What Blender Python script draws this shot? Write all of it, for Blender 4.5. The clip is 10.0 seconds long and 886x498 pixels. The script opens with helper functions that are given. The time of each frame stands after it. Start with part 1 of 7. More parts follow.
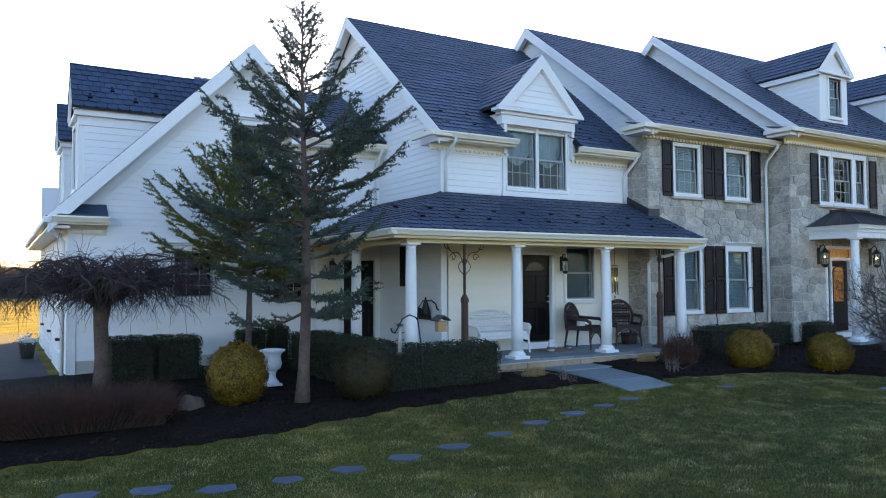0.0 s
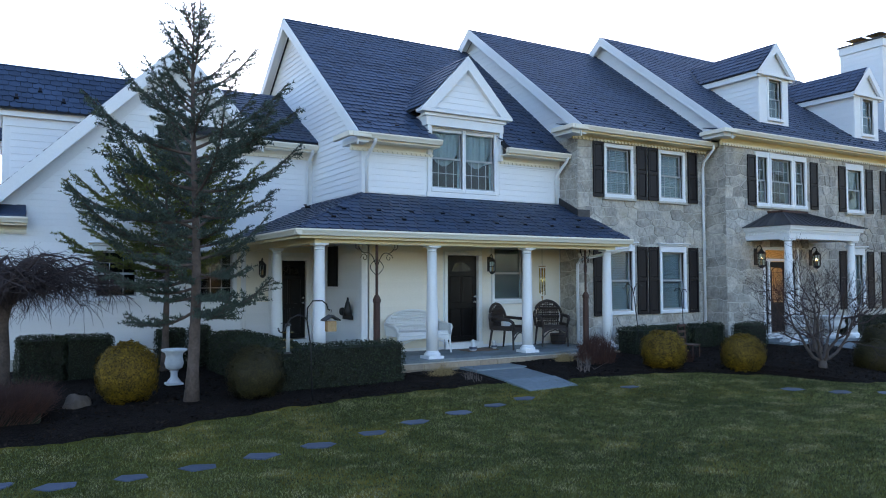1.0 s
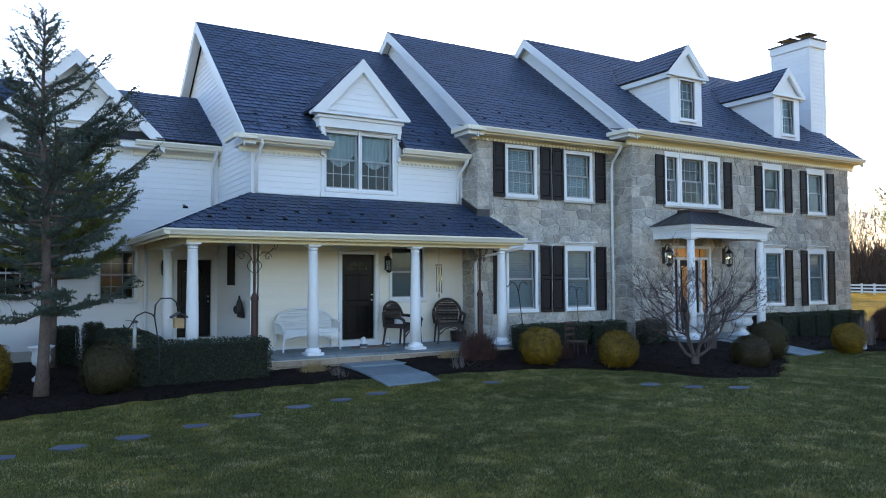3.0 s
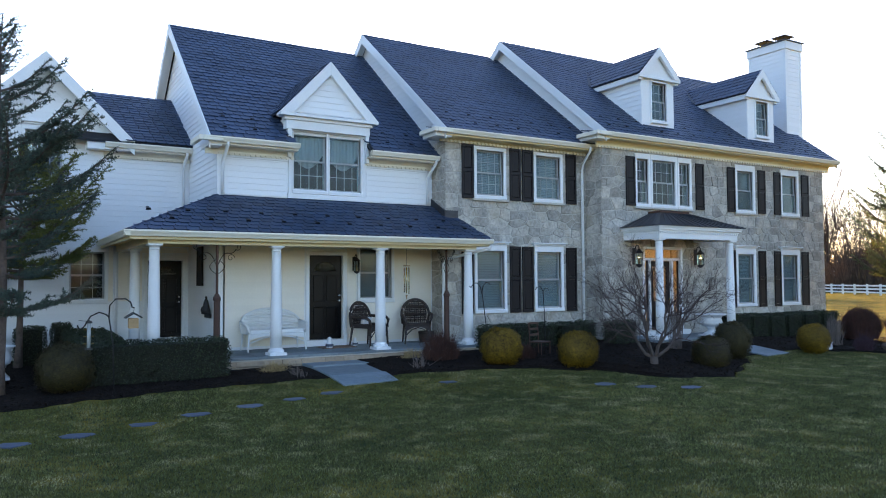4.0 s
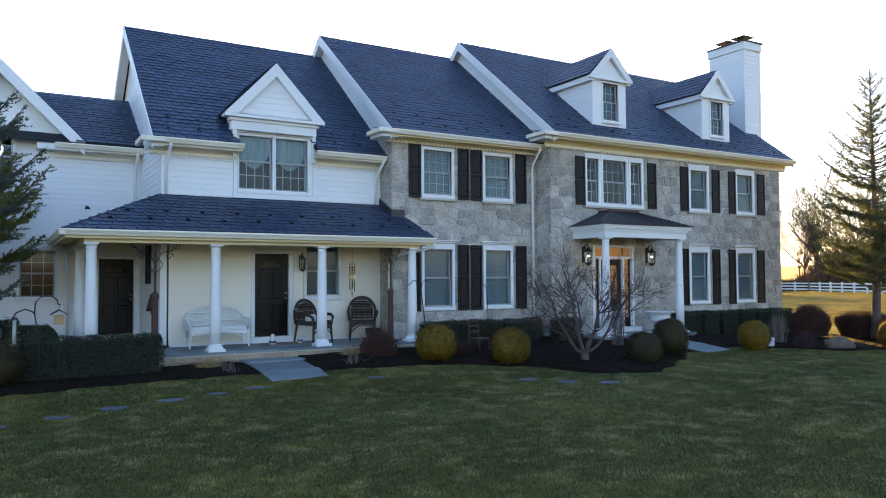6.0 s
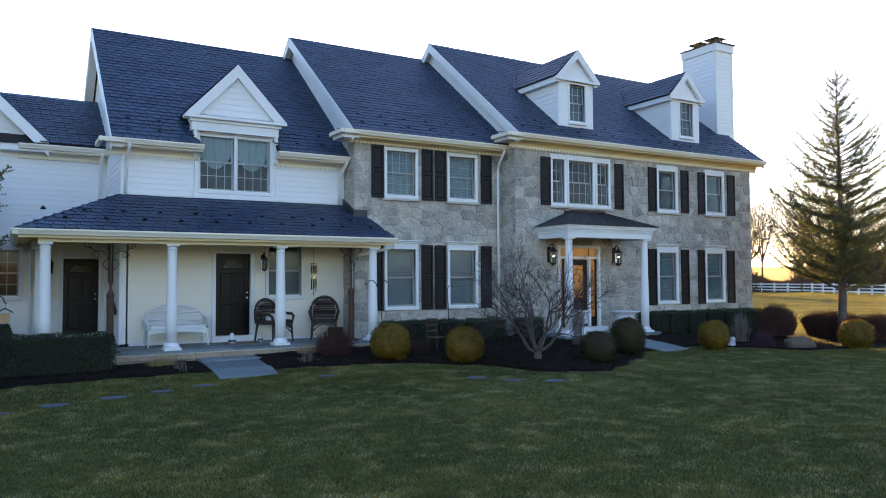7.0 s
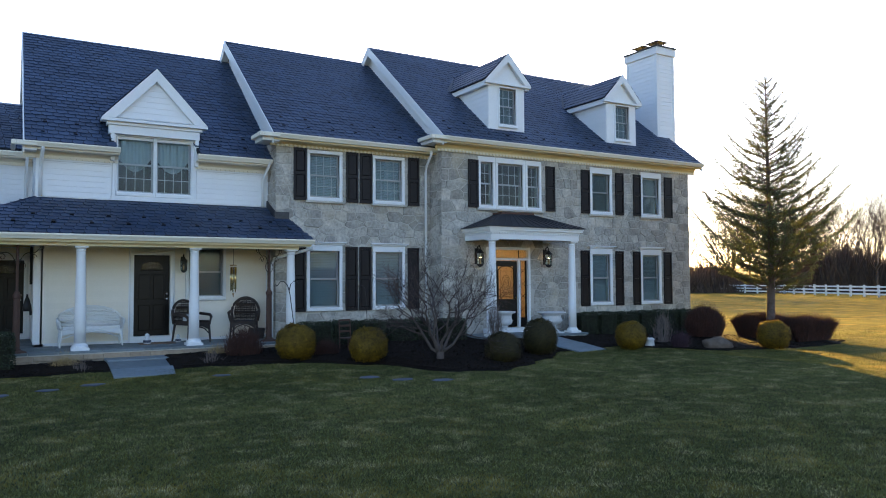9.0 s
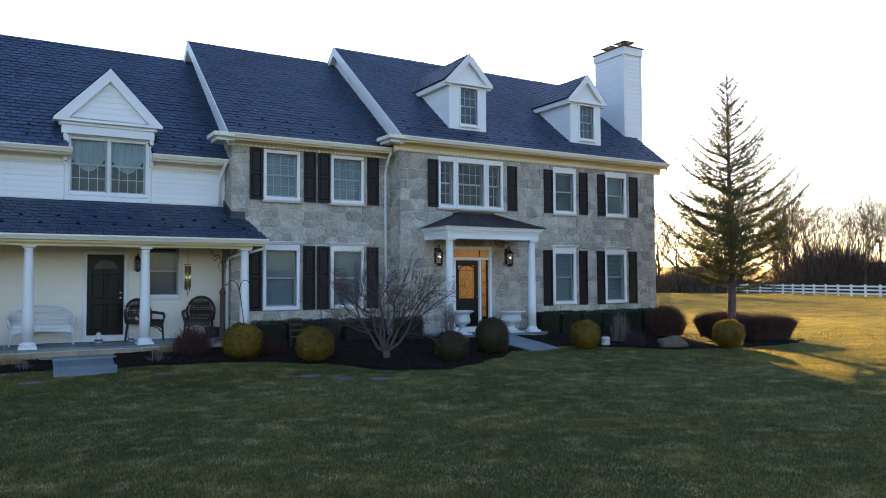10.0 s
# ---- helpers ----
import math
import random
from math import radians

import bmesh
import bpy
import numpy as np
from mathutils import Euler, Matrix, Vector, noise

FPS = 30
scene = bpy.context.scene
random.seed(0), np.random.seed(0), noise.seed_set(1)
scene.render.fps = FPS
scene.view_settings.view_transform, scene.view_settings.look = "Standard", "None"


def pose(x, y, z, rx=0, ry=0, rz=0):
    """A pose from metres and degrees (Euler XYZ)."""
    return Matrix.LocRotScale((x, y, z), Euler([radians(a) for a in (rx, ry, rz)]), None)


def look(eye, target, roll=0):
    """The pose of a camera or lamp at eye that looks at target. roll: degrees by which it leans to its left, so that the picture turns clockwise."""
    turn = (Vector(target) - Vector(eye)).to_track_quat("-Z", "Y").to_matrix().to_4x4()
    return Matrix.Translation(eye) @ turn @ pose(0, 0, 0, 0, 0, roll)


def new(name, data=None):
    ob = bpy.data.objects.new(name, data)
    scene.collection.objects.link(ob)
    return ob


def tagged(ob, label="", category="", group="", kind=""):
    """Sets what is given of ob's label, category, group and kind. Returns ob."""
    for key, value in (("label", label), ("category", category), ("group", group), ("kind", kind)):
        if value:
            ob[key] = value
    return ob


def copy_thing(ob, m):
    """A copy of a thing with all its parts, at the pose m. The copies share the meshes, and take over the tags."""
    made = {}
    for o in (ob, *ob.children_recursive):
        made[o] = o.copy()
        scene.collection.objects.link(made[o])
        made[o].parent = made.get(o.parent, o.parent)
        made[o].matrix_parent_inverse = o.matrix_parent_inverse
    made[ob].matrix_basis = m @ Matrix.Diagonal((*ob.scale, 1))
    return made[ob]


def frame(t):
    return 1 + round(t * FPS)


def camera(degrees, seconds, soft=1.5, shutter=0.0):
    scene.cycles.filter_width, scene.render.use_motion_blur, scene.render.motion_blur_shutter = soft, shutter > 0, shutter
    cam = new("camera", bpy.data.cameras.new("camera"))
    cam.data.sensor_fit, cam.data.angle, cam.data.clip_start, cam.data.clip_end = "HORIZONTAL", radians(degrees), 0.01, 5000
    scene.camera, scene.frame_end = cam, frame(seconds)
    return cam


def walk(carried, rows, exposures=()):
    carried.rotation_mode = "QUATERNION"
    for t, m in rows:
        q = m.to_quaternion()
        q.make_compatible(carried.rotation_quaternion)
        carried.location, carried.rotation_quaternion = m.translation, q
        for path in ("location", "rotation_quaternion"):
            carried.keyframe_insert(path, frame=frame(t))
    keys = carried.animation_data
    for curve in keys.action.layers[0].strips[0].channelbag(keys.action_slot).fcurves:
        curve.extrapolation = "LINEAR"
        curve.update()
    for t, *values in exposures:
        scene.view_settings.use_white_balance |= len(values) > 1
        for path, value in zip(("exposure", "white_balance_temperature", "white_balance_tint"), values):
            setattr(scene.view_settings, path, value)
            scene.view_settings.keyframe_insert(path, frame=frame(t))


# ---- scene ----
cam = camera(61.7, 10.0, soft=1.0)
PATH = [
    (0, (-0.03, 0.015, 2.617), (0.994, 1.73, 2.7), -0.3),
    (0.5, (0.75, -0.48, 2.617), (1.774, 1.236, 2.7), -0.2),
    (1, (1.469, -0.983, 2.615), (2.493, 0.733, 2.698), -0.2),
    (1.5, (2.121, -1.451, 2.554), (3.143, 0.265, 2.64), -0.3),
    (2, (2.668, -1.878, 2.527), (3.689, -0.16, 2.614), -0.3),
    (2.5, (3.157, -2.273, 2.558), (4.176, -0.555, 2.641), -0.3),
    (4, (4.208, -3.193, 2.57), (5.226, -1.474, 2.654), -0.3),
    (4.5, (4.475, -3.463, 2.584), (5.494, -1.744, 2.666), -0.2),
    (5, (4.725, -3.701, 2.595), (5.744, -1.982, 2.675), -0.2),
    (5.5, (4.961, -3.933, 2.58), (5.98, -2.213, 2.659), -0.3),
    (7, (6.119, -4.884, 2.504), (7.134, -3.163, 2.587), -0.3),
    (7.5, (6.538, -5.211, 2.507), (7.555, -3.491, 2.59), -0.3),
    (8, (6.971, -5.548, 2.472), (7.988, -3.829, 2.561), -0.3),
    (8.5, (7.396, -5.883, 2.481), (8.413, -4.163, 2.568), -0.3),
    (9, (7.855, -6.208, 2.486), (8.872, -4.488, 2.573), -0.3),
    (9.5, (8.351, -6.55, 2.481), (9.368, -4.83, 2.567), -0.3),
    (10, (8.855, -6.876, 2.47), (9.875, -5.158, 2.556), -0.3),
]
walk(cam, [(t, look(eye, target, roll)) for t, eye, target, roll in PATH], exposures=((0.0, 3.08, 6250, 23), (5.0, 3.02, 6250, 23), (10.0, 2.70, 6250, 23)))

# ---- world, sun, exposure ----
SUN_TO = Vector((0.537, 0.843, 0.205)).normalized()
world = bpy.data.worlds.new("world")
scene.world = world
world.use_nodes = True
wn, wl = world.node_tree.nodes, world.node_tree.links
sky = wn.new("ShaderNodeTexSky")
sky.sky_type = "NISHITA"
sky.sun_disc = False
sky.sun_elevation = math.asin(SUN_TO.z)
sky.sun_rotation = math.atan2(SUN_TO.x, SUN_TO.y)
sky.air_density, sky.dust_density, sky.ozone_density = 1.1, 0.8, 2.5
wn["Background"].inputs[1].default_value = 0.066
wl.new(sky.outputs[0], wn["Background"].inputs[0])
sun = new("sun", bpy.data.lights.new("sun", "SUN"))
sun.data.energy, sun.data.angle, sun.data.color = 5.0, radians(0.5), (1.0, 0.62, 0.10)
sun.matrix_basis = look(SUN_TO * 60, (0, 0, 0))


# ---- materials ----
def shade(name, c1, c2, rough=0.6, metal=0.0, grain=40.0, blotch=1.2, bump=0.15, island=0.0, objrand=0.0, spec=0.5, through_light=0.0, dist=0.01, c3=None, amount3=0.5, scale3=6.0):
    """Two colours mixed by fine grain and broad blotches, with relief; pieces vary in brightness."""
    m = bpy.data.materials.new(name)
    m.use_nodes = True
    n, l = m.node_tree.nodes, m.node_tree.links
    b = n["Principled BSDF"]
    co = n.new("ShaderNodeTexCoord")
    fine = n.new("ShaderNodeTexNoise")
    fine.inputs["Scale"].default_value, fine.inputs["Detail"].default_value = grain, 4
    wide = n.new("ShaderNodeTexNoise")
    wide.inputs["Scale"].default_value, wide.inputs["Detail"].default_value = blotch, 3
    geo = n.new("ShaderNodeNewGeometry")
    l.new(geo.outputs["Position"], fine.inputs["Vector"])
    l.new(geo.outputs["Position"], wide.inputs["Vector"])
    add = n.new("ShaderNodeMath")
    add.operation = "ADD"
    l.new(fine.outputs["Fac"], add.inputs[0])
    l.new(wide.outputs["Fac"], add.inputs[1])
    span = n.new("ShaderNodeMapRange")
    span.inputs["From Min"].default_value, span.inputs["From Max"].default_value = 0.65, 1.35
    l.new(add.outputs[0], span.inputs["Value"])
    mix = n.new("ShaderNodeMix")
    mix.data_type = "RGBA"
    mix.inputs["A"].default_value, mix.inputs["B"].default_value = (*c1, 1), (*c2, 1)
    l.new(span.outputs[0], mix.inputs["Factor"])
    out = mix.outputs["Result"]
    if c3:
        third = n.new("ShaderNodeTexNoise")
        third.inputs["Scale"].default_value, third.inputs["Detail"].default_value = scale3, 5
        l.new(geo.outputs["Position"], third.inputs["Vector"])
        cut = n.new("ShaderNodeMapRange")
        cut.inputs["From Min"].default_value, cut.inputs["From Max"].default_value = 0.5, 0.72
        cut.inputs["To Max"].default_value = amount3
        l.new(third.outputs["Fac"], cut.inputs["Value"])
        mix3 = n.new("ShaderNodeMix")
        mix3.data_type = "RGBA"
        l.new(cut.outputs[0], mix3.inputs["Factor"])
        l.new(out, mix3.inputs["A"])
        mix3.inputs["B"].default_value = (*c3, 1)
        out = mix3.outputs["Result"]
    for amount, source in ((island, geo.outputs["Random Per Island"]), (objrand, None)):
        if not amount:
            continue
        if source is None:
            source = n.new("ShaderNodeObjectInfo").outputs["Random"]
        hsv = n.new("ShaderNodeHueSaturation")
        rng = n.new("ShaderNodeMapRange")
        rng.inputs["To Min"].default_value, rng.inputs["To Max"].default_value = 1 - amount, 1 + amount
        l.new(source, rng.inputs["Value"])
        l.new(rng.outputs[0], hsv.inputs["Value"])
        l.new(out, hsv.inputs["Color"])
        out = hsv.outputs["Color"]
    l.new(out, b.inputs["Base Color"])
    b.inputs["Roughness"].default_value, b.inputs["Metallic"].default_value = rough, metal
    b.inputs["Specular IOR Level"].default_value = spec
    if bump:
        bp = n.new("ShaderNodeBump")
        bp.inputs["Strength"].default_value, bp.inputs["Distance"].default_value = bump, dist
        l.new(fine.outputs["Fac"], bp.inputs["Height"])
        l.new(bp.outputs[0], b.inputs["Normal"])
    if through_light:
        tr = n.new("ShaderNodeBsdfTranslucent")
        l.new(out, tr.inputs["Color"])
        ms = n.new("ShaderNodeMixShader")
        ms.inputs[0].default_value = through_light
        l.new(b.outputs[0], ms.inputs[1])
        l.new(tr.outputs[0], ms.inputs[2])
        l.new(ms.outputs[0], n["Material Output"].inputs["Surface"])
    return m


def clear_glass(name, tint):
    m = bpy.data.materials.new(name)
    m.use_nodes = True
    b = m.node_tree.nodes["Principled BSDF"]
    b.inputs["Base Color"].default_value = (*tint, 1)
    b.inputs["Roughness"].default_value, b.inputs["Transmission Weight"].default_value = 0.02, 1.0
    b.inputs["IOR"].default_value, b.inputs["Specular IOR Level"].default_value = 1.33, 0.3
    return m


def glow(name, colour, strength):
    m = bpy.data.materials.new(name)
    m.use_nodes = True
    b = m.node_tree.nodes["Principled BSDF"]
    b.inputs["Base Color"].default_value = (*colour, 1)
    b.inputs["Emission Color"].default_value, b.inputs["Emission Strength"].default_value = (*colour, 1), strength
    return m


SIDING = shade("white_siding", (0.83, 0.83, 0.82), (0.88, 0.88, 0.87), 0.55, grain=25, blotch=0.7, bump=0.06, objrand=0.02)
TRIM = shade("white_trim", (0.80, 0.80, 0.79), (0.86, 0.86, 0.85), 0.45, grain=20, blotch=1.0, bump=0.04)
# the porch's warm light is mixed into this siding colour
PORCHWALL = shade("warm_lit_siding", (0.86, 0.79, 0.66), (0.91, 0.84, 0.72), 0.55, grain=25, blotch=0.7, bump=0.06, objrand=0.02)
WARMWOOD = shade("porch_ceiling_paint", (0.86, 0.56, 0.15), (0.92, 0.63, 0.20), 0.5, grain=12)
PALE = shade("off_white_cornice", (0.83, 0.76, 0.61), (0.88, 0.81, 0.67), 0.5, grain=20, blotch=1.0, bump=0.04)
CREAM = shade("cream_cornice", (0.80, 0.66, 0.37), (0.86, 0.73, 0.45), 0.5, grain=20, blotch=1.0, bump=0.04)
STONE = shade("grey_fieldstone", (0.25, 0.23, 0.20), (0.57, 0.53, 0.46), 0.85, grain=13, blotch=3.0, bump=0.8, objrand=0.26, dist=0.03, c3=(0.46, 0.38, 0.26), amount3=0.45, scale3=1.7)
STONE_FAR = shade("grey_fieldstone_far", (0.25, 0.23, 0.20), (0.57, 0.53, 0.46), 0.85, grain=13, blotch=3.0, bump=0.8, island=0.26, dist=0.03, c3=(0.46, 0.38, 0.26), amount3=0.45, scale3=1.7)
MORTAR = shade("grey_mortar", (0.46, 0.43, 0.37), (0.57, 0.53, 0.46), 0.9, grain=30, bump=0.4)
SHINGLE = shade("slate_shingle", (0.016, 0.030, 0.060), (0.040, 0.066, 0.118), 0.5, grain=60, blotch=0.8, bump=0.4, objrand=0.26, dist=0.006)
SHINGLE_FAR = shade("slate_shingle_far", (0.016, 0.030, 0.060), (0.040, 0.066, 0.118), 0.5, grain=60, blotch=0.8, bump=0.4, island=0.26, dist=0.006)
UNDERLAY = shade("roof_underlay", (0.012, 0.013, 0.016), (0.02, 0.02, 0.024), 0.8)
LEAD = shade("dark_metal_flashing", (0.03, 0.03, 0.035), (0.06, 0.06, 0.065), 0.45, metal=0.4, grain=14)
BLACK = shade("black_paint", (0.008, 0.007, 0.008), (0.013, 0.011, 0.012), 0.4, spec=0.25, grain=30, bump=0.1)
SHUTTER = shade("shutter_paint", (0.009, 0.007, 0.008), (0.016, 0.012, 0.013), 0.45, spec=0.25, grain=30, bump=0.1)
DOOR = shade("door_paint", (0.004, 0.0035, 0.004), (0.007, 0.006, 0.006), 0.3, spec=0.25, grain=30, bump=0.06)
BRASS = shade("brass", (0.75, 0.55, 0.22), (0.85, 0.65, 0.30), 0.25, metal=1.0)
CHROME = shade("chrome", (0.75, 0.75, 0.75), (0.85, 0.85, 0.85), 0.2, metal=1.0)
IRON = shade("wrought_iron", (0.02, 0.02, 0.022), (0.04, 0.035, 0.035), 0.5, metal=0.5, grain=50, bump=0.3)
RUST = shade("rusty_iron", (0.06, 0.03, 0.022), (0.12, 0.06, 0.04), 0.7, metal=0.2, grain=50, bump=0.3)
GLASS = clear_glass("window_glass", (0.68, 0.86, 0.90))
SASH = shade("grey_sash", (0.33, 0.34, 0.34), (0.40, 0.41, 0.40), 0.5, grain=30)
MUNTIN = shade("pale_grid", (0.34, 0.38, 0.38), (0.44, 0.47, 0.47), 0.5, grain=30)
BLIND = shade("window_blind", (0.20, 0.22, 0.235), (0.26, 0.285, 0.30), 0.7, grain=10)
SHADECLOTH = shade("roller_shade", (0.12, 0.125, 0.13), (0.17, 0.175, 0.17), 0.8, grain=10)
CURTAIN = shade("valance_cloth", (0.30, 0.29, 0.27), (0.40, 0.38, 0.36), 0.9, grain=60)
# near-black colour stands in for the shade of unlit rooms
DARK = shade("unlit_room_dark", (0.015, 0.014, 0.013), (0.03, 0.028, 0.025), 0.9, grain=3)
BLUESTONE = shade("bluestone", (0.12, 0.155, 0.17), (0.20, 0.235, 0.25), 0.6, grain=10, blotch=1.5, bump=0.25, objrand=0.22)
STEPSTONE = shade("lawn_slate", (0.05, 0.062, 0.095), (0.095, 0.11, 0.15), 0.6, grain=12, blotch=2, bump=0.3, objrand=0.2)
PORCHRIM = shade("porch_edge_stone", (0.26, 0.19, 0.13), (0.42, 0.32, 0.22), 0.8, grain=10, blotch=3, bump=0.5, objrand=0.25)
GRASSBED = shade("lawn_soil", (0.034, 0.040, 0.006), (0.142, 0.126, 0.019), 0.95, spec=0.1, grain=38, blotch=0.35, bump=1.0, dist=0.04, c3=(0.30, 0.205, 0.030), amount3=0.65, scale3=1.1)
GRASS = shade("grass_blades", (0.046, 0.061, 0.013), (0.190, 0.188, 0.058), 0.7, grain=7, blotch=0.45, bump=0, island=0.8, through_light=0.35, c3=(0.44, 0.36, 0.18), amount3=0.6, scale3=2.2)
MULCH = shade("dark_mulch", (0.006, 0.004, 0.003), (0.018, 0.012, 0.009), 0.95, spec=0.1, grain=28, blotch=2, bump=1.0, dist=0.05, c3=(0.03, 0.02, 0.014), amount3=0.6, scale3=22)
CHIP = shade("mulch_chips", (0.008, 0.006, 0.005), (0.035, 0.024, 0.017), 0.95, spec=0.1, grain=8, island=0.5, bump=0)
ASPHALT = shade("asphalt", (0.018, 0.019, 0.023), (0.035, 0.036, 0.042), 0.85, spec=0.2, grain=60, bump=0.5)
BARK = shade("grey_bark", (0.06, 0.042, 0.034), (0.15, 0.105, 0.082), 0.9, grain=22, blotch=5, bump=0.9, dist=0.02)
TWIG = shade("dark_twigs", (0.032, 0.021, 0.020), (0.075, 0.048, 0.042), 0.85, grain=10, bump=0, island=0.3)
TWIGRED = shade("red_brown_twigs", (0.034, 0.014, 0.010), (0.10, 0.040, 0.026), 0.85, grain=10, bump=0, island=0.35)
TWIGPALE = shade("pale_bark_twigs", (0.11, 0.085, 0.075), (0.22, 0.175, 0.15), 0.85, grain=18, bump=0.3)
MAPLE = shade("grey_maple_bark", (0.055, 0.042, 0.036), (0.115, 0.088, 0.076), 0.85, grain=18, bump=0.4)
FARWOOD = shade("distant_bark", (0.042, 0.028, 0.020), (0.10, 0.066, 0.044), 0.9, grain=2, bump=0, island=0.35, through_light=0.06)
NEEDLE = shade("blue_green_needles", (0.044, 0.070, 0.052), (0.115, 0.148, 0.108), 0.7, grain=3, blotch=0.8, bump=0, island=0.45, through_light=0.4)
NEEDLER = shade("sunlit_cedar_needles", (0.05, 0.068, 0.028), (0.12, 0.13, 0.045), 0.7, grain=3, blotch=0.8, bump=0, island=0.45, through_light=0.35)
NEEDLEY = shade("yellow_green_needles", (0.09, 0.11, 0.025), (0.20, 0.21, 0.05), 0.7, grain=3, blotch=0.8, bump=0, island=0.4, through_light=0.4)
BOX = shade("boxwood_leaves", (0.012, 0.020, 0.007), (0.032, 0.044, 0.014), 0.6, grain=8, blotch=1.5, bump=0, island=0.5, through_light=0.15)
GOLDEN = shade("golden_leaves", (0.095, 0.058, 0.0025), (0.26, 0.155, 0.006), 0.7, grain=8, blotch=1.5, bump=0, island=0.65, through_light=0.25)
OLIVE = shade("olive_leaves", (0.036, 0.028, 0.008), (0.072, 0.056, 0.013), 0.7, grain=8, blotch=1.5, bump=0, island=0.45, through_light=0.25)
# near-black fill colour stands in for the shade deep inside hedges
CORE = shade("shrub_core_shade", (0.010, 0.011, 0.005), (0.02, 0.02, 0.01), 0.95, bump=0)
WICKER = shade("dark_wicker", (0.025, 0.017, 0.014), (0.06, 0.04, 0.032), 0.6, grain=90, bump=0.7)
WICKERW = shade("white_wicker", (0.72, 0.72, 0.70), (0.82, 0.82, 0.80), 0.6, grain=90, bump=0.6)
URN = shade("white_cast_stone", (0.55, 0.56, 0.57), (0.72, 0.72, 0.71), 0.8, grain=14, blotch=4, bump=0.3)
WOOD = shade("raw_wood", (0.36, 0.22, 0.10), (0.52, 0.34, 0.17), 0.7, grain=30, bump=0.3)
MATCLOTH = shade("coir_mat", (0.16, 0.10, 0.07), (0.26, 0.17, 0.12), 0.95, grain=90, bump=0.7)
ROCK = shade("brown_boulder", (0.075, 0.055, 0.040), (0.16, 0.118, 0.088), 0.9, grain=7, blotch=2, bump=0.9, dist=0.05)
FENCE = shade("white_fence_paint", (0.72, 0.72, 0.70), (0.82, 0.82, 0.80), 0.6, grain=5)
HILL = shade("wooded_hill", (0.10, 0.075, 0.06), (0.20, 0.15, 0.12), 0.95, grain=0.6, blotch=0.03, bump=0)
CLAY = shade("dark_pot", (0.03, 0.03, 0.03), (0.06, 0.055, 0.05), 0.6)
WARM = glow("lit_bulb", (1.0, 0.72, 0.35), 6.0)
PURPLE = shade("purple_leaf", (0.03, 0.012, 0.02), (0.07, 0.03, 0.045), 0.7, island=0.4, bump=0)


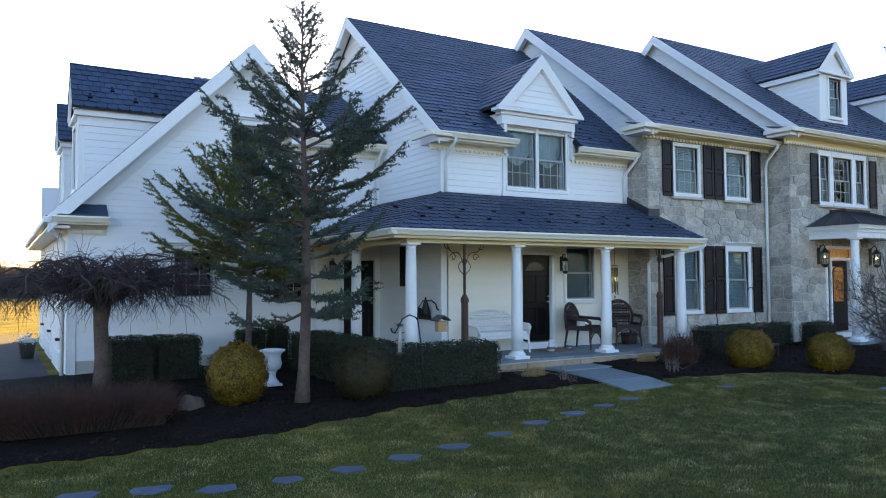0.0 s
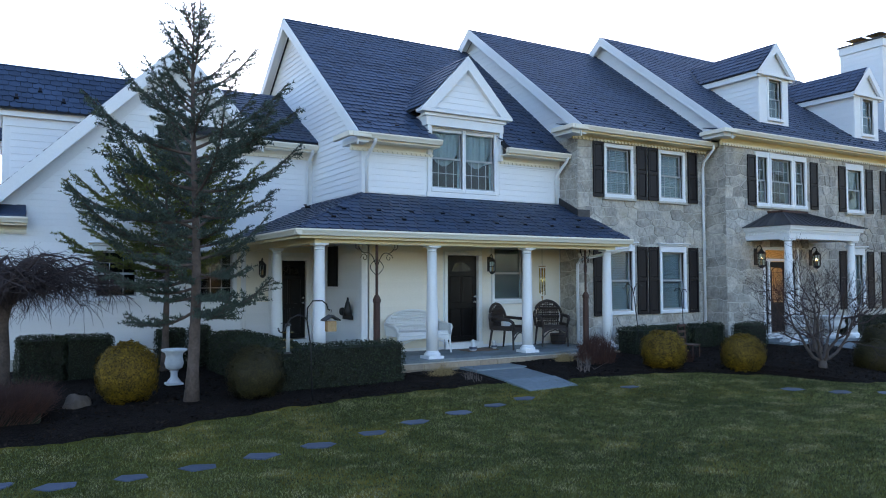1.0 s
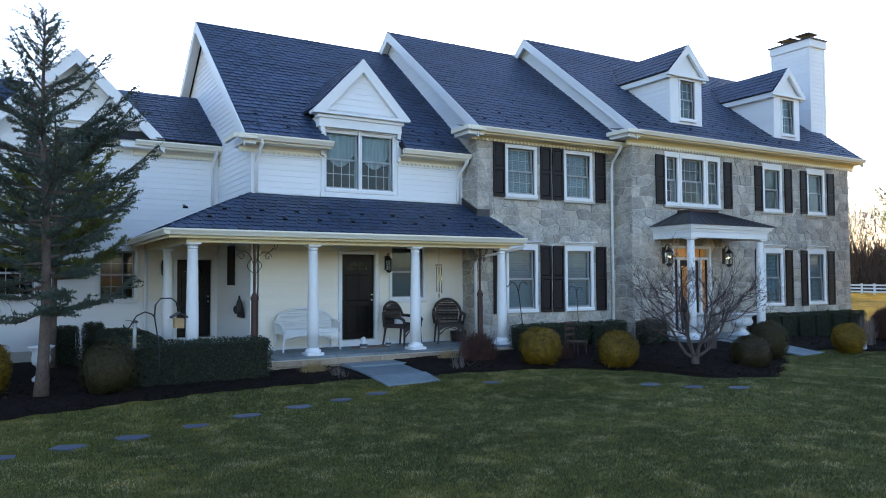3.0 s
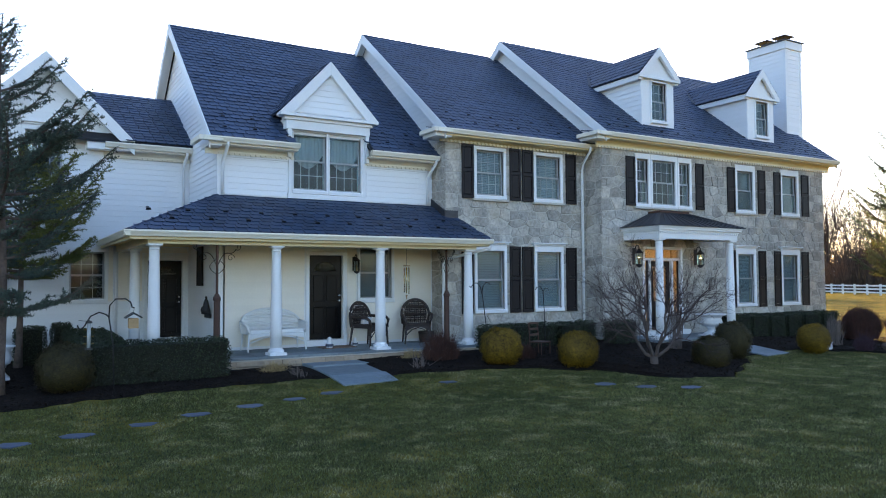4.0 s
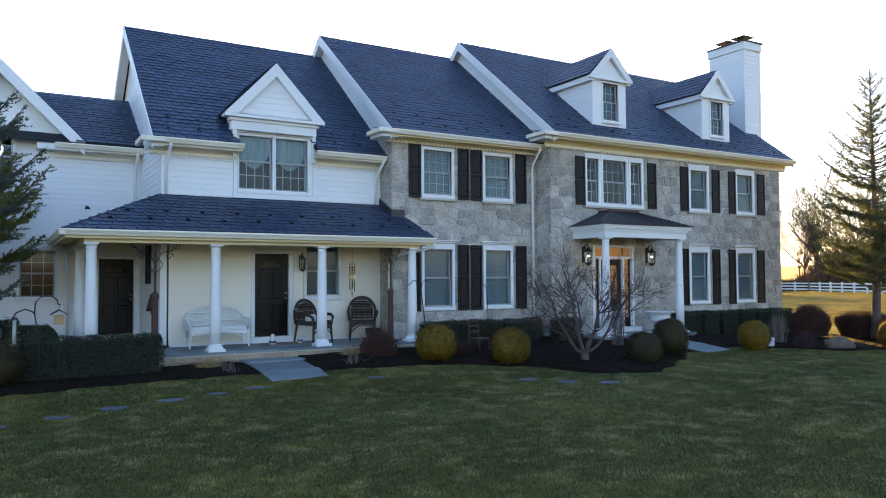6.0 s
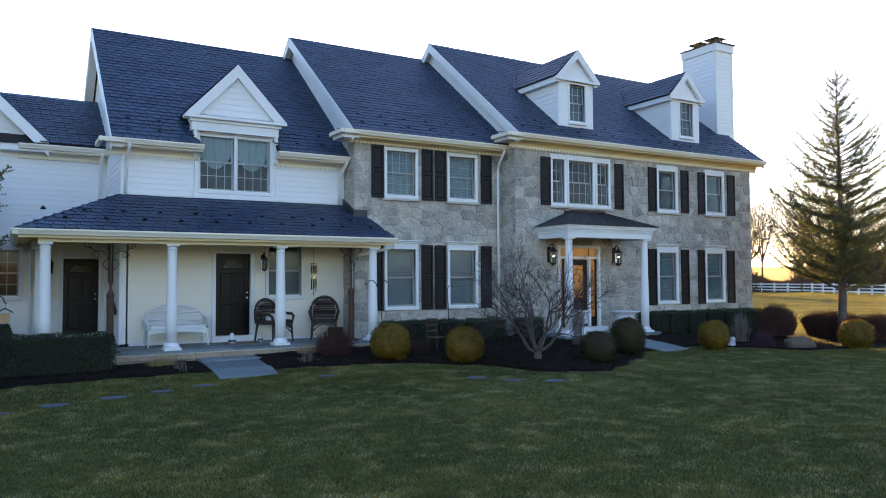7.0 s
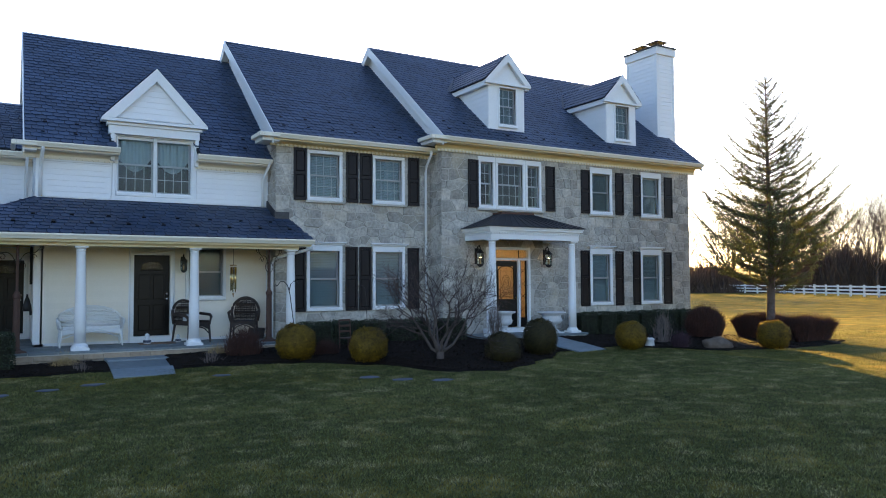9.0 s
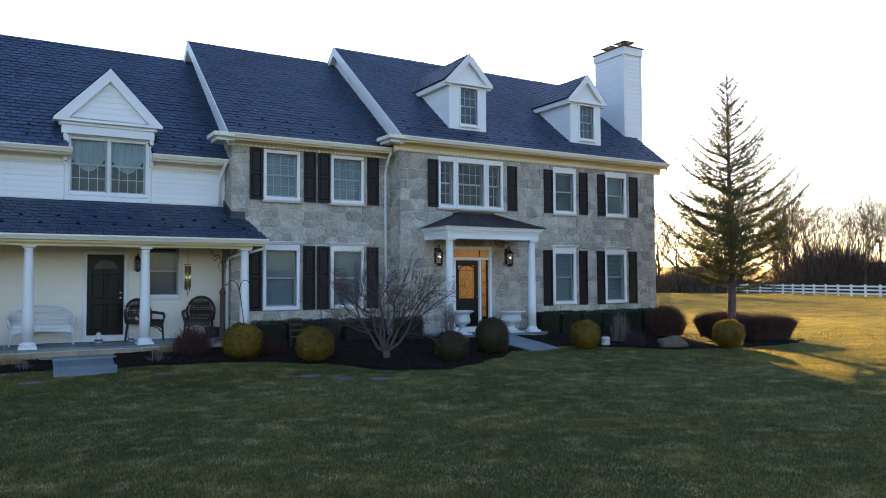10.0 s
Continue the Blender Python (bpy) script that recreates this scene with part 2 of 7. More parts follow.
# ---- mesh helpers ----
class Solid:
    """Points and faces of one mesh, with a pose for what is added next."""

    def __init__(self, m=None):
        self.v, self.f, self.m = [], [], m or Matrix()

    def add(self, pts, faces):
        k = len(self.v)
        self.v += [tuple(self.m @ Vector(p)) for p in pts]
        self.f += [tuple(k + i for i in fc) for fc in faces]
        return self

    def box(self, x0, y0, z0, x1, y1, z1):
        return self.add([(x0, y0, z0), (x1, y0, z0), (x1, y1, z0), (x0, y1, z0), (x0, y0, z1), (x1, y0, z1), (x1, y1, z1), (x0, y1, z1)],
                        [(0, 3, 2, 1), (4, 5, 6, 7), (0, 1, 5, 4), (1, 2, 6, 5), (2, 3, 7, 6), (3, 0, 4, 7)])

    def chamfer(self, x0, y0, z0, x1, y1, z1, c=0.01):
        """A box whose front (-y) edges are cut back."""
        return self.add([(x0, y1, z0), (x1, y1, z0), (x1, y1, z1), (x0, y1, z1), (x0, y0 + c, z0), (x1, y0 + c, z0), (x1, y0 + c, z1), (x0, y0 + c, z1),
                         (x0 + c, y0, z0 + c), (x1 - c, y0, z0 + c), (x1 - c, y0, z1 - c), (x0 + c, y0, z1 - c)],
                        [(0, 1, 2, 3)[::-1], (0, 4, 5, 1)[::-1], (1, 5, 6, 2)[::-1], (2, 6, 7, 3)[::-1], (3, 7, 4, 0)[::-1], (4, 8, 9, 5)[::-1], (5, 9, 10, 6)[::-1],
                         (6, 10, 11, 7)[::-1], (7, 11, 8, 4)[::-1], (8, 9, 10, 11)])

    def prism(self, poly, h):
        """A flat polygon of 3D points, thickened by the vector h."""
        n = len(poly)
        h = Vector(h)
        pts = [Vector(p) for p in poly] + [Vector(p) + h for p in poly]
        return self.add(pts, [tuple(range(n)), tuple(range(2 * n - 1, n - 1, -1))] + [(i, n + i, n + (i + 1) % n, (i + 1) % n) for i in range(n)])

    def lathe(self, profile, n=20, cx=0.0, cy=0.0):
        pts, faces = [], []
        for r, z in profile:
            pts += [(cx + r * math.cos(2 * math.pi * i / n), cy + r * math.sin(2 * math.pi * i / n), z) for i in range(n)]
        for k in range(len(profile) - 1):
            faces += [(k * n + i, k * n + (i + 1) % n, (k + 1) * n + (i + 1) % n, (k + 1) * n + i) for i in range(n)]
        faces += [tuple(range(n))[::-1], tuple((len(profile) - 1) * n + i for i in range(n))]
        return self.add(pts, faces)

    def tube(self, pts, r, n=6):
        pts = [Vector(p) for p in pts]
        rs = r if isinstance(r, (list, tuple)) else [r] * len(pts)
        ring, faces = [], []
        for i, p in enumerate(pts):
            d = (pts[min(i + 1, len(pts) - 1)] - pts[max(i - 1, 0)]).normalized()
            a = d.cross(Vector((0.31, 0.17, 0.94)) if abs(d.z) < 0.9 else Vector((1, 0.1, 0))).normalized()
            b = d.cross(a)
            ring += [p + (a * math.cos(2 * math.pi * k / n) + b * math.sin(2 * math.pi * k / n)) * rs[i] for k in range(n)]
        for i in range(len(pts) - 1):
            faces += [(i * n + k, (i + 1) * n + k, (i + 1) * n + (k + 1) % n, i * n + (k + 1) % n) for k in range(n)]
        if n > 3:
            faces += [tuple(range(n)), tuple((len(pts) - 1) * n + k for k in range(n))[::-1]]
        return self.add(ring, faces)

    def ball(self, c, r, seg=12, rings=8, squash=(1, 1, 1)):
        prof = [(math.sin(math.pi * k / rings), -math.cos(math.pi * k / rings)) for k in range(rings + 1)]
        pts, faces = [], []
        for pr, pz in prof:
            pts += [(c[0] + r * squash[0] * pr * math.cos(2 * math.pi * i / seg), c[1] + r * squash[1] * pr * math.sin(2 * math.pi * i / seg), c[2] + r * squash[2] * pz) for i in range(seg)]
        for k in range(rings):
            faces += [(k * seg + i, k * seg + (i + 1) % seg, (k + 1) * seg + (i + 1) % seg, (k + 1) * seg + i) for i in range(seg)]
        return self.add(pts, faces)


def part(name, s, mat, parent=None, label="", smooth=False, bevel=0.0):
    me = bpy.data.meshes.new(name)
    me.from_pydata(s.v, [], s.f)
    me.materials.append(mat)
    if smooth:
        me.shade_smooth()
    ob = new(name, me)
    ob.parent = parent
    if bevel:
        bv = ob.modifiers.new("edge", "BEVEL")
        bv.width, bv.segments, bv.limit_method = bevel, 2, "ANGLE"
    return tagged(ob, label)


def thing(name, label, category, group="", kind=""):
    ob = new(name)
    ob.empty_display_size = 0.2
    return tagged(ob, label, category, group, kind)


def put(ob, x, y, z, rz=0.0):
    ob.matrix_basis = pose(x, y, z, 0, 0, rz)
    return ob


def ground_z(x, y):
    """Height of the ground sheet."""
    s = min(max((y - 7.5) / 4.5, 0), 1)
    e = min(max((30 - x) / 8, 0), 1)
    rise = 0.26 * s * s * (3 - 2 * s) * e
    return 0.33 + 0.013 * min(max(x, 0), 15) + rise + 0.015 * math.sin(0.7 * x + 0.4 * y)


def mound(x, y):
    """Mulch heaped round the ornamental maple."""
    return 0.15 * math.exp(-((x - 16.5) / 1.7) ** 2 - ((y - 8.9) / 1.1) ** 2)


# ---- the ground, beds and paths ----
def axis_steps(near0, near1, step, far):
    a = list(np.arange(near0, near1 + 1e-6, step))
    d, lo, hi = step, near0, near1
    while hi < far:
        d *= 1.35
        lo, hi = lo - d, hi + d
        a = [lo] + a + [hi]
    return a


def sheet(name, xs, ys, fz, mat, label, category, kind="structure"):
    s = Solid()
    s.v = [(x, y, fz(x, y)) for y in ys for x in xs]
    w = len(xs)
    s.f = [(j * w + i, j * w + i + 1, (j + 1) * w + i + 1, (j + 1) * w + i) for j in range(len(ys) - 1) for i in range(w - 1)]
    return tagged(part(name, s, mat, None, label, smooth=True), "", category, "", kind)


sheet("ground", axis_steps(-8, 40, 0.5, 1600), axis_steps(-14, 24, 0.5, 1600), ground_z, GRASSBED, "winter lawn of green and straw-coloured grass", "ground")


def bed_front(x):
    """Front edge of the mulch bed, as y over x."""
    knots = ((-6, 9.2), (0, 9.92), (3.0, 9.9), (5.0, 10.25), (7.0, 10.55), (9.5, 10.65), (11.5, 10.3), (13.5, 9.9), (15.2, 8.95), (16.2, 7.4), (17.2, 7.0), (18.0, 7.45), (19.6, 8.45), (20.6, 9.15), (22.6, 9.35), (24.0, 8.6), (25.0, 7.4), (27.5, 6.95), (29.5, 7.1), (31, 7.7))
    for (xa, ya), (xb, yb) in zip(knots, knots[1:]):
        if xa <= x <= xb:
            t = (x - xa) / (xb - xa)
            t = t * t * (3 - 2 * t) * 0.5 + t * 0.5
            return ya + (yb - ya) * t + 0.05 * math.sin(5 * x) + 0.03 * math.sin(13 * x)
    return 9.0


def bed_back(x):
    return 17.6 if x < 8.6 else (14.5 if x < 14.2 else (13.8 if x < 19.1 else (13.1 if x < 29.7 else 9.8 - 0.8 * (x - 29.7))))


s = Solid()
cols, rows_n = list(np.arange(-5.0, 31.01, 0.15)), 26
for x in cols:
    for k in range(rows_n):
        t = k / (rows_n - 1)
        y = bed_front(x) + (bed_back(x) - bed_front(x)) * t
        lift = 0.065 * min(1, t * 25) - 0.022 + 0.02 * noise.noise((x * 2.3, y * 2.3, 0)) + 0.015 * noise.noise((x * 9, y * 9, 3))
        if (9.7 < x < 11.1 and y < 12.5) or (20.9 < x < 22.3 and y < 11.5):
            lift = 0.012
        s.v.append((x, y, ground_z(x, y) + lift + mound(x, y) * min(1, t * 8)))
s.f = [(i * rows_n + k, (i + 1) * rows_n + k, (i + 1) * rows_n + k + 1, i * rows_n + k + 1) for i in range(len(cols) - 1) for k in range(rows_n - 1)]
tagged(part("mulch_bed", s, MULCH, None, "dark brown shredded mulch along the house front"), "", "mulch", "", "structure")

# ---- the house ----
house = thing("house", "long two-storey house with white siding, grey fieldstone and slate-grey roofs", "house")
put(house, 18, 16, 0.6)
house_inv = house.matrix_basis.inverted()


def hpart(name, s, mat, label="", smooth=False, bevel=0.0):
    ob = part(name, s, mat, house, label, smooth, bevel)
    ob.matrix_parent_inverse = house_inv
    return ob


FACE_FRONT = Matrix()
FACE_LEFT = pose(0, 0, 0, 0, 0, -90)


def panel_wall(name, x0, x1, z0, z1, y, openings, mat, label, thick=0.22, m=None):
    """A wall with openings (x0, x1, z0, z1) through it; its face lies in y, its body behind."""
    s = Solid(m)
    xs = sorted({x0, x1, *[o[0] for o in openings], *[o[1] for o in openings]})
    for a, b in zip(xs, xs[1:]):
        mid, z = (a + b) / 2, z0
        for o in sorted((o for o in openings if o[0] < mid < o[1]), key=lambda o: o[2]):
            s.box(a, y, z, b, y + thick, o[2])
            z = o[3]
        s.box(a, y, z, b, y + thick, z1)
    return hpart(name, s, mat, label)


def boards(parent, m, z0, z1, left, right, y, openings=(), step=0.14):
    """Lapped siding: one wedge-shaped board a row; left(z) and right(z) bound it."""
    z = z0
    while z < z1 - 0.02:
        zt = min(z + step, z1)
        l0, l1, r0, r1 = left(z), left(zt), right(z), right(zt)
        cuts = sorted((o[0], o[1]) for o in openings if o[2] < z + step * 0.6 and o[3] > z + step * 0.4)
        edges = [(l0, l1)]
        for a, b in cuts:
            edges += [(a, a), (b, b)]
        edges.append((r0, r1))
        for (a0, a1), (b0, b1) in zip(edges[::2], edges[1::2]):
            if b0 - a0 < 0.03:
                continue
            b1 = max(b1, a1 + 0.005)
            s = Solid(m)
            s.add([(a0, y, z), (b0, y, z), (b0, y - 0.019, z), (a0, y - 0.019, z), (a1, y, zt), (b1, y, zt), (b1, y - 0.006, zt + 0.004), (a1, y - 0.006, zt + 0.004)],
                  [(0, 1, 2, 3), (4, 7, 6, 5), (3, 2, 6, 7), (0, 3, 7, 4), (1, 5, 6, 2)])
            part("board", s, SIDING, parent)
        z = zt


def window(m, x0, x1, z0, z1, y, grid=None, trim=0.10, head=0.10, crown=False, cover="blind", sash=SASH, sill=True, stonesill=False, lower_only=False, frame_mat=None, label="white-framed sash window"):
    """A double-hung window in an opening: casing, two sashes, panes, bars, sill and what hangs behind."""
    s = Solid(m)
    s.chamfer(x0 - trim, y - 0.055, z0 - 0.02, x0, y + 0.06, z1)
    s.chamfer(x1, y - 0.055, z0 - 0.02, x1 + trim, y + 0.06, z1)
    s.chamfer(x0 - trim, y - 0.055, z1, x1 + trim, y + 0.06, z1 + head)
    if crown:
        s.chamfer(x0 - trim - 0.05, y - 0.10, z1 + head, x1 + trim + 0.05, y + 0.02, z1 + head + 0.05, 0.02)
        s.chamfer(x0 - trim - 0.09, y - 0.15, z1 + head + 0.05, x1 + trim + 0.09, y + 0.02, z1 + head + 0.085, 0.02)
    w = hpart("window", s, frame_mat or TRIM, label)
    if sill:
        part("sill", Solid(m).chamfer(x0 - trim, y - 0.075, z0 - 0.12, x1 + trim, y + 0.05, z0 - 0.02, 0.015), TRIM, w)
    if stonesill:
        part("stone_sill", Solid(m).chamfer(x0 - trim - 0.05, y - 0.10, z0 - 0.18, x1 + trim + 0.05, y + 0.05, z0 - 0.12, 0.01), MORTAR, w)
    zm = (z0 + z1) / 2
    for k, (a, b) in enumerate(((z0 - 0.02, zm + 0.02), (zm - 0.02, z1))):
        d = y + 0.035 + 0.035 * k
        f = Solid(m)
        f.box(x0, d, a, x0 + 0.04, d + 0.032, b).box(x1 - 0.04, d, a, x1, d + 0.032, b).box(x0 + 0.04, d, a, x1 - 0.04, d + 0.032, a + 0.05).box(x0 + 0.04, d, b - 0.04, x1 - 0.04, d + 0.032, b)
        part("sash", f, sash, w)
        p = part("pane", Solid(m).box(x0 + 0.042, d + 0.012, a + 0.052, x1 - 0.042, d + 0.018, b - 0.042), GLASS, w)
        p.visible_shadow = False
        if grid and not (lower_only and k == 1):
            nx, nz = grid
            g = Solid(m)
            for i in range(1, nx):
                c = x0 + (x1 - x0) * i / nx
                g.box(c - 0.008, d + 0.003, a + 0.05, c + 0.008, d + 0.009, b - 0.04)
            for i in range(1, nz):
                c = a + (b - a) * i / nz
                g.box(x0 + 0.04, d + 0.004, c - 0.008, x1 - 0.04, d + 0.008, c + 0.008)
            part("muntin_grid", g, MUNTIN, w)
    if cover == "blind":
        g = Solid(m)
        z = z0 + 0.02
        while z < z1:
            g.add([(x0 + 0.02, y + 0.15, z), (x1 - 0.02, y + 0.15, z), (x1 - 0.02, y + 0.165, z + 0.042), (x0 + 0.02, y + 0.165, z + 0.042)], [(0, 1, 2, 3)])
            z += 0.046
        part("blind", g, BLIND, w)
    elif cover == "shade":
        part("roller_shade", Solid(m).box(x0 + 0.01, y + 0.15, z0, x1 - 0.01, y + 0.155, z1), SHADECLOTH, w)
    elif cover == "valance":
        g = Solid(m)
        n = 24
        top, pts = z1, []
        for i in range(n + 1):
            u = i / n
            pts.append((x0 + (x1 - x0) * u, y + 0.16 + 0.02 * math.sin(u * 30), z1 - 0.45 - 0.42 * math.sin(math.pi * u) ** 0.8 * (z1 - z0) / 1.4))
        for i in range(n):
            a, b = pts[i], pts[i + 1]
            g.add([a, b, (b[0], b[1], top), (a[0], a[1], top)], [(0, 1, 2, 3)])
        part("valance", g, CURTAIN, w)
    return w


def shutter(x0, x1, z0, z1, y):
    s = Solid()
    s.box(x0, y - 0.035, z0, x0 + 0.055, y, z1).box(x1 - 0.055, y - 0.035, z0, x1, y, z1)
    zm = z0 + (z1 - z0) * 0.52
    for a, b in ((z0, z0 + 0.09), (zm - 0.045, zm + 0.045), (z1 - 0.075, z1)):
        s.box(x0 + 0.055, y - 0.035, a, x1 - 0.055, y, b)
    ob = hpart("shutter", s, SHUTTER, "black panelled shutter")
    for a, b in ((z0 + 0.09, zm - 0.045), (zm + 0.045, z1 - 0.075)):
        part("panel", Solid().chamfer(x0 + 0.057, y - 0.028, a + 0.002, x1 - 0.057, y - 0.004, b - 0.002, 0.022), SHUTTER, ob)


# openings of the stone fronts: x0, x1, z0, z1 of the sashes
C_Y, D_Y, B_Y, A_Y = 13.62, 12.93, 14.36, 17.5
C_WIN = [(15.22, 16.11, 4.90, 6.12), (17.25, 18.13, 4.90, 6.12), (15.22, 16.11, 1.78, 3.36), (17.25, 18.13, 1.78, 3.36)]
D_WIN = [(25.08, 25.88, 4.86, 6.15), (27.45, 28.27, 4.86, 6.15), (25.05, 25.85, 1.76, 3.38), (27.40, 28.23, 1.76, 3.38)]
D_TRI = [(20.52, 20.98, 4.86, 6.2), (21.17, 22.14, 4.86, 6.2), (22.33, 22.80, 4.86, 6.2)]
D_DOOR = (20.72, 22.42, 1.02, 3.55)
wall_c = panel_wall("wall_stone_wing", 14.25, 19.13, 0.3, 6.42, C_Y, C_WIN, MORTAR, "grey rubble fieldstone wall")
wall_d = panel_wall("wall_stone_main", 19.13, 29.85, 0.3, 6.68, D_Y, D_WIN + D_TRI + [D_DOOR], MORTAR, "grey rubble fieldstone wall")
ret_c = hpart("wall_return_wing", Solid().box(14.25, C_Y + 0.22, 0.3, 14.47, 14.60, 6.5), MORTAR, "stone return wall at the porch")
ret_d = hpart("wall_return_main", Solid().box(19.13, D_Y + 0.22, 0.3, 19.35, C_Y + 0.22, 6.6), MORTAR, "stone return wall")

for k, (x0, x1, z0, z1) in enumerate(C_WIN):
    up = z0 > 4
    window(FACE_FRONT, x0, x1, z0, z1, C_Y, grid=(4, 2) if up else None, trim=0.09, head=0.10 if up else 0.17, crown=not up, cover="blind", stonesill=up)
for k, (x0, x1, z0, z1) in enumerate(D_WIN):
    up = z0 > 4
    window(FACE_FRONT, x0, x1, z0, z1, D_Y, trim=0.11, head=0.2, crown=not up, cover="shade" if up else "blind", stonesill=up)
for k, (x0, x1, z0, z1) in enumerate(D_TRI):
    window(FACE_FRONT, x0, x1, z0, z1, D_Y, grid=(4 if k == 1 else 2, 2), trim=0.09, head=0.16, cover="none", stonesill=True)
for x0, x1 in ((14.74, 15.11), (16.32, 16.69), (16.75, 17.13), (18.34, 18.72)):
    shutter(x0, x1, 4.78, 6.25, C_Y - 0.03)
    shutter(x0 - 0.02, x1 - 0.02, 1.66, 3.50, C_Y - 0.03)
for x0, x1 in ((20.06, 20.43), (23.07, 23.45), (24.58, 24.96), (26.14, 26.52), (26.99, 27.35), (28.54, 28.94)):
    shutter(x0, x1, 4.76, 6.24, D_Y - 0.03)
for x0, x1 in ((24.53, 24.91), (26.10, 26.47), (26.93, 27.28), (28.46, 28.85)):
    shutter(x0, x1, 1.62, 3.50, D_Y - 0.03)

# white wing B: front wall, its window pair, the porch wall below
B_WIN = [(10.31, 11.17, 4.84, 6.27), (11.26, 12.12, 4.84, 6.27)]
B_DOOR = (10.70, 11.66, 1.10, 3.22)
B_PWIN = (12.10, 13.00, 2.12, 3.42)
wall_b = panel_wall("wall_wing_front", 8.5, 14.25, 0.6, 6.2, B_Y, B_WIN + [B_DOOR, B_PWIN], SIDING, "white lap-sided wall")
tops = [(10.15, 12.28, 4.70, 7.0)]
boards(wall_b, None, 4.62, 5.72, lambda z: 8.62, lambda z: 14.2, B_Y, tops)
boards(wall_b, None, 1.02, 3.5, lambda z: 8.66, lambda z: 14.2, B_Y, [(B_DOOR[0] - 0.09, B_DOOR[1] + 0.09, 0, 3.34), (B_PWIN[0] - 0.09, B_PWIN[1] + 0.09, 2.0, 3.6)])
for k, (x0, x1, z0, z1) in enumerate(B_WIN):
    window(FACE_FRONT, x0, x1, z0, z1, B_Y, grid=(4, 2), trim=0.044, head=0.06, cover="valance", lower_only=True, label="tall sash window with a scalloped valance")
window(FACE_FRONT, *B_PWIN, B_Y, trim=0.08, head=0.08, cover="shade", label="porch sash window with grey frame")
hpart("corner_board", Solid().box(8.46, B_Y - 0.04, 1.0, 8.62, B_Y + 0.1, 5.8), TRIM, bevel=0.006)
hpart("casing", Solid().box(10.18, B_Y - 0.05, 4.72, 10.264, B_Y, 6.3), TRIM, bevel=0.005)
hpart("casing", Solid().box(12.166, B_Y - 0.05, 4.72, 12.25, B_Y, 6.3), TRIM, bevel=0.005)
hpart("corner_board", Solid().box(14.12, B_Y - 0.035, 4.6, 14.25, B_Y, 5.8), TRIM, bevel=0.006)
for x0, x1 in ((8.62, 10.18), (12.25, 14.12)):
    hpart("frieze_board", Solid().box(x0, B_Y - 0.034, 5.50, x1, B_Y, 5.56), TRIM, bevel=0.006)


def gable_side(name, x, y0, y1, yr, zr, slope, zbase, siding_from, label):
    """A wall in the plane x, facing -x, with a roof-shaped top."""
    s = Solid()
    zf, zb = zr - slope * (yr - y0), zr - slope * (y1 - yr)
    s.prism([(x, y0, zbase), (x, y0, zf), (x, yr, zr), (x, y1, zb), (x, y1, zbase)], (0.2, 0, 0))
    ob = hpart(name, s, SIDING, label)
    m = pose(x, 0, 0, 0, 0, -90)
    top = lambda z: max(0.0, (z - zf) / slope) if z > zf else 0.0
    boards(ob, m, siding_from, zr - 0.1, lambda z: -min(y1, yr + (zr - z) / slope), lambda z: -(y0 + top(z)), 0.0)
    return ob


gable_b = gable_side("wall_wing_side", 8.5, B_Y, 23.6, 19.04, 9.85, 0.8, 0.6, 1.0, "white lap-sided gable end")
gable_c = gable_side("wall_gable_wing", 14.3, 13.66, 23.0, 18.44, 10.35, 0.755, 5.5, 6.3, "white lap-sided upper gable")
gable_d = gable_side("wall_gable_main", 19.2, 12.97, 22.5, 17.77, 10.73, 0.772, 5.5, 6.6, "white lap-sided upper gable")


# ---- roofs ----
def shingle_mesh():
    s = Solid()
    w, h, c = 0.25, 0.26, 0.045
    e = w / 2 - 0.006
    rim = [(-e, c), (-e + c, 0.0), (e - c, 0.0), (e, c)]
    s.add([(x, y, 0.026 - 0.09 * y) for x, y in rim] + [(e, h, 0.003), (-e, h, 0.003)] + [(x, y, 0.004) for x, y in rim],
          [(0, 1, 2, 3, 4, 5), (6, 7, 1, 0), (7, 8, 2, 1), (8, 9, 3, 2)])
    me = bpy.data.meshes.new("shingle")
    me.from_pydata(s.v, [], s.f)
    me.materials.append(SHINGLE)
    return s, me


SH_SOLID, SH_MESH = shingle_mesh()


def shingled(roof, o, u, up, length, height, left=None, right=None, single=False, step=0.19, rng=random.Random(3), skip=None):
    """Courses of shingles on the plane from o along u (eave) and up (slope). left(v), right(v) bound each course."""
    o, u, up = Vector(o), Vector(u).normalized(), Vector(up).normalized()
    nrm = u.cross(up)
    base = Matrix((u, up, nrm)).transposed()
    rest = Solid()
    v, row = 0.0, 0
    while v < height - 0.05:
        a = left(v + 0.1) if left else 0.0
        b = right(v + 0.1) if right else length
        x = a - 0.125 * (row % 2) + rng.uniform(-0.012, 0.012)
        while x < b:
            w = 0.25 * rng.uniform(0.95, 1.05)
            c0, c1 = max(x, a), min(x + w, b)
            if c1 - c0 > 0.05 and not (skip and skip((c0 + c1) / 2, v + 0.1)):
                mm = Matrix.Translation(o + u * ((c0 + c1) / 2) + up * (v + rng.uniform(-0.006, 0.006)) + nrm * rng.uniform(0.0, 0.008)) @ base.to_4x4() @ Matrix.Diagonal(((c1 - c0) / 0.25, min(1.0, (height - v) / 0.26), 1, 1))
                if single:
                    ob = new("shingle", SH_MESH)
                    ob.parent, ob.matrix_basis = roof, mm
                else:
                    rest.m = mm
                    rest.add(SH_SOLID.v, SH_SOLID.f)
            x += w
        v += step
        row += 1
    if rest.v:
        tagged(part("shingle_rest", rest, SHINGLE_FAR, roof), kind="stuff")


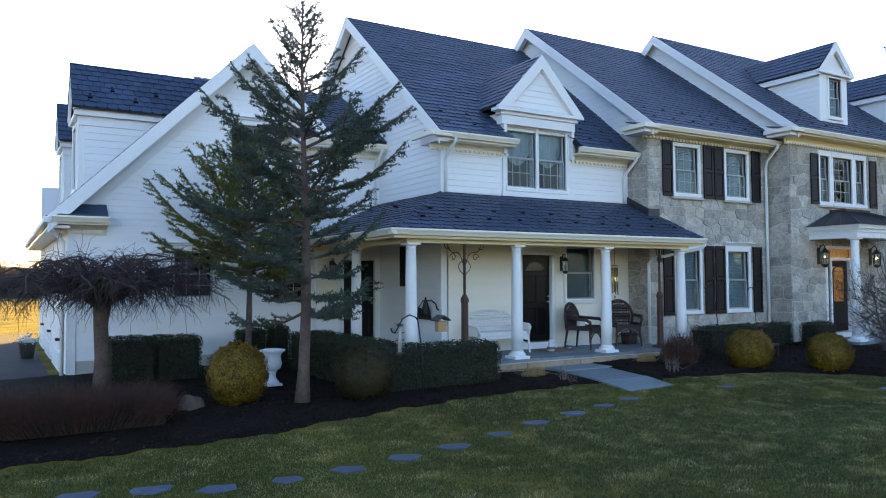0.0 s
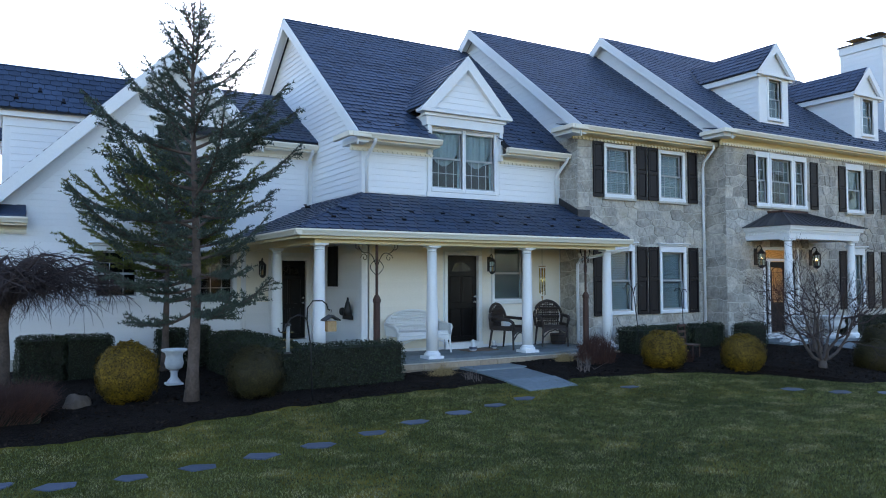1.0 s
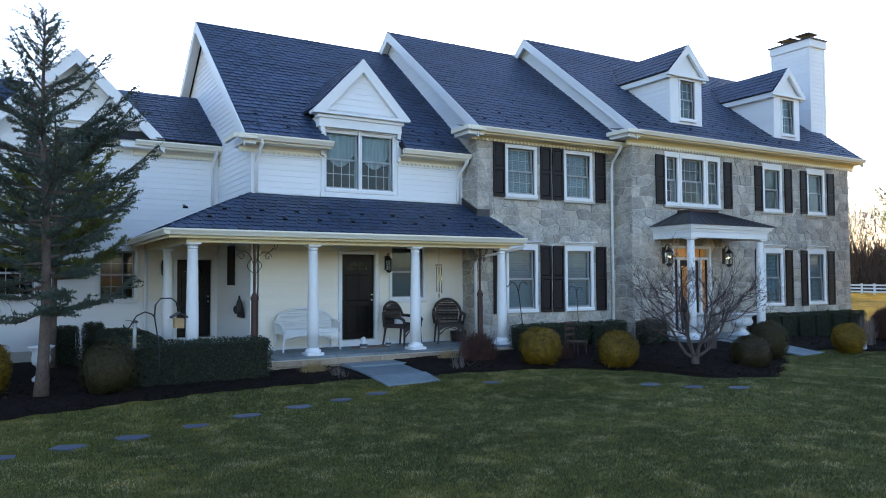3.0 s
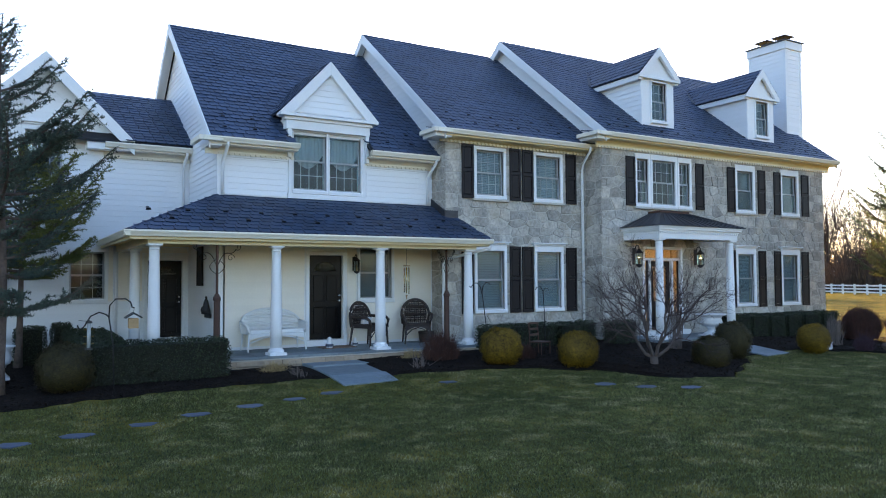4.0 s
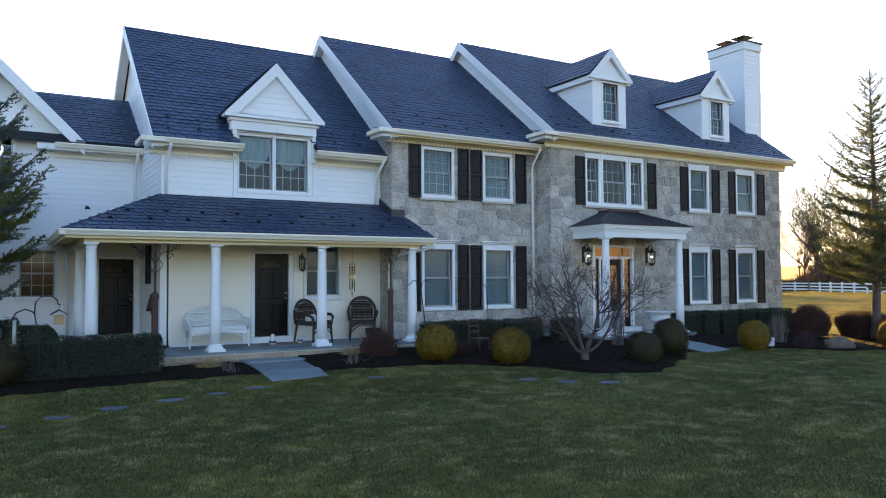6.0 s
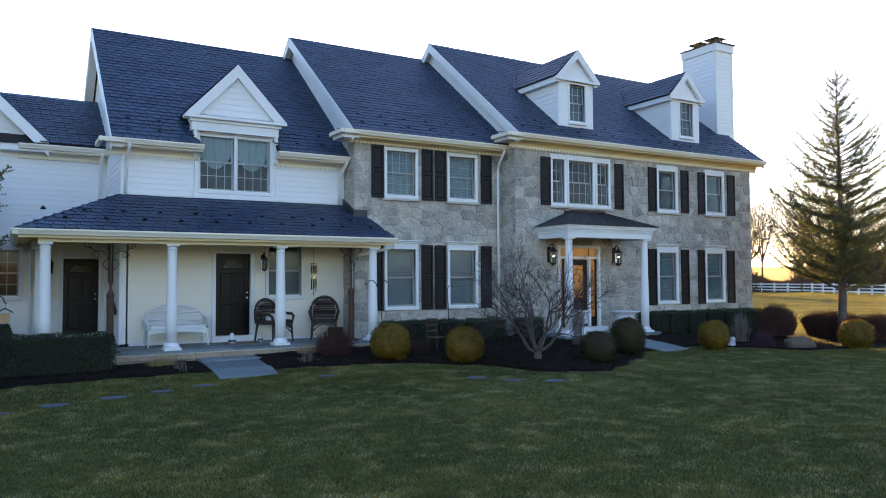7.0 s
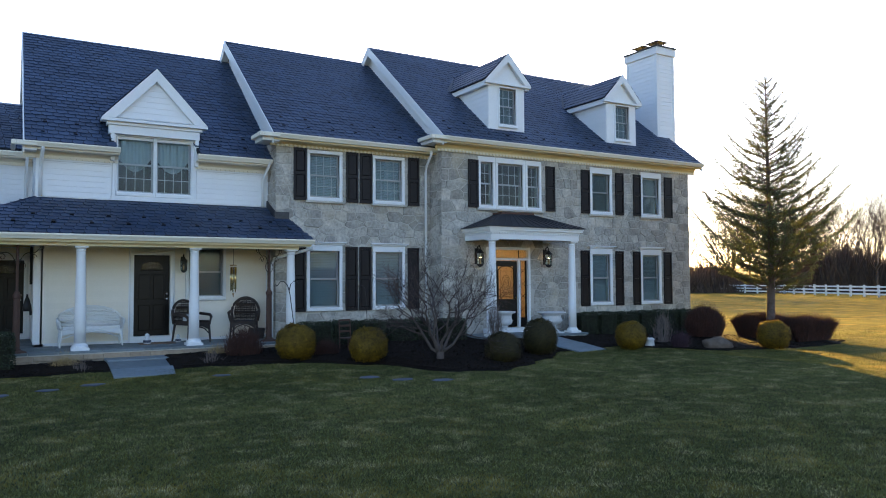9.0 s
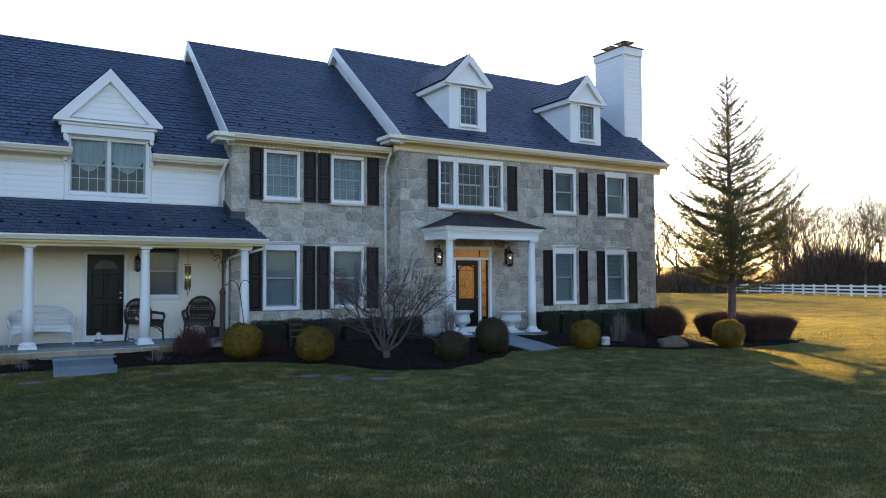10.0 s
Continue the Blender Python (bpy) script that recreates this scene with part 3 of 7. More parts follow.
def snow_guards(roof, o, u, up, length, rows=((0.42, 0.0), (0.95, 0.06)), gap=0.72):
    o, u, up = Vector(o), Vector(u).normalized(), Vector(up).normalized()
    base = Matrix((u, up, u.cross(up))).transposed().to_4x4()
    for v, off in rows:
        a = 0.4 + off
        while a < length - 0.2:
            s = Solid(Matrix.Translation(o + u * a + up * v) @ base)
            s.prism([(-0.055, 0, 0.02), (0.055, 0, 0.02), (0.04, 0, 0.066), (-0.04, 0, 0.066)], (0, 0.03, 0)).box(-0.03, 0.0, 0.022, 0.03, 0.18, 0.034)
            part("snow_guard", s, BLACK, roof)
            a += gap


def main_roof(name, x0, x1, ye, ze, yr, zr, skip=None, gap=None):
    s = Solid()
    for xa, xb in ((x0, gap[0]), (gap[1], x1)) if gap else ((x0, x1),):
        s.prism([(xa, ye, ze - 0.10), (xa, ye, ze - 0.004), (xa, yr, zr - 0.004), (xa, 2 * yr - ye, ze - 0.004), (xa, 2 * yr - ye, ze - 0.10), (xa, yr, zr - 0.10)], (xb - xa, 0, 0))
    if gap:
        yg = gap[2]
        zg = ze + (yg - ye) * (zr - ze) / (yr - ye)
        s.prism([(gap[0], yg, zg - 0.10), (gap[0], yg, zg - 0.004), (gap[0], yr, zr - 0.004), (gap[0], yr, zr - 0.10)], (gap[1] - gap[0], 0, 0))
    roof = hpart(name, s, UNDERLAY, "slate-grey shingle roof")
    slope = math.hypot(yr - ye, zr - ze)
    shingled(roof, (x0 + 0.012, ye - 0.03, ze), (1, 0, 0), (0, yr - ye, zr - ze), x1 - x0 - 0.024, slope, skip=skip)
    shingled(roof, (x1, 2 * yr - ye, ze), (-1, 0, 0), (0, ye - yr, zr - ze), x1 - x0, slope)
    part("ridge_cap", Solid().prism([(x0 - 0.02, yr - 0.13, zr - 0.07), (x0 - 0.02, yr, zr + 0.035), (x0 - 0.02, yr + 0.13, zr - 0.07), (x0 - 0.02, yr, zr + 0.01)], (x1 - x0 + 0.04, 0, 0)), SHINGLE_FAR, roof)
    for xa, xb in ((x0, gap[0] - 0.2), (gap[1] + 0.2, x1)) if gap else ((x0, x1),):
        snow_guards(roof, (xa, ye, ze), (1, 0, 0), (0, yr - ye, zr - ze), xb - xa)
    return roof


def rake(x, ye, ze, yr, zr, wide=0.20, over=0.26):
    """White fascia along the sloping roof edge, with the soffit behind it."""
    dy, dz = yr - ye, zr - ze
    s = Solid()
    for sgn in (1, -1):
        p = lambda t, d: (x, yr - sgn * dy * (1 - t), ze + dz * t - d)
        s.prism([p(0, -0.035), p(1, -0.035), p(1, 0.03 + wide * 1.25), p(0, 0.03 + wide * 1.25)], (0.03, 0, 0))
        s.prism([p(0, 0.12), p(1, 0.12), p(1, 0.14), p(0, 0.14)], (over, 0, 0))
    hpart("rake_board", s, TRIM, "white rake board", bevel=0.005)


ROOFS = {"b": (8.2, 14.6, 13.92, 5.89, 19.04, 9.98), "c": (14.03, 19.5, 13.20, 6.52, 18.44, 10.48), "d": (18.95, 30.12, 12.50, 6.79, 17.77, 10.86)}
roof_b = main_roof("roof_wing", *ROOFS["b"], skip=lambda a, v: 1.98 < a < 4.06 and v < 1.5, gap=(10.2, 12.24, 15.0))
roof_c = main_roof("roof_middle", *ROOFS["c"])
roof_d = main_roof("roof_main", *ROOFS["d"])
for k in "bcd":
    x0, x1, ye, ze, yr, zr = ROOFS[k]
    rake(x0 - 0.02, ye, ze, yr, zr)
rake(30.10, 12.50, 6.79, 17.77, 10.86, over=-0.26)
hpart("wall_gable_right", Solid().prism([(29.65, D_Y + 0.22, 0.4), (29.65, D_Y + 0.22, 6.7), (29.65, 17.77, 10.6), (29.65, 22.5, 6.7), (29.65, 22.5, 0.4)], (0.2, 0, 0)), SIDING)
hpart("wall_back", Solid().box(8.5, 22.6, 0.4, 29.85, 22.8, 6.3), SIDING)
# added floors and a backing sheet, coloured near-black as room shade behind the panes
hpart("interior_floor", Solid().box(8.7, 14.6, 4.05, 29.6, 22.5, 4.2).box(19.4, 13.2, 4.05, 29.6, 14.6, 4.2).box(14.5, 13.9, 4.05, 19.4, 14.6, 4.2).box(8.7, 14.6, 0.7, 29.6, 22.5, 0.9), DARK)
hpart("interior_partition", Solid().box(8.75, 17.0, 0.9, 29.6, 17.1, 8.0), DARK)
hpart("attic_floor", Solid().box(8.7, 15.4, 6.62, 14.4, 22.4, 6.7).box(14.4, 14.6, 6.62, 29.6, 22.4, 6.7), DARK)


def cornice(x0, x1, wall_y, eave_y, z, drop=0.34, mat=CREAM):
    """Gutter, soffit and frieze with a tooth row along an eave; z is the gutter's top."""
    s = Solid()
    prof = [(eave_y + 0.02, z), (eave_y - 0.10, z), (eave_y - 0.11, z - 0.03), (eave_y - 0.075, z - 0.09), (eave_y - 0.06, z - 0.125), (eave_y + 0.02, z - 0.125)]
    s.prism([(x0, y, zz) for y, zz in prof], (x1 - x0, 0, 0))
    hpart("gutter", s, PALE, "white gutter")
    s = Solid()
    s.box(x0 + 0.01, eave_y + 0.022, z - 0.17, x1 - 0.01, eave_y + 0.05, z - 0.02).box(x0 + 0.01, eave_y + 0.05, z - 0.17, x1 - 0.01, wall_y, z - 0.14)
    s.prism([(x0 + 0.01, wall_y - 0.05, z - 0.17), (x0 + 0.01, wall_y - 0.10, z - 0.17), (x0 + 0.01, wall_y - 0.05, z - 0.17 - (drop - 0.17) * 0.5)], (x1 - x0 - 0.02, 0, 0))
    s.box(x0 + 0.01, wall_y - 0.05, z - drop, x1 - 0.01, wall_y, z - 0.17)
    hpart("cornice", s, mat, "cream cornice with scalloped moulding")
    s = Solid()
    a = x0 + 0.05
    zt = z - drop
    while a < x1 - 0.08:
        s.prism([(a, wall_y - 0.052, zt + 0.04), (a + 0.05, wall_y - 0.052, zt + 0.075), (a + 0.10, wall_y - 0.052, zt + 0.04), (a + 0.075, wall_y - 0.052, zt - 0.005), (a + 0.025, wall_y - 0.052, zt - 0.005)], (0, -0.03, 0))
        a += 0.125
    if s.v:
        hpart("tooth_moulding", s, PALE)


cornice(14.05, 19.13, C_Y, 13.20, 6.52, 0.27)
cornice(18.9, 30.15, D_Y, 12.50, 6.79, 0.38)
cornice(8.17, 10.32, B_Y, 13.92, 5.89, mat=PALE)
cornice(12.22, 14.22, B_Y, 13.92, 5.89, mat=PALE)


def eave_return(x0, x1, y0, y1, z):
    """Boxed end of an eave under a rake, with its scrap of roof."""
    hpart("eave_return", Solid().box(x0, y0, z - 0.21, x1, y1, z - 0.02), TRIM, bevel=0.008)
    s = Solid()
    s.prism([(x0 - 0.02, y0, z - 0.018), (x1, y0, z - 0.018), (x1, y1 + 0.1, z + 0.16), (x0 + 0.16, y1 + 0.1, z + 0.16)], (0, 0, 0.02))
    hpart("return_roof", s, SHINGLE_FAR)


eave_return(8.17, 8.47, 13.95, 14.75, 5.89)
eave_return(13.75, 14.23, 13.24, 13.95, 6.52)
eave_return(18.62, 19.11, 12.54, 13.3, 6.79)
for x0, ye, y1, z in ((13.74, 13.20, 13.95, 6.52), (18.61, 12.50, 13.3, 6.79), (8.03, 13.92, 14.75, 5.89)):
    s = Solid().box(x0 - 0.1, ye - 0.1, z - 0.12, x0 + 0.0, y1, z).box(x0, ye - 0.1, z - 0.12, x0 + 0.45, ye, z)
    hpart("gutter", s, PALE, bevel=0.02)


def downspout(pts, r=0.04):
    hpart("downspout", Solid().tube(pts, r, 8), TRIM, "white downspout", smooth=True)


downspout([(18.9, 13.1, 6.42), (18.9, 13.15, 6.30), (18.93, 13.5, 6.0), (18.93, 13.54, 5.8), (18.93, 13.54, 0.8)])
downspout([(8.60, 13.88, 5.78), (8.60, 13.9, 5.70), (8.57, 14.26, 5.40), (8.57, 14.29, 5.3), (8.57, 14.29, 4.62)])
downspout([(14.15, 13.88, 5.80), (14.13, 13.9, 5.7), (14.08, 14.26, 5.36), (14.08, 14.29, 5.2), (14.08, 14.29, 4.62)])


# big pedimented wall dormer over the window pair
def pediment(x0, x1, y, z0, za, depth_y, wall_half):
    xc = (x0 + x1) / 2
    s = Solid()
    s.prism([(x0 + 0.16, y + 0.07, z0 + 0.02), (x1 - 0.16, y + 0.07, z0 + 0.02), (xc, y + 0.07, za - 0.18)], (0, 0.1, 0))
    d = hpart("dormer", s, SIDING, "white pedimented wall dormer")
    k = (za - z0) / (xc - x0)
    boards(d, None, z0 + 0.04, za - 0.3, lambda z: x0 + 0.20 + (z - z0) / k, lambda z: x1 - 0.20 - (z - z0) / k, y + 0.07, step=0.15)
    f = Solid()
    for sgn, xe in ((1, x0), (-1, x1)):
        f.prism([(xe - sgn * 0.065, y - 0.06, z0 - 0.02), (xe + sgn * 0.27, y - 0.06, z0 - 0.02), (xc, y - 0.06, za - 0.27 * k), (xc, y - 0.06, za + 0.055)], (0, 0.14, 0))
    part("rake_trim", f, TRIM, d, bevel=0.006)
    f = Solid().box(x0 - 0.07, y - 0.07, z0 - 0.10, x1 + 0.07, y + 0.25, z0 - 0.022).box(x0 + 0.06, y + 0.02, z0 - 0.18, x1 - 0.06, y + 0.25, z0 - 0.10).box(x0 + 0.12, y + 0.06, z0 - 0.40, x1 - 0.12, y + 0.30, z0 - 0.18)
    part("entablature", f, TRIM, d, bevel=0.01)
    for sgn, xe in ((1, x0), (-1, x1)):
        o = (xe - sgn * 0.03, y - 0.03, z0)
        r = Solid().prism([(xe - sgn * 0.03, y - 0.03, z0 - 0.02), (xc, y - 0.03, za + 0.01), (xc, depth_y + 2.0, za + 0.01), (xe - sgn * 0.03, depth_y, z0 - 0.02)], (0, 0, 0.03))
        part("roof_plane", r, UNDERLAY, d)
        sl = math.hypot(xc - xe, za - z0)
        run = depth_y - y + 0.0
        if sgn > 0:
            shingled(d, (o[0], depth_y + 2.0, z0 + 0.03), (0, -1, 0), (xc - xe, 0, za - z0), depth_y + 2.0 - y + 0.03, sl + 0.03, left=lambda v: max(0.0, 2.0 * (1 - v / sl)))
        else:
            shingled(d, (o[0], y - 0.03, z0 + 0.03), (0, 1, 0), (xc - xe, 0, za - z0), depth_y + 2.0 - y + 0.03, sl + 0.03, right=lambda v: run + 2.0 * v / sl)
    return d


big = pediment(9.96, 12.44, 14.13, 6.70, 8.02, 15.1, 1.0)
for xs in (10.13, 12.21):
    hpart("dormer_side", Solid().box(xs, 14.2, 5.6, xs + 0.09, 15.1, 6.6), TRIM)
hpart("window_apron", Solid().box(10.16, 14.30, 4.60, 12.27, 14.36, 4.72), TRIM, bevel=0.005)


def roof_dormer(xc):
    """Small gabled roof dormer of the main roof."""
    y, z0, ze, za, hw, hr = 13.13, 7.10, 8.86, 9.74, 0.70, 0.86
    yb = 17.77 - (10.86 - ze) / 0.772
    s = Solid()
    wx0, wx1, wz0, wz1 = xc - 0.30, xc + 0.34, 7.52, 8.68
    for b in ((xc - hw, z0, wx0, ze), (wx1, z0, xc + hw, ze), (wx0, z0, wx1, wz0), (wx0, wz1, wx1, ze)):
        s.box(b[0], y, b[1], b[2], y + 0.1, b[3])
    s.prism([(xc - hw, y, ze), (xc + hw, y, ze), (xc, y, za - 0.1)], (0, 0.1, 0))
    d = hpart("dormer", s, TRIM, "white gabled roof dormer")
    # added dark sheet behind the dormer window, in place of room shade
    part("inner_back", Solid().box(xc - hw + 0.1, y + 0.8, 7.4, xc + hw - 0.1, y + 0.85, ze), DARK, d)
    for sgn in (-1, 1):
        xs = xc + sgn * hw
        c = Solid().prism([(xs - sgn * 0.08, y + 0.1, z0), (xs - sgn * 0.08, yb, ze), (xs - sgn * 0.08, y + 0.1, ze)], (sgn * 0.08, 0, 0))
        cheek = part("cheek", c, SIDING, d)
        if sgn < 0:
            z = z0 + 0.1
            while z < ze - 0.16:
                y1a, y1b = y + 0.1 + (z - z0 - 0.1) / 0.772, y + 0.1 + (z + 0.05 - z0) / 0.772
                b = Solid().add([(xs, y + 0.02, z), (xs, y1a, z), (xs - 0.02, y1a, z), (xs - 0.02, y + 0.02, z), (xs, y + 0.02, z + 0.15), (xs, y1b, z + 0.15), (xs - 0.005, y1b, z + 0.154), (xs - 0.005, y + 0.02, z + 0.154)],
                                [(0, 1, 2, 3), (3, 2, 6, 7), (0, 3, 7, 4), (1, 5, 6, 2), (4, 7, 6, 5)])
                part("board", b, SIDING, d)
                z += 0.15
        part("eave_trim", Solid().box(min(xs, xc + sgn * hr), y - 0.06, ze - 0.16, max(xs, xc + sgn * hr), yb, ze), TRIM, d)
        k = (za - ze) / hr
        o = xc + sgn * (hr + 0.03)
        part("roof_plane", Solid().prism([(o, y - 0.12, ze), (xc, y - 0.12, za + 0.02), (xc, yb + 1.1, za + 0.02), (o, yb, ze)], (0, 0, 0.03)), UNDERLAY, d)
        sl = math.hypot(hr, za - ze)
        full = yb + 1.1 - y + 0.12
        if sgn < 0:
            shingled(d, (o, yb + 1.1, ze + 0.03), (0, -1, 0), (hr, 0, za - ze), full, sl + 0.04, left=lambda v: max(0.0, 1.1 * (1 - v / sl)), step=0.2)
        else:
            shingled(d, (o, y - 0.12, ze + 0.03), (0, 1, 0), (-hr, 0, za - ze), full, sl + 0.04, right=lambda v: full - 1.1 * (1 - v / sl), step=0.2)
        f = Solid().prism([(xc + sgn * (hr + 0.045), y - 0.135, ze - 0.02), (xc + sgn * (hr - 0.20), y - 0.135, ze - 0.02), (xc, y - 0.135, za - 0.22), (xc, y - 0.135, za + 0.065)], (0, 0.09, 0))
        part("rake_trim", f, TRIM, d)
    part("base_cornice", Solid().box(xc - hr - 0.04, y - 0.13, ze - 0.10, xc + hr + 0.04, y, ze - 0.022), TRIM, d, bevel=0.01)
    part("valley_flashing", Solid().prism([(xc - hr - 0.05, yb - 0.05, ze + 0.02), (xc - hr - 0.05, yb + 0.12, ze + 0.14), (xc, yb + 1.22, za + 0.08), (xc, yb + 1.05, za - 0.02)], (0, 0, 0.02)), LEAD, d)
    window(FACE_FRONT, wx0, wx1, wz0, wz1, y, grid=(3, 2), trim=0.05, head=0.05, cover="shade", sill=True, label="small dormer sash window")


roof_dormer(21.70)
roof_dormer(26.70)

# ---- chimney ----
ch = hpart("chimney", Solid().box(29.50, 14.05, 5.0, 30.42, 15.62, 11.28), SIDING, "white lap-sided chimney with a metal cap")
boards(ch, None, 7.2, 11.25, lambda z: 29.60, lambda z: 30.34, 14.05, step=0.16)
boards(ch, pose(29.50, 0, 0, 0, 0, -90), 7.6, 11.25, lambda z: -15.54, lambda z: -14.13, 0.0, step=0.16)
part("corner_trim", Solid().box(29.475, 14.025, 7.0, 29.60, 14.06, 11.28).box(29.475, 14.06, 7.0, 29.51, 14.13, 11.28).box(30.34, 14.025, 7.0, 30.44, 14.06, 11.28).box(29.475, 15.54, 7.0, 29.51, 15.64, 11.28), TRIM, ch)
part("crown_band", Solid().box(29.44, 13.98, 11.26, 30.48, 15.69, 11.56), TRIM, ch, bevel=0.015)
part("cap_plate", Solid().box(29.40, 13.94, 11.56, 30.52, 15.73, 11.60), LEAD, ch)
for yc in (14.45, 15.20):
    f = Solid()
    f.lathe([(0.22, 11.60), (0.22, 11.74), (0.20, 11.76)], 12, 29.96, yc)
    f.prism([(29.66, yc - 0.30, 11.84), (30.26, yc - 0.30, 11.84), (30.26, yc + 0.30, 11.84), (29.66, yc + 0.30, 11.84)], (0, 0, 0.025))
    f.add([(29.66, yc - 0.30, 11.866), (30.26, yc - 0.30, 11.866), (30.26, yc + 0.30, 11.866), (29.66, yc + 0.30, 11.866), (29.96, yc, 11.97)], [(0, 1, 4), (1, 2, 4), (2, 3, 4), (3, 0, 4)])
    for dx, dy in ((-0.18, -0.18), (0.18, -0.18), (0.18, 0.18), (-0.18, 0.18)):
        f.box(29.95 + dx, yc + dy - 0.01, 11.72, 29.97 + dx, yc + dy + 0.01, 11.85)
    part("flue_cap", f, LEAD, ch)

# ---- link wing A and the garage with its street gable ----
A_WIN = [(3.33, 4.20, 2.26, 3.30), (5.62, 6.42, 2.14, 3.33), (4.60, 5.42, 5.10, 6.32)]
A_DOOR = (7.42, 8.36, 1.08, 3.14)
G_APEX, G_Z = 5.01, 8.16
wall_a = panel_wall("wall_garage_front", 1.2, 8.5, 0.4, 3.7, A_Y, [A_WIN[0], A_WIN[1], A_DOOR], SIDING, "white lap-sided wall of the garage wing")
upper = Solid()
upper.prism([(1.2, A_Y, 3.7), (4.50, A_Y, 3.7), (4.50, A_Y, G_Z - 0.2 - 0.51), (1.2, A_Y, 4.2)], (0, 0.2, 0))
upper.prism([(5.52, A_Y, 3.7), (8.5, A_Y, 3.7), (8.5, A_Y, 6.0), (6.95, A_Y, 6.1), (5.52, A_Y, G_Z - 0.2 - 0.51)], (0, 0.2, 0))
upper.box(4.5, A_Y, 3.7, 5.52, A_Y + 0.2, 5.10)
upper.prism([(4.5, A_Y, 6.32), (5.52, A_Y, 6.32), (5.52, A_Y, G_Z - 0.71), (G_APEX, A_Y, G_Z - 0.2), (4.5, A_Y, G_Z - 0.71)], (0, 0.2, 0))
wall_g = hpart("wall_gable_garage", upper, SIDING, "white lap-sided street gable")
gl = lambda z: 1.36 if z < 4.0 else max(1.36, 1.36 + (z - 4.15))
gr = lambda z: 8.45 if z < 6.0 else G_APEX + (G_Z - 0.3 - z)
boards(wall_a, None, 0.95, 3.7, gl, gr, A_Y, [(a - 0.08, b + 0.08, c - 0.1, d + 0.1) for a, b, c, d in A_WIN[:2]] + [(A_DOOR[0] - 0.1, A_DOOR[1] + 0.12, 0, 3.26)])
boards(wall_g, None, 3.7, 7.7, gl, gr, A_Y, [(A_WIN[2][0] - 0.08, A_WIN[2][1] + 0.08, 5.0, 6.44)])
hpart("corner_board", Solid().box(1.18, A_Y - 0.035, 0.5, 1.36, A_Y, 4.0), TRIM, bevel=0.006)
hpart("corner_board", Solid().box(6.62, A_Y - 0.05, 1.0, 6.74, A_Y, 3.5), TRIM, bevel=0.006)
hpart("foundation", Solid().box(1.2, A_Y - 0.01, 0.2, 8.5, A_Y + 0.1, 0.93), MORTAR)
for k, (x0, x1, z0, z1) in enumerate(A_WIN):
    window(FACE_FRONT, x0, x1, z0, z1, A_Y, grid=(3, 2), trim=0.09, head=0.12, crown=k != 1, cover="none", label="dark sash window with divided panes")
# added near-black sheet that gives the garage windows their indoor shade
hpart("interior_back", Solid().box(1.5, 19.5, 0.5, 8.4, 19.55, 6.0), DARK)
s = Solid()
GY0, GY1 = 17.14, 30.0
s.prism([(0.78, GY0, 3.93), (G_APEX, GY0, G_Z - 0.12), (7.05, GY0, 6.12), (7.05, GY0, 6.21), (G_APEX, GY0, G_Z - 0.004), (0.78, GY0, 3.926)][::-1], (0, GY1 - GY0, 0))
roof_g = hpart("roof_garage", s, UNDERLAY, "slate-grey shingle roof of the garage")
sl = 4.23 * math.sqrt(2)
shingled(roof_g, (0.76, GY1, 3.94), (0, -1, 0), (1, 0, 1), GY1 - GY0 + 0.02, sl)
shingled(roof_g, (7.07, GY0 - 0.02, 6.12), (0, 1, 0), (-1, 0, 1), GY1 - GY0, 2.05 * math.sqrt(2))
for sgn, xe, zed in ((1, 0.78, 3.93), (-1, 7.05, 6.12)):
    f = Solid()
    f.prism([(xe, GY0 - 0.06, zed + 0.05), (G_APEX, GY0 - 0.06, G_Z + 0.05), (G_APEX, GY0 - 0.06, G_Z - 0.32), (xe, GY0 - 0.06, zed - 0.32)], (0, 0.035, 0))
    f.prism([(xe, GY0 + 0.01, zed - 0.20), (G_APEX, GY0 + 0.01, G_Z - 0.20), (G_APEX, GY0 + 0.01, G_Z - 0.23), (xe, GY0 + 0.01, zed - 0.23)], (0, 0.36, 0))
    hpart("rake_board", f, TRIM, "white rake board", bevel=0.004)
    f = Solid().prism([(xe + sgn * 0.3, A_Y - 0.03, zed - 0.0), (G_APEX, A_Y - 0.03, G_Z - 0.30), (G_APEX, A_Y - 0.03, G_Z - 0.62), (xe + sgn * 0.3, A_Y - 0.03, zed - 0.32)], (0, 0.03, 0))
    hpart("frieze_board", f, TRIM)
# link roof between the street gable and wing B
s = Solid().prism([(5.2, 17.08, 6.10), (8.5, 17.08, 6.10), (8.5, 20.2, 8.0), (5.2, 20.2, 8.0)], (0, 0, 0.05))
s.prism([(5.2, 20.2, 8.0), (8.5, 20.2, 8.0), (8.5, 23.3, 6.1), (5.2, 23.3, 6.1)], (0, 0, 0.05))
roof_a = hpart("roof_link", s, UNDERLAY, "slate-grey shingle roof of the link wing")
shingled(roof_a, (6.9, 17.05, 6.155), (1, 0, 0), (0, 3.12, 1.9), 1.6, 3.65, left=lambda v: -0.75 * v)
cornice(6.35, 8.48, A_Y, 17.1, 6.10, mat=PALE)
hpart("eave_return", Solid().box(5.95, 17.12, 5.92, 7.0, A_Y, 6.08), TRIM)
hpart("return_roof", Solid().prism([(5.93, 17.08, 6.09), (7.0, 17.08, 6.09), (7.0, A_Y, 6.26), (5.93, A_Y, 6.26)], (0, 0, 0.02)), SHINGLE_FAR)
cornice(0.85, 1.95, A_Y, 17.1, 3.98, mat=PALE)
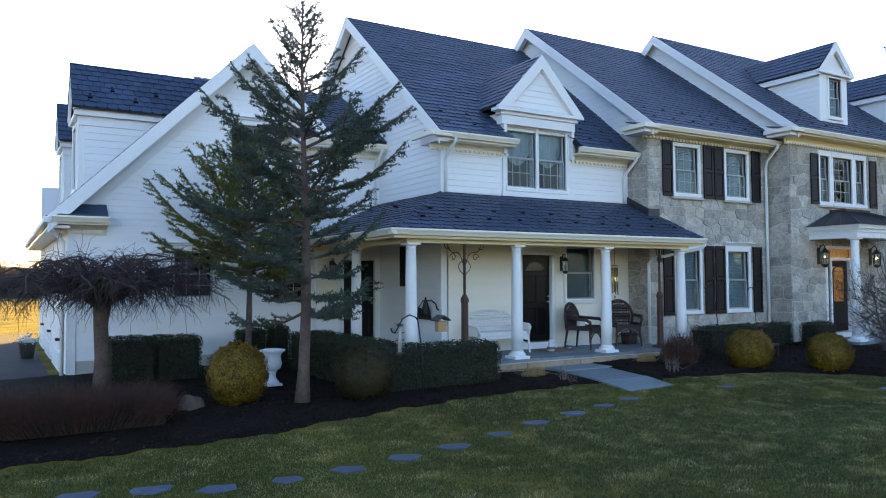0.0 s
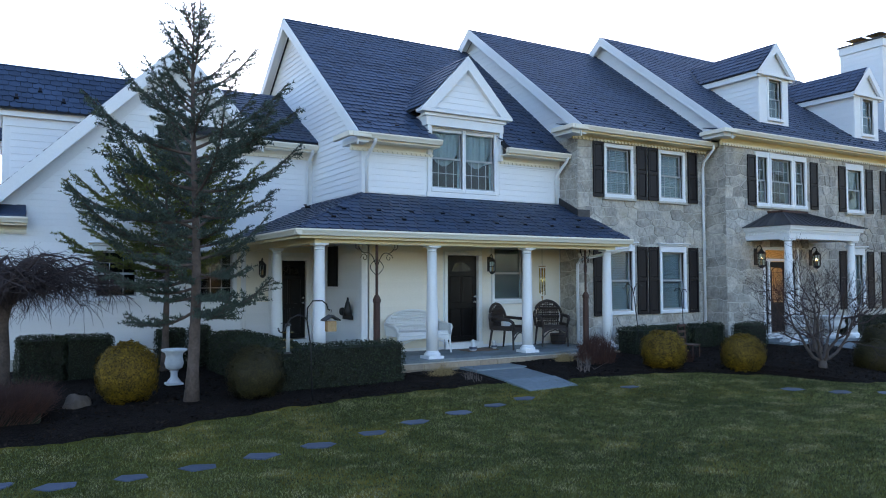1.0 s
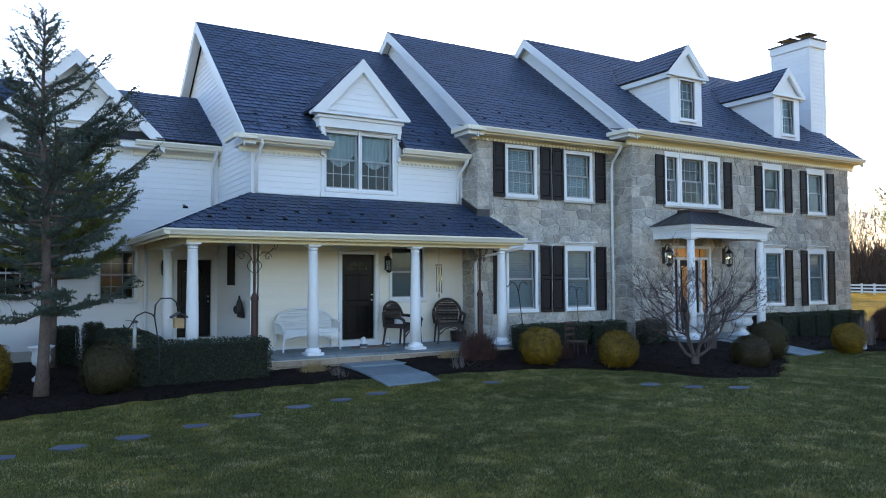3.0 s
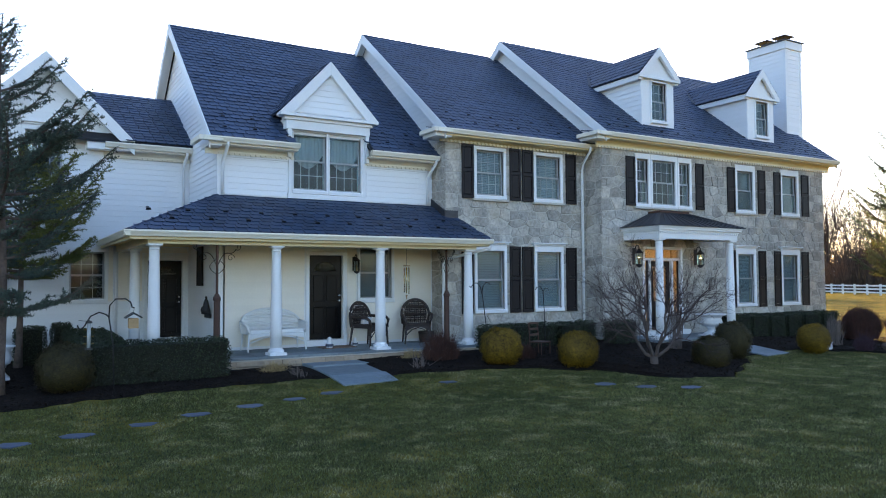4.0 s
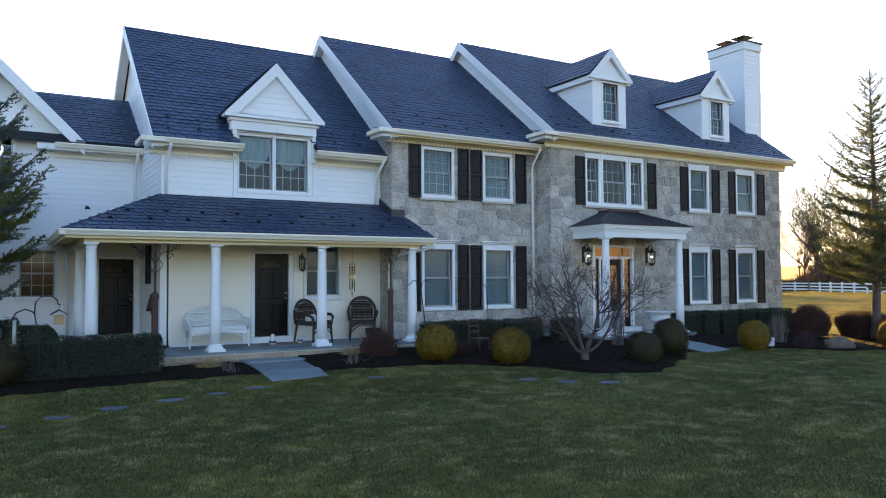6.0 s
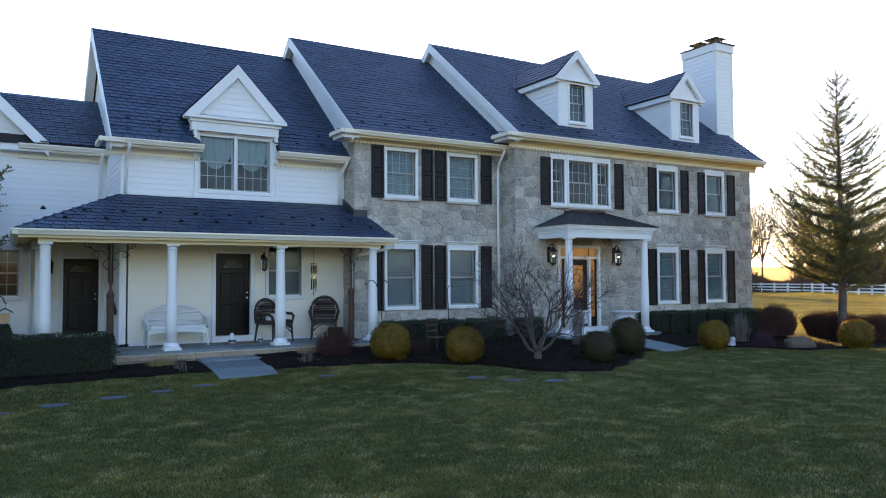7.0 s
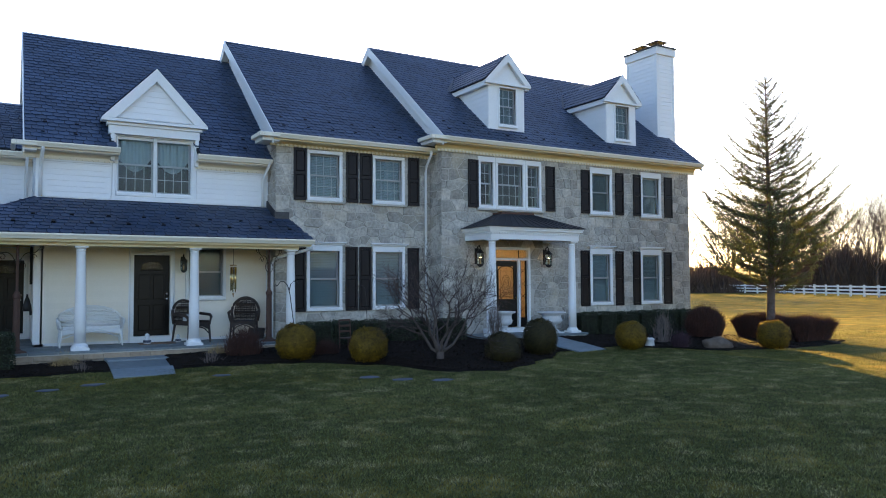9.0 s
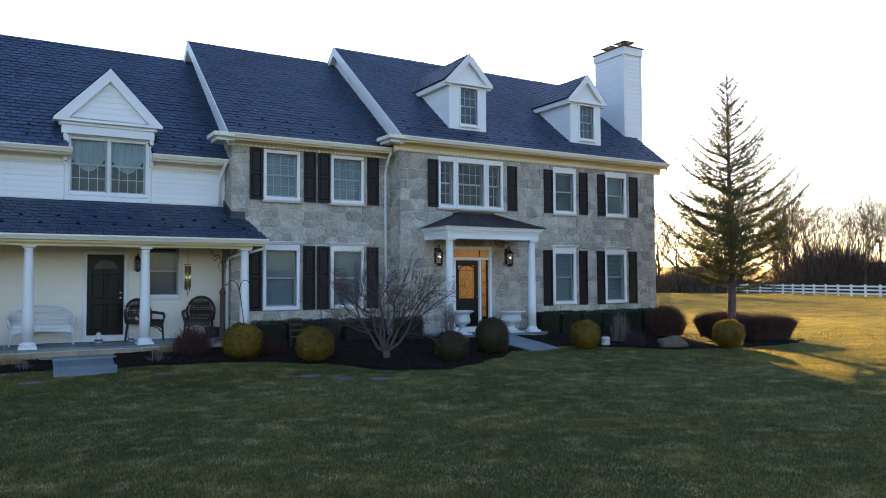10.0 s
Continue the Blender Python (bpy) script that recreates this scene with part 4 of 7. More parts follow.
hpart("return_roof", Solid().prism([(0.95, 17.08, 3.99), (1.92, 17.08, 3.99), (1.92, A_Y, 4.26), (1.1, A_Y, 4.26)], (0, 0, 0.03)), SHINGLE_FAR)
hpart("gutter", Solid().box(0.70, 17.0, 3.82, 0.82, GY1, 3.95), TRIM, "white gutter", bevel=0.02)
hpart("soffit", Solid().box(0.8, 17.14, 3.72, 1.2, GY1, 3.78), PALE)
downspout([(8.34, 17.05, 5.98), (8.34, 17.08, 5.9), (8.32, 17.40, 5.62), (8.32, 17.42, 5.5), (8.32, 17.42, 4.3)])
downspout([(0.85, 17.08, 3.8), (0.85, 17.15, 3.7), (1.1, 17.42, 3.45), (1.1, 17.44, 3.3), (1.1, 17.44, 0.6)])
downspout([(6.68, 17.40, 3.4), (6.68, 17.40, 0.9)])
# garage side wall with its doors towards the drive
wall_gs = hpart("wall_garage_side", Solid().box(1.2, A_Y + 0.2, 0.4, 1.4, 30.0, 3.9), SIDING, "white garage side wall")
hpart("wall_garage_back", Solid().box(1.2, 30.0, 0.4, 8.5, 30.2, 6.0).box(8.3, 23.6, 0.4, 8.5, 30, 6.0), SIDING)
for y0 in (18.6, 22.0, 25.6):
    g = hpart("garage_door", Solid().box(1.14, y0, 0.5, 1.2, y0 + 2.7, 2.75), TRIM, "white panelled garage door")
    for k in range(4):
        for j in range(4):
            part("panel", Solid().box(1.115, y0 + 0.08 + j * 0.65, 0.58 + k * 0.54, 1.139, y0 + 0.65 + j * 0.65, 1.02 + k * 0.54), TRIM, g)
    part("handle", Solid().box(1.05, y0 + 0.05, 1.30, 1.139, y0 + 0.3, 1.36), IRON, g, "black handle")


def garage_dormer(yc):
    """Gabled dormer on the drive side of the garage roof, facing the drive."""
    m = pose(1.50, 0, 0, 0, 0, -90)
    hw, hr, z0, ze, za = 0.72, 0.95, 4.55, 6.72, 7.86
    a0, a1 = -yc - hw, -yc + hw
    s = Solid(m)
    wx0, wx1, wz0, wz1 = -yc - 0.42, -yc + 0.42, 4.85, 6.30
    for b in ((a0, z0, wx0, ze), (wx1, z0, a1, ze), (wx0, z0, wx1, wz0), (wx0, wz1, wx1, ze)):
        s.box(b[0], 0, b[1], b[2], 0.1, b[3])
    s.prism([(a0, 0, ze), (a1, 0, ze), (-yc, 0, za - 0.1)], (0, 0.1, 0))
    d = hpart("dormer", s, TRIM, "white gabled dormer over the garage")
    # added dark sheet, shade of the room behind this dormer's panes
    part("inner_back", Solid(m).box(a0 + 0.1, 0.9, z0, a1 - 0.1, 0.95, ze), DARK, d)
    for sgn in (-1, 1):
        yy = yc + sgn * hw
        c = Solid().prism([(1.6, yy - sgn * 0.08, 4.5), (1.6, yy - sgn * 0.08, ze), (3.75, yy - sgn * 0.08, ze)], (0, sgn * 0.08, 0))
        part("cheek", c, SIDING, d)
        if sgn < 0:
            z = 4.8
            while z < 6.4:
                b = Solid().add([(1.62, yy, z), (z - 3.05, yy, z), (z - 3.05, yy - 0.02, z), (1.62, yy - 0.02, z), (1.62, yy, z + 0.165), (z - 2.885, yy, z + 0.165), (z - 2.885, yy - 0.005, z + 0.168), (1.62, yy - 0.005, z + 0.168)],
                                [(0, 1, 2, 3), (3, 2, 6, 7), (0, 3, 7, 4), (1, 5, 6, 2), (4, 7, 6, 5)])
                part("board", b, SIDING, d)
                z += 0.165
        part("eave_trim", Solid().box(1.38, min(yy, yc + sgn * (hr - 0.1)), ze - 0.22, 3.7, max(yy, yc + sgn * (hr - 0.1)), ze - 0.02).box(1.46, min(yy, yy + sgn * 0.03), 6.28, 3.3, max(yy, yy + sgn * 0.03), ze - 0.22), TRIM, d)
        o = yc + sgn * hr
        part("roof_plane", Solid().prism([(1.34, o, ze - 0.08), (1.34, yc, za), (4.74, yc, za), (3.55, o, ze - 0.08)], (0, 0, 0.03)), UNDERLAY, d)
        sl = math.hypot(hr, za - ze + 0.08)
        if sgn < 0:
            shingled(d, (1.32, o, ze - 0.05), (1, 0, 0), (0, hr, za - ze + 0.08), 3.5, sl + 0.03, right=lambda v: 2.25 + 1.2 * v / sl)
            snow_guards(d, (1.32, o, ze - 0.05), (1, 0, 0), (0, hr, za - ze + 0.08), 2.2, rows=((0.3, 0.0), (0.62, 0.5)), gap=1.0)
        f = Solid().prism([(1.36, o, ze - 0.1), (1.36, o - sgn * 0.2, ze - 0.1), (1.36, yc, za - 0.26), (1.36, yc, za - 0.01)], (0.06, 0, 0))
        part("rake_trim", f, TRIM, d)
    part("base_cornice", Solid().box(1.41, yc - hr + 0.12, ze - 0.20, 1.5, yc + hr - 0.12, ze - 0.09), TRIM, d)
    window(m, wx0, wx1, wz0, wz1, 0.0, grid=(2, 2), trim=0.07, head=0.08, cover="none", label="dormer sash window")


garage_dormer(19.85)
garage_dormer(24.6)

# ---- the porch ----
PORCH_Z = 0.95
EX0, EX1, EY, EZ = 6.30, 14.90, 12.42, 3.60
TY, TZ, TX = 14.36, 4.60, 8.50
floor = hpart("porch_floor", Solid().box(6.55, 12.50, 0.5, 14.70, 14.36, 0.915).box(6.55, 14.36, 0.5, 8.5, 17.5, 0.915), MORTAR, "bluestone porch floor")
rng = random.Random(5)
for (fx0, fx1, fy0, fy1) in ((6.55, 14.7, 12.50, 14.36), (6.55, 8.5, 14.36, 17.5)):
    y = fy0 - 0.03
    while y < fy1 - 0.05:
        h = min(rng.choice((0.42, 0.5, 0.58)), fy1 - y)
        x = fx0 - 0.03
        while x < fx1 - 0.05:
            w = min(rng.choice((0.45, 0.6, 0.75, 0.9)), fx1 + 0.02 - x)
            part("flagstone", Solid(Matrix.Translation((0, 0, 0))).box(x + 0.006, y + 0.006, 0.90, x + w - 0.006, y + h - 0.006, PORCH_Z + rng.uniform(-0.003, 0.003)), BLUESTONE, floor)
            x += w
        y += h
x = 6.5
while x < 14.65:
    w = rng.uniform(0.35, 0.7)
    z = 0.45
    for h in (0.14, 0.15, 0.12):
        w2 = w * rng.uniform(0.8, 1.0)
        part("rim_stone", Solid().chamfer(x + 0.005, 12.42 + rng.uniform(-0.015, 0.01), z + 0.005, min(x + w, 14.7), 12.5, z + h, 0.012), PORCHRIM, floor)
        z += h + 0.006
    x += w

# porch roof: front slope, hipped round the corner to the side slope
s = Solid()
up_front = Vector((0, TY - EY, TZ - EZ))
s.prism([(EX0, EY, EZ - 0.03), (EX1, EY, EZ - 0.03), (14.62, C_Y, EZ + (C_Y - EY) * (TZ - EZ) / (TY - EY) - 0.03), (14.25, C_Y, EZ + (C_Y - EY) * (TZ - EZ) / (TY - EY) - 0.03), (14.25, TY, TZ - 0.03), (TX, TY, TZ - 0.03)], (0, 0, 0.025))
s.prism([(EX0, EY, EZ - 0.03), (TX, TY, TZ - 0.03), (TX, 17.5, TZ - 0.03), (EX0, 17.5, EZ - 0.03)], (0, 0, 0.025))
roof_p = hpart("roof_porch", s, UNDERLAY, "slate-grey shingle porch roof")
sf = up_front.length


def porch_right(v):
    y = EY + v / sf * (TY - EY)
    return (14.25 if y > C_Y else EX1 - 0.23 * (y - EY)) - EX0


shingled(roof_p, (EX0, EY - 0.02, EZ + 0.002), (1, 0, 0), up_front, EX1 - EX0, sf - 0.03, left=lambda v: (TX - EX0) * v / sf, right=porch_right, single=True)
ss = math.hypot(TX - EX0, TZ - EZ)
shingled(roof_p, (EX0 - 0.02, 17.5, EZ + 0.002), (0, -1, 0), (TX - EX0, 0, TZ - EZ), 17.5 - EY, ss - 0.03, right=lambda v: 17.5 - EY - (TY - EY) * v / ss)
snow_guards(roof_p, (EX0, EY, EZ), (1, 0, 0), up_front, 8.4, rows=((0.55, 0.5), (1.0, 0.1)), gap=0.8)
for k in range(13):
    a, b = k / 13, (k + 1.25) / 13
    pa, pb = Vector((EX0, EY, EZ)).lerp((TX, TY, TZ), a), Vector((EX0, EY, EZ)).lerp((TX, TY, TZ), min(b, 1))
    lift = Vector((0, 0, 0.045))
    cap = Solid().add([pa + lift, pb + lift - Vector((0, 0, 0.012)), pb + Vector((0.11, 0, -0.012)), pa + Vector((0.11, 0, 0.005)), pb + Vector((-0.08, 0.10, -0.012)), pa + Vector((-0.08, 0.10, 0.005))], [(0, 3, 2, 1), (0, 1, 4, 5), (0, 5, 3)])
    part("hip_cap", cap, SHINGLE, roof_p)
part("step_flashing", Solid().box(14.22, C_Y - 0.03, 4.20, 14.62, C_Y + 0.0, 4.42).prism([(14.20, C_Y, 4.25), (14.20, TY, 4.62), (14.20, TY, 4.80), (14.20, C_Y, 4.43)], (0.04, 0, 0)), LEAD, roof_p)
# gutter, beam and ceiling
s = Solid()
prof = [(0.02, 0.0), (-0.10, 0.0), (-0.11, -0.03), (-0.075, -0.09), (-0.06, -0.125), (0.02, -0.125)]
s.prism([(EX0 + d * 0 - 0.1, EY + d, EZ + h) for d, h in prof], (EX1 - EX0 + 0.1, 0, 0))
s.prism([(EX0 + d, EY - 0.1, EZ + h) for d, h in prof], (0, 17.5 - EY + 0.1, 0))
hpart("gutter", s, PALE, "white porch gutter")
s = Solid().box(EX0 + 0.02, EY + 0.02, 3.42, EX1 - 0.02, EY + 0.05, 3.58).box(EX0 + 0.02, EY + 0.05, 3.42, EX0 + 0.05, 17.5, 3.58)
hpart("fascia", s, CREAM)
hpart("porch_beam", Solid().box(6.68, 12.60, 3.34, 14.55, 12.84, 3.52).box(6.68, 12.84, 3.34, 6.92, 17.5, 3.52), CREAM, "cream porch beam", bevel=0.006)
hpart("porch_ceiling", Solid().box(EX0 + 0.05, EY + 0.05, 3.50, EX1 - 0.05, C_Y - 0.02, 3.54).box(EX0 + 0.05, C_Y - 0.02, 3.50, 14.22, TY - 0.03, 3.54).box(EX0 + 0.05, TY - 0.03, 3.50, 8.45, 17.48, 3.54), WARMWOOD)
hpart("roof_end", Solid().prism([(14.86, EY + 0.06, 3.42), (14.86, EY + 0.06, 3.58), (14.66, C_Y - 0.005, 4.16), (14.66, C_Y - 0.005, 3.42)], (-0.03, 0, 0)), TRIM)
downspout([(14.86, 12.36, 3.46), (14.84, 12.45, 3.36), (14.2, 13.2, 3.16), (14.16, 13.45, 3.12), (14.12, 13.52, 3.0), (14.12, 13.52, 1.0)])


def column(x, y, z0, z1, r=0.125):
    s = Solid()
    s.lathe([(r * 1.0, z0 + 0.16), (r * 0.99, z0 + (z1 - z0) * 0.33), (r * 0.80, z1 - 0.12), (r * 0.80, z1 - 0.1)], 24, x, y)
    c = hpart("column", s, TRIM, "white tapered round column", smooth=True)
    b = Solid().lathe([(r * 1.36, z0 + 0.06), (r * 1.42, z0 + 0.085), (r * 1.36, z0 + 0.115), (r * 1.12, z0 + 0.13), (r * 1.08, z0 + 0.16), (r, z0 + 0.165)], 24, x, y)
    b.box(x - r * 1.5, y - r * 1.5, z0, x + r * 1.5, y + r * 1.5, z0 + 0.06)
    part("base", b, TRIM, c)
    k = Solid().lathe([(r * 0.8, z1 - 0.13), (r * 0.92, z1 - 0.115), (r * 0.8, z1 - 0.10), (r * 0.8, z1 - 0.07), (r * 1.05, z1 - 0.04)], 24, x, y)
    k.box(x - r * 1.12, y - r * 1.12, z1 - 0.04, x + r * 1.12, y + r * 1.12, z1)
    part("capital", k, TRIM, c)


for x in (6.83, 9.37, 11.90, 14.37):
    column(x, 12.72, PORCH_Z, 3.34)
column(6.83, 15.3, PORCH_Z, 3.34)


def panel_door(x0, x1, z0, z1, y, label, lite=True):
    s = Solid().box(x0, y + 0.06, z0, x1, y + 0.105, z1)
    d = hpart("door", s, DOOR, label)
    w, h = x1 - x0, z1 - z0
    for a, b in ((0.14, 0.46), (0.54, 0.86)):
        for c, e in ((0.06, 0.38), (0.45, 0.76)):
            part("panel", Solid().chamfer(x0 + w * a, y + 0.045, z0 + h * c, x0 + w * b, y + 0.062, z0 + h * e, 0.014), DOOR, d)
            g = Solid()
            bx0, bx1, bz0, bz1 = x0 + w * a - 0.02, x0 + w * b + 0.02, z0 + h * c - 0.02, z0 + h * e + 0.02
            g.box(bx0, y + 0.052, bz0, bx0 + 0.014, y + 0.06, bz1).box(bx1 - 0.014, y + 0.052, bz0, bx1, y + 0.06, bz1).box(bx0, y + 0.052, bz0, bx1, y + 0.06, bz0 + 0.014).box(bx0, y + 0.052, bz1 - 0.014, bx1, y + 0.06, bz1)
            part("moulding", g, DOOR, d)
    if lite:
        xc, zc, r = (x0 + x1) / 2, z0 + h * 0.815, w * 0.32
        arc = [(xc + r * math.cos(math.pi * i / 12), y + 0.05, zc + r * 0.85 * math.sin(math.pi * i / 12)) for i in range(13)]
        part("fanlight", Solid().prism(arc[::-1], (0, 0.008, 0)), FANLIGHT, d, "arched leaded light")
        g = Solid()
        for k in range(1, 6):
            a = math.pi * k / 6
            g.tube([(xc, y + 0.046, zc), (xc + r * math.cos(a), y + 0.046, zc + r * 0.85 * math.sin(a))], 0.006, 4)
        g.tube(arc, 0.012, 5).tube([(xc - r, y + 0.048, zc), (xc + r, y + 0.048, zc)], 0.012, 5)
        g.tube([(xc + r * 0.5 * math.cos(math.pi * i / 8), y + 0.046, zc + r * 0.42 * math.sin(math.pi * i / 8)) for i in range(9)], 0.005, 4)
        part("leading", g, BLACK, d)
    for zz in (0.455, 0.52):
        part("knob", Solid().lathe([(0.028, 0), (0.03, 0.008), (0.012, 0.02), (0.012, 0.035), (0.028, 0.045), (0.03, 0.06), (0.018, 0.075)], 12), CHROME, d, "polished door knob", smooth=True).matrix_basis = pose(x1 - 0.075, y + 0.062, z0 + h * zz, 90)
    f = Solid()
    f.chamfer(x0 - 0.10, y - 0.045, z0 - 0.02, x0 - 0.005, y + 0.1, z1 + 0.01).chamfer(x1 + 0.005, y - 0.045, z0 - 0.02, x1 + 0.10, y + 0.1, z1 + 0.01).chamfer(x0 - 0.10, y - 0.045, z1 + 0.01, x1 + 0.10, y + 0.1, z1 + 0.11)
    part("door_frame", f, TRIM, d)
    part("threshold", Solid().box(x0 - 0.10, y - 0.09, PORCH_Z, x1 + 0.10, y + 0.1, z0 - 0.022), TRIM, d)
    return d


FANLIGHT = clear_glass("leaded_glass", (0.8, 0.75, 0.6))
FANLIGHT.node_tree.nodes["Principled BSDF"].inputs["Roughness"].default_value = 0.25
panel_door(10.74, 11.62, 1.12, 3.20, B_Y, "black six-panel front door with an arched light")
panel_door(7.46, 8.32, 1.12, 3.12, A_Y, "black side door with an arched light under the porch")
# tall narrow black panel on the porch side wall
side = hpart("wall_panel", Solid(pose(8.5, 0, 0, 0, 0, -90)).box(-16.28, -0.055, 2.46, -15.72, -0.02, 3.44), BLACK, "tall narrow black panel", bevel=0.008)
part("rim", Solid(pose(8.5, 0, 0, 0, 0, -90)).box(-16.28, -0.068, 2.46, -16.22, -0.055, 3.44).box(-15.78, -0.068, 2.46, -15.72, -0.055, 3.44), BLACK, side)

# ---- entrance portico ----
PX0, PX1, PY0, PZ = 19.82, 23.38, 11.40, 4.05
s = Solid()
s.box(PX0, PY0, PZ - 0.03, PX1, D_Y, PZ + 0.02).box(PX0 + 0.03, PY0 + 0.03, PZ - 0.09, PX1 - 0.03, D_Y, PZ - 0.03).box(PX0 + 0.09, PY0 + 0.09, PZ - 0.14, PX1 - 0.09, D_Y, PZ - 0.09)
s.box(PX0 + 0.12, PY0 + 0.12, PZ - 0.34, PX1 - 0.12, PY0 + 0.42, PZ - 0.14).box(PX0 + 0.12, PY0 + 0.42, PZ - 0.34, PX0 + 0.42, D_Y, PZ - 0.14).box(PX1 - 0.42, PY0 + 0.42, PZ - 0.34, PX1 - 0.12, D_Y, PZ - 0.14)
portico = hpart("portico", s, TRIM, "white columned entrance portico with a dark metal roof", bevel=0.006)
x = PX0 + 0.14
while x < PX1 - 0.18:
    part("dentil", Solid().box(x, PY0 + 0.085, PZ - 0.19, x + 0.05, PY0 + 0.12, PZ - 0.14), TRIM, portico)
    x += 0.095
y = PY0 + 0.16
while y < D_Y - 0.08:
    part("dentil", Solid().box(PX0 + 0.085, y, PZ - 0.19, PX0 + 0.12, y + 0.05, PZ - 0.14), TRIM, portico)
    y += 0.095
part("portico_ceiling", Solid().box(PX0 + 0.42, PY0 + 0.42, PZ - 0.2, PX1 - 0.42, D_Y, PZ - 0.16), shade("warm_ceiling_boards", (0.50, 0.33, 0.14), (0.62, 0.43, 0.20), 0.5, grain=12), portico)
s = Solid()
xa, xb, ya, za = 21.0, 22.2, 12.45, 4.55
r0 = [(PX0 - 0.05, PY0 - 0.05), (PX1 + 0.05, PY0 - 0.05), (PX1 + 0.05, D_Y), (PX0 - 0.05, D_Y)]
r1 = [(xa, ya), (xb, ya), (xb, D_Y), (xa, D_Y)]
s.v = [(x, y, PZ + 0.022) for x, y in r0] + [(x, y, za) for x, y in r1]
s.f = [(0, 1, 5, 4), (1, 2, 6, 5), (3, 0, 4, 7), (4, 5, 6, 7)]
pr = part("metal_roof", s, LEAD, portico)
seams = Solid()
for k in range(1, 13):
    t = k / 13
    seams.tube([Vector((r0[0][0], r0[0][1], PZ + 0.03)).lerp((r0[1][0], r0[1][1], PZ + 0.03), t), Vector((xa, ya, za + 0.005)).lerp((xb, ya, za + 0.005), t)], 0.012, 4)
for k in range(0, 6):
    t = k / 6
    for i, j, p, q in ((0, 3, r1[0], r1[3]), (1, 2, r1[1], r1[2])):
        seams.tube([Vector((*r0[i], PZ + 0.03)).lerp((*r0[j], PZ + 0.03), t), Vector((*p, za + 0.005)).lerp((*q, za + 0.005), t)], 0.012, 4)
part("seam", seams, LEAD, pr)
part("roof_top", Solid().box(xa - 0.02, ya - 0.02, za, xb + 0.02, D_Y, za + 0.06), RUST, portico)
column(20.10, 11.68, 0.88, PZ - 0.34, 0.125)
column(23.10, 11.68, 0.88, PZ - 0.34, 0.125)
stoop = hpart("stoop", Solid().box(19.75, 11.45, 0.4, 23.45, D_Y, 0.84), MORTAR, "stone entrance stoop with bluestone top")
for k in range(5):
    part("flagstone", Solid().box(19.70 + k * 0.76, 11.40, 0.82, 20.455 + k * 0.76, D_Y, 0.88), BLUESTONE, stoop)
for k in range(9):
    part("rim_stone", Solid().chamfer(19.76 + k * 0.41, 11.42, 0.55, 20.16 + k * 0.41, 11.47, 0.815, 0.012), STONE, stoop)
# entrance door with side lights and transom
ed = hpart("entrance_door", Solid().box(21.10, D_Y + 0.10, 1.04, 21.23, D_Y + 0.145, 3.12).box(21.84, D_Y + 0.10, 1.04, 21.97, D_Y + 0.145, 3.12).box(21.23, D_Y + 0.10, 1.04, 21.84, D_Y + 0.145, 1.90).box(21.23, D_Y + 0.10, 2.95, 21.84, D_Y + 0.145, 3.12), DOOR, "dark entrance door with an arched golden glass")
f = Solid().box(20.72, D_Y - 0.03, 1.02, 20.80, D_Y + 0.16, 3.47).box(22.34, D_Y - 0.03, 1.02, 22.42, D_Y + 0.16, 3.47).box(20.72, D_Y - 0.03, 3.47, 22.42, D_Y + 0.16, 3.55).box(21.02, D_Y + 0.02, 1.02, 21.09, D_Y + 0.16, 3.14).box(21.98, D_Y + 0.02, 1.02, 22.05, D_Y + 0.16, 3.14).box(20.8, D_Y + 0.02, 3.14, 22.34, D_Y + 0.16, 3.21)
part("door_frame", f, TRIM, ed, "white frame with side lights and transom")
for a, b in ((20.80, 21.02), (22.05, 22.34)):
    part("side_light", Solid().box(a, D_Y + 0.075, 1.02, a + 0.055, D_Y + 0.105, 3.14).box(b - 0.055, D_Y + 0.075, 1.02, b, D_Y + 0.105, 3.14).box(a + 0.055, D_Y + 0.075, 1.02, b - 0.055, D_Y + 0.105, 1.32), DOOR, ed)
part("threshold", Solid().box(20.6, D_Y - 0.22, 0.88, 22.54, D_Y + 0.16, 1.02), TRIM, ed)
for a, b, c, e in ((20.80, 21.02, 1.3, 3.14), (22.05, 22.34, 1.3, 3.14), (20.8, 22.34, 3.21, 3.47)):
    part("pane", Solid().box(a, D_Y + 0.09, c, b, D_Y + 0.10, e), FANLIGHT, ed)
arch = [(21.23, D_Y + 0.085, 1.90), (21.84, D_Y + 0.085, 1.90)] + [(21.535 + 0.305 * math.cos(math.pi * i / 10), D_Y + 0.085, 2.80 + 0.16 * math.sin(math.pi * i / 10)) for i in range(11)]
part("door_glass", Solid().prism(arch, (0, 0.014, 0)), FANLIGHT, ed, "arched leaded glass glowing gold")
part("glass_rim", Solid().tube(arch + arch[:1], 0.018, 6), DOOR, ed)
lead = Solid()
for r0 in (0.10, 0.17):
    lead.tube([(21.535 + r0 * math.cos(2 * math.pi * i / 16), D_Y + 0.08, 2.38 + 1.7 * r0 * math.sin(2 * math.pi * i / 16)) for i in range(17)], 0.007, 4)
for x, z0, z1 in ((21.31, 1.92, 2.86), (21.76, 1.92, 2.86), (21.535, 1.92, 2.10), (21.535, 2.66, 2.94)):
    lead.tube([(x, D_Y + 0.08, z0), (x, D_Y + 0.08, z1)], 0.006, 4)
for z in (1.99, 2.80):
    lead.tube([(21.24, D_Y + 0.08, z), (21.83, D_Y + 0.08, z)], 0.006, 4)
part("leading", lead, BLACK, ed)
lead = Solid()
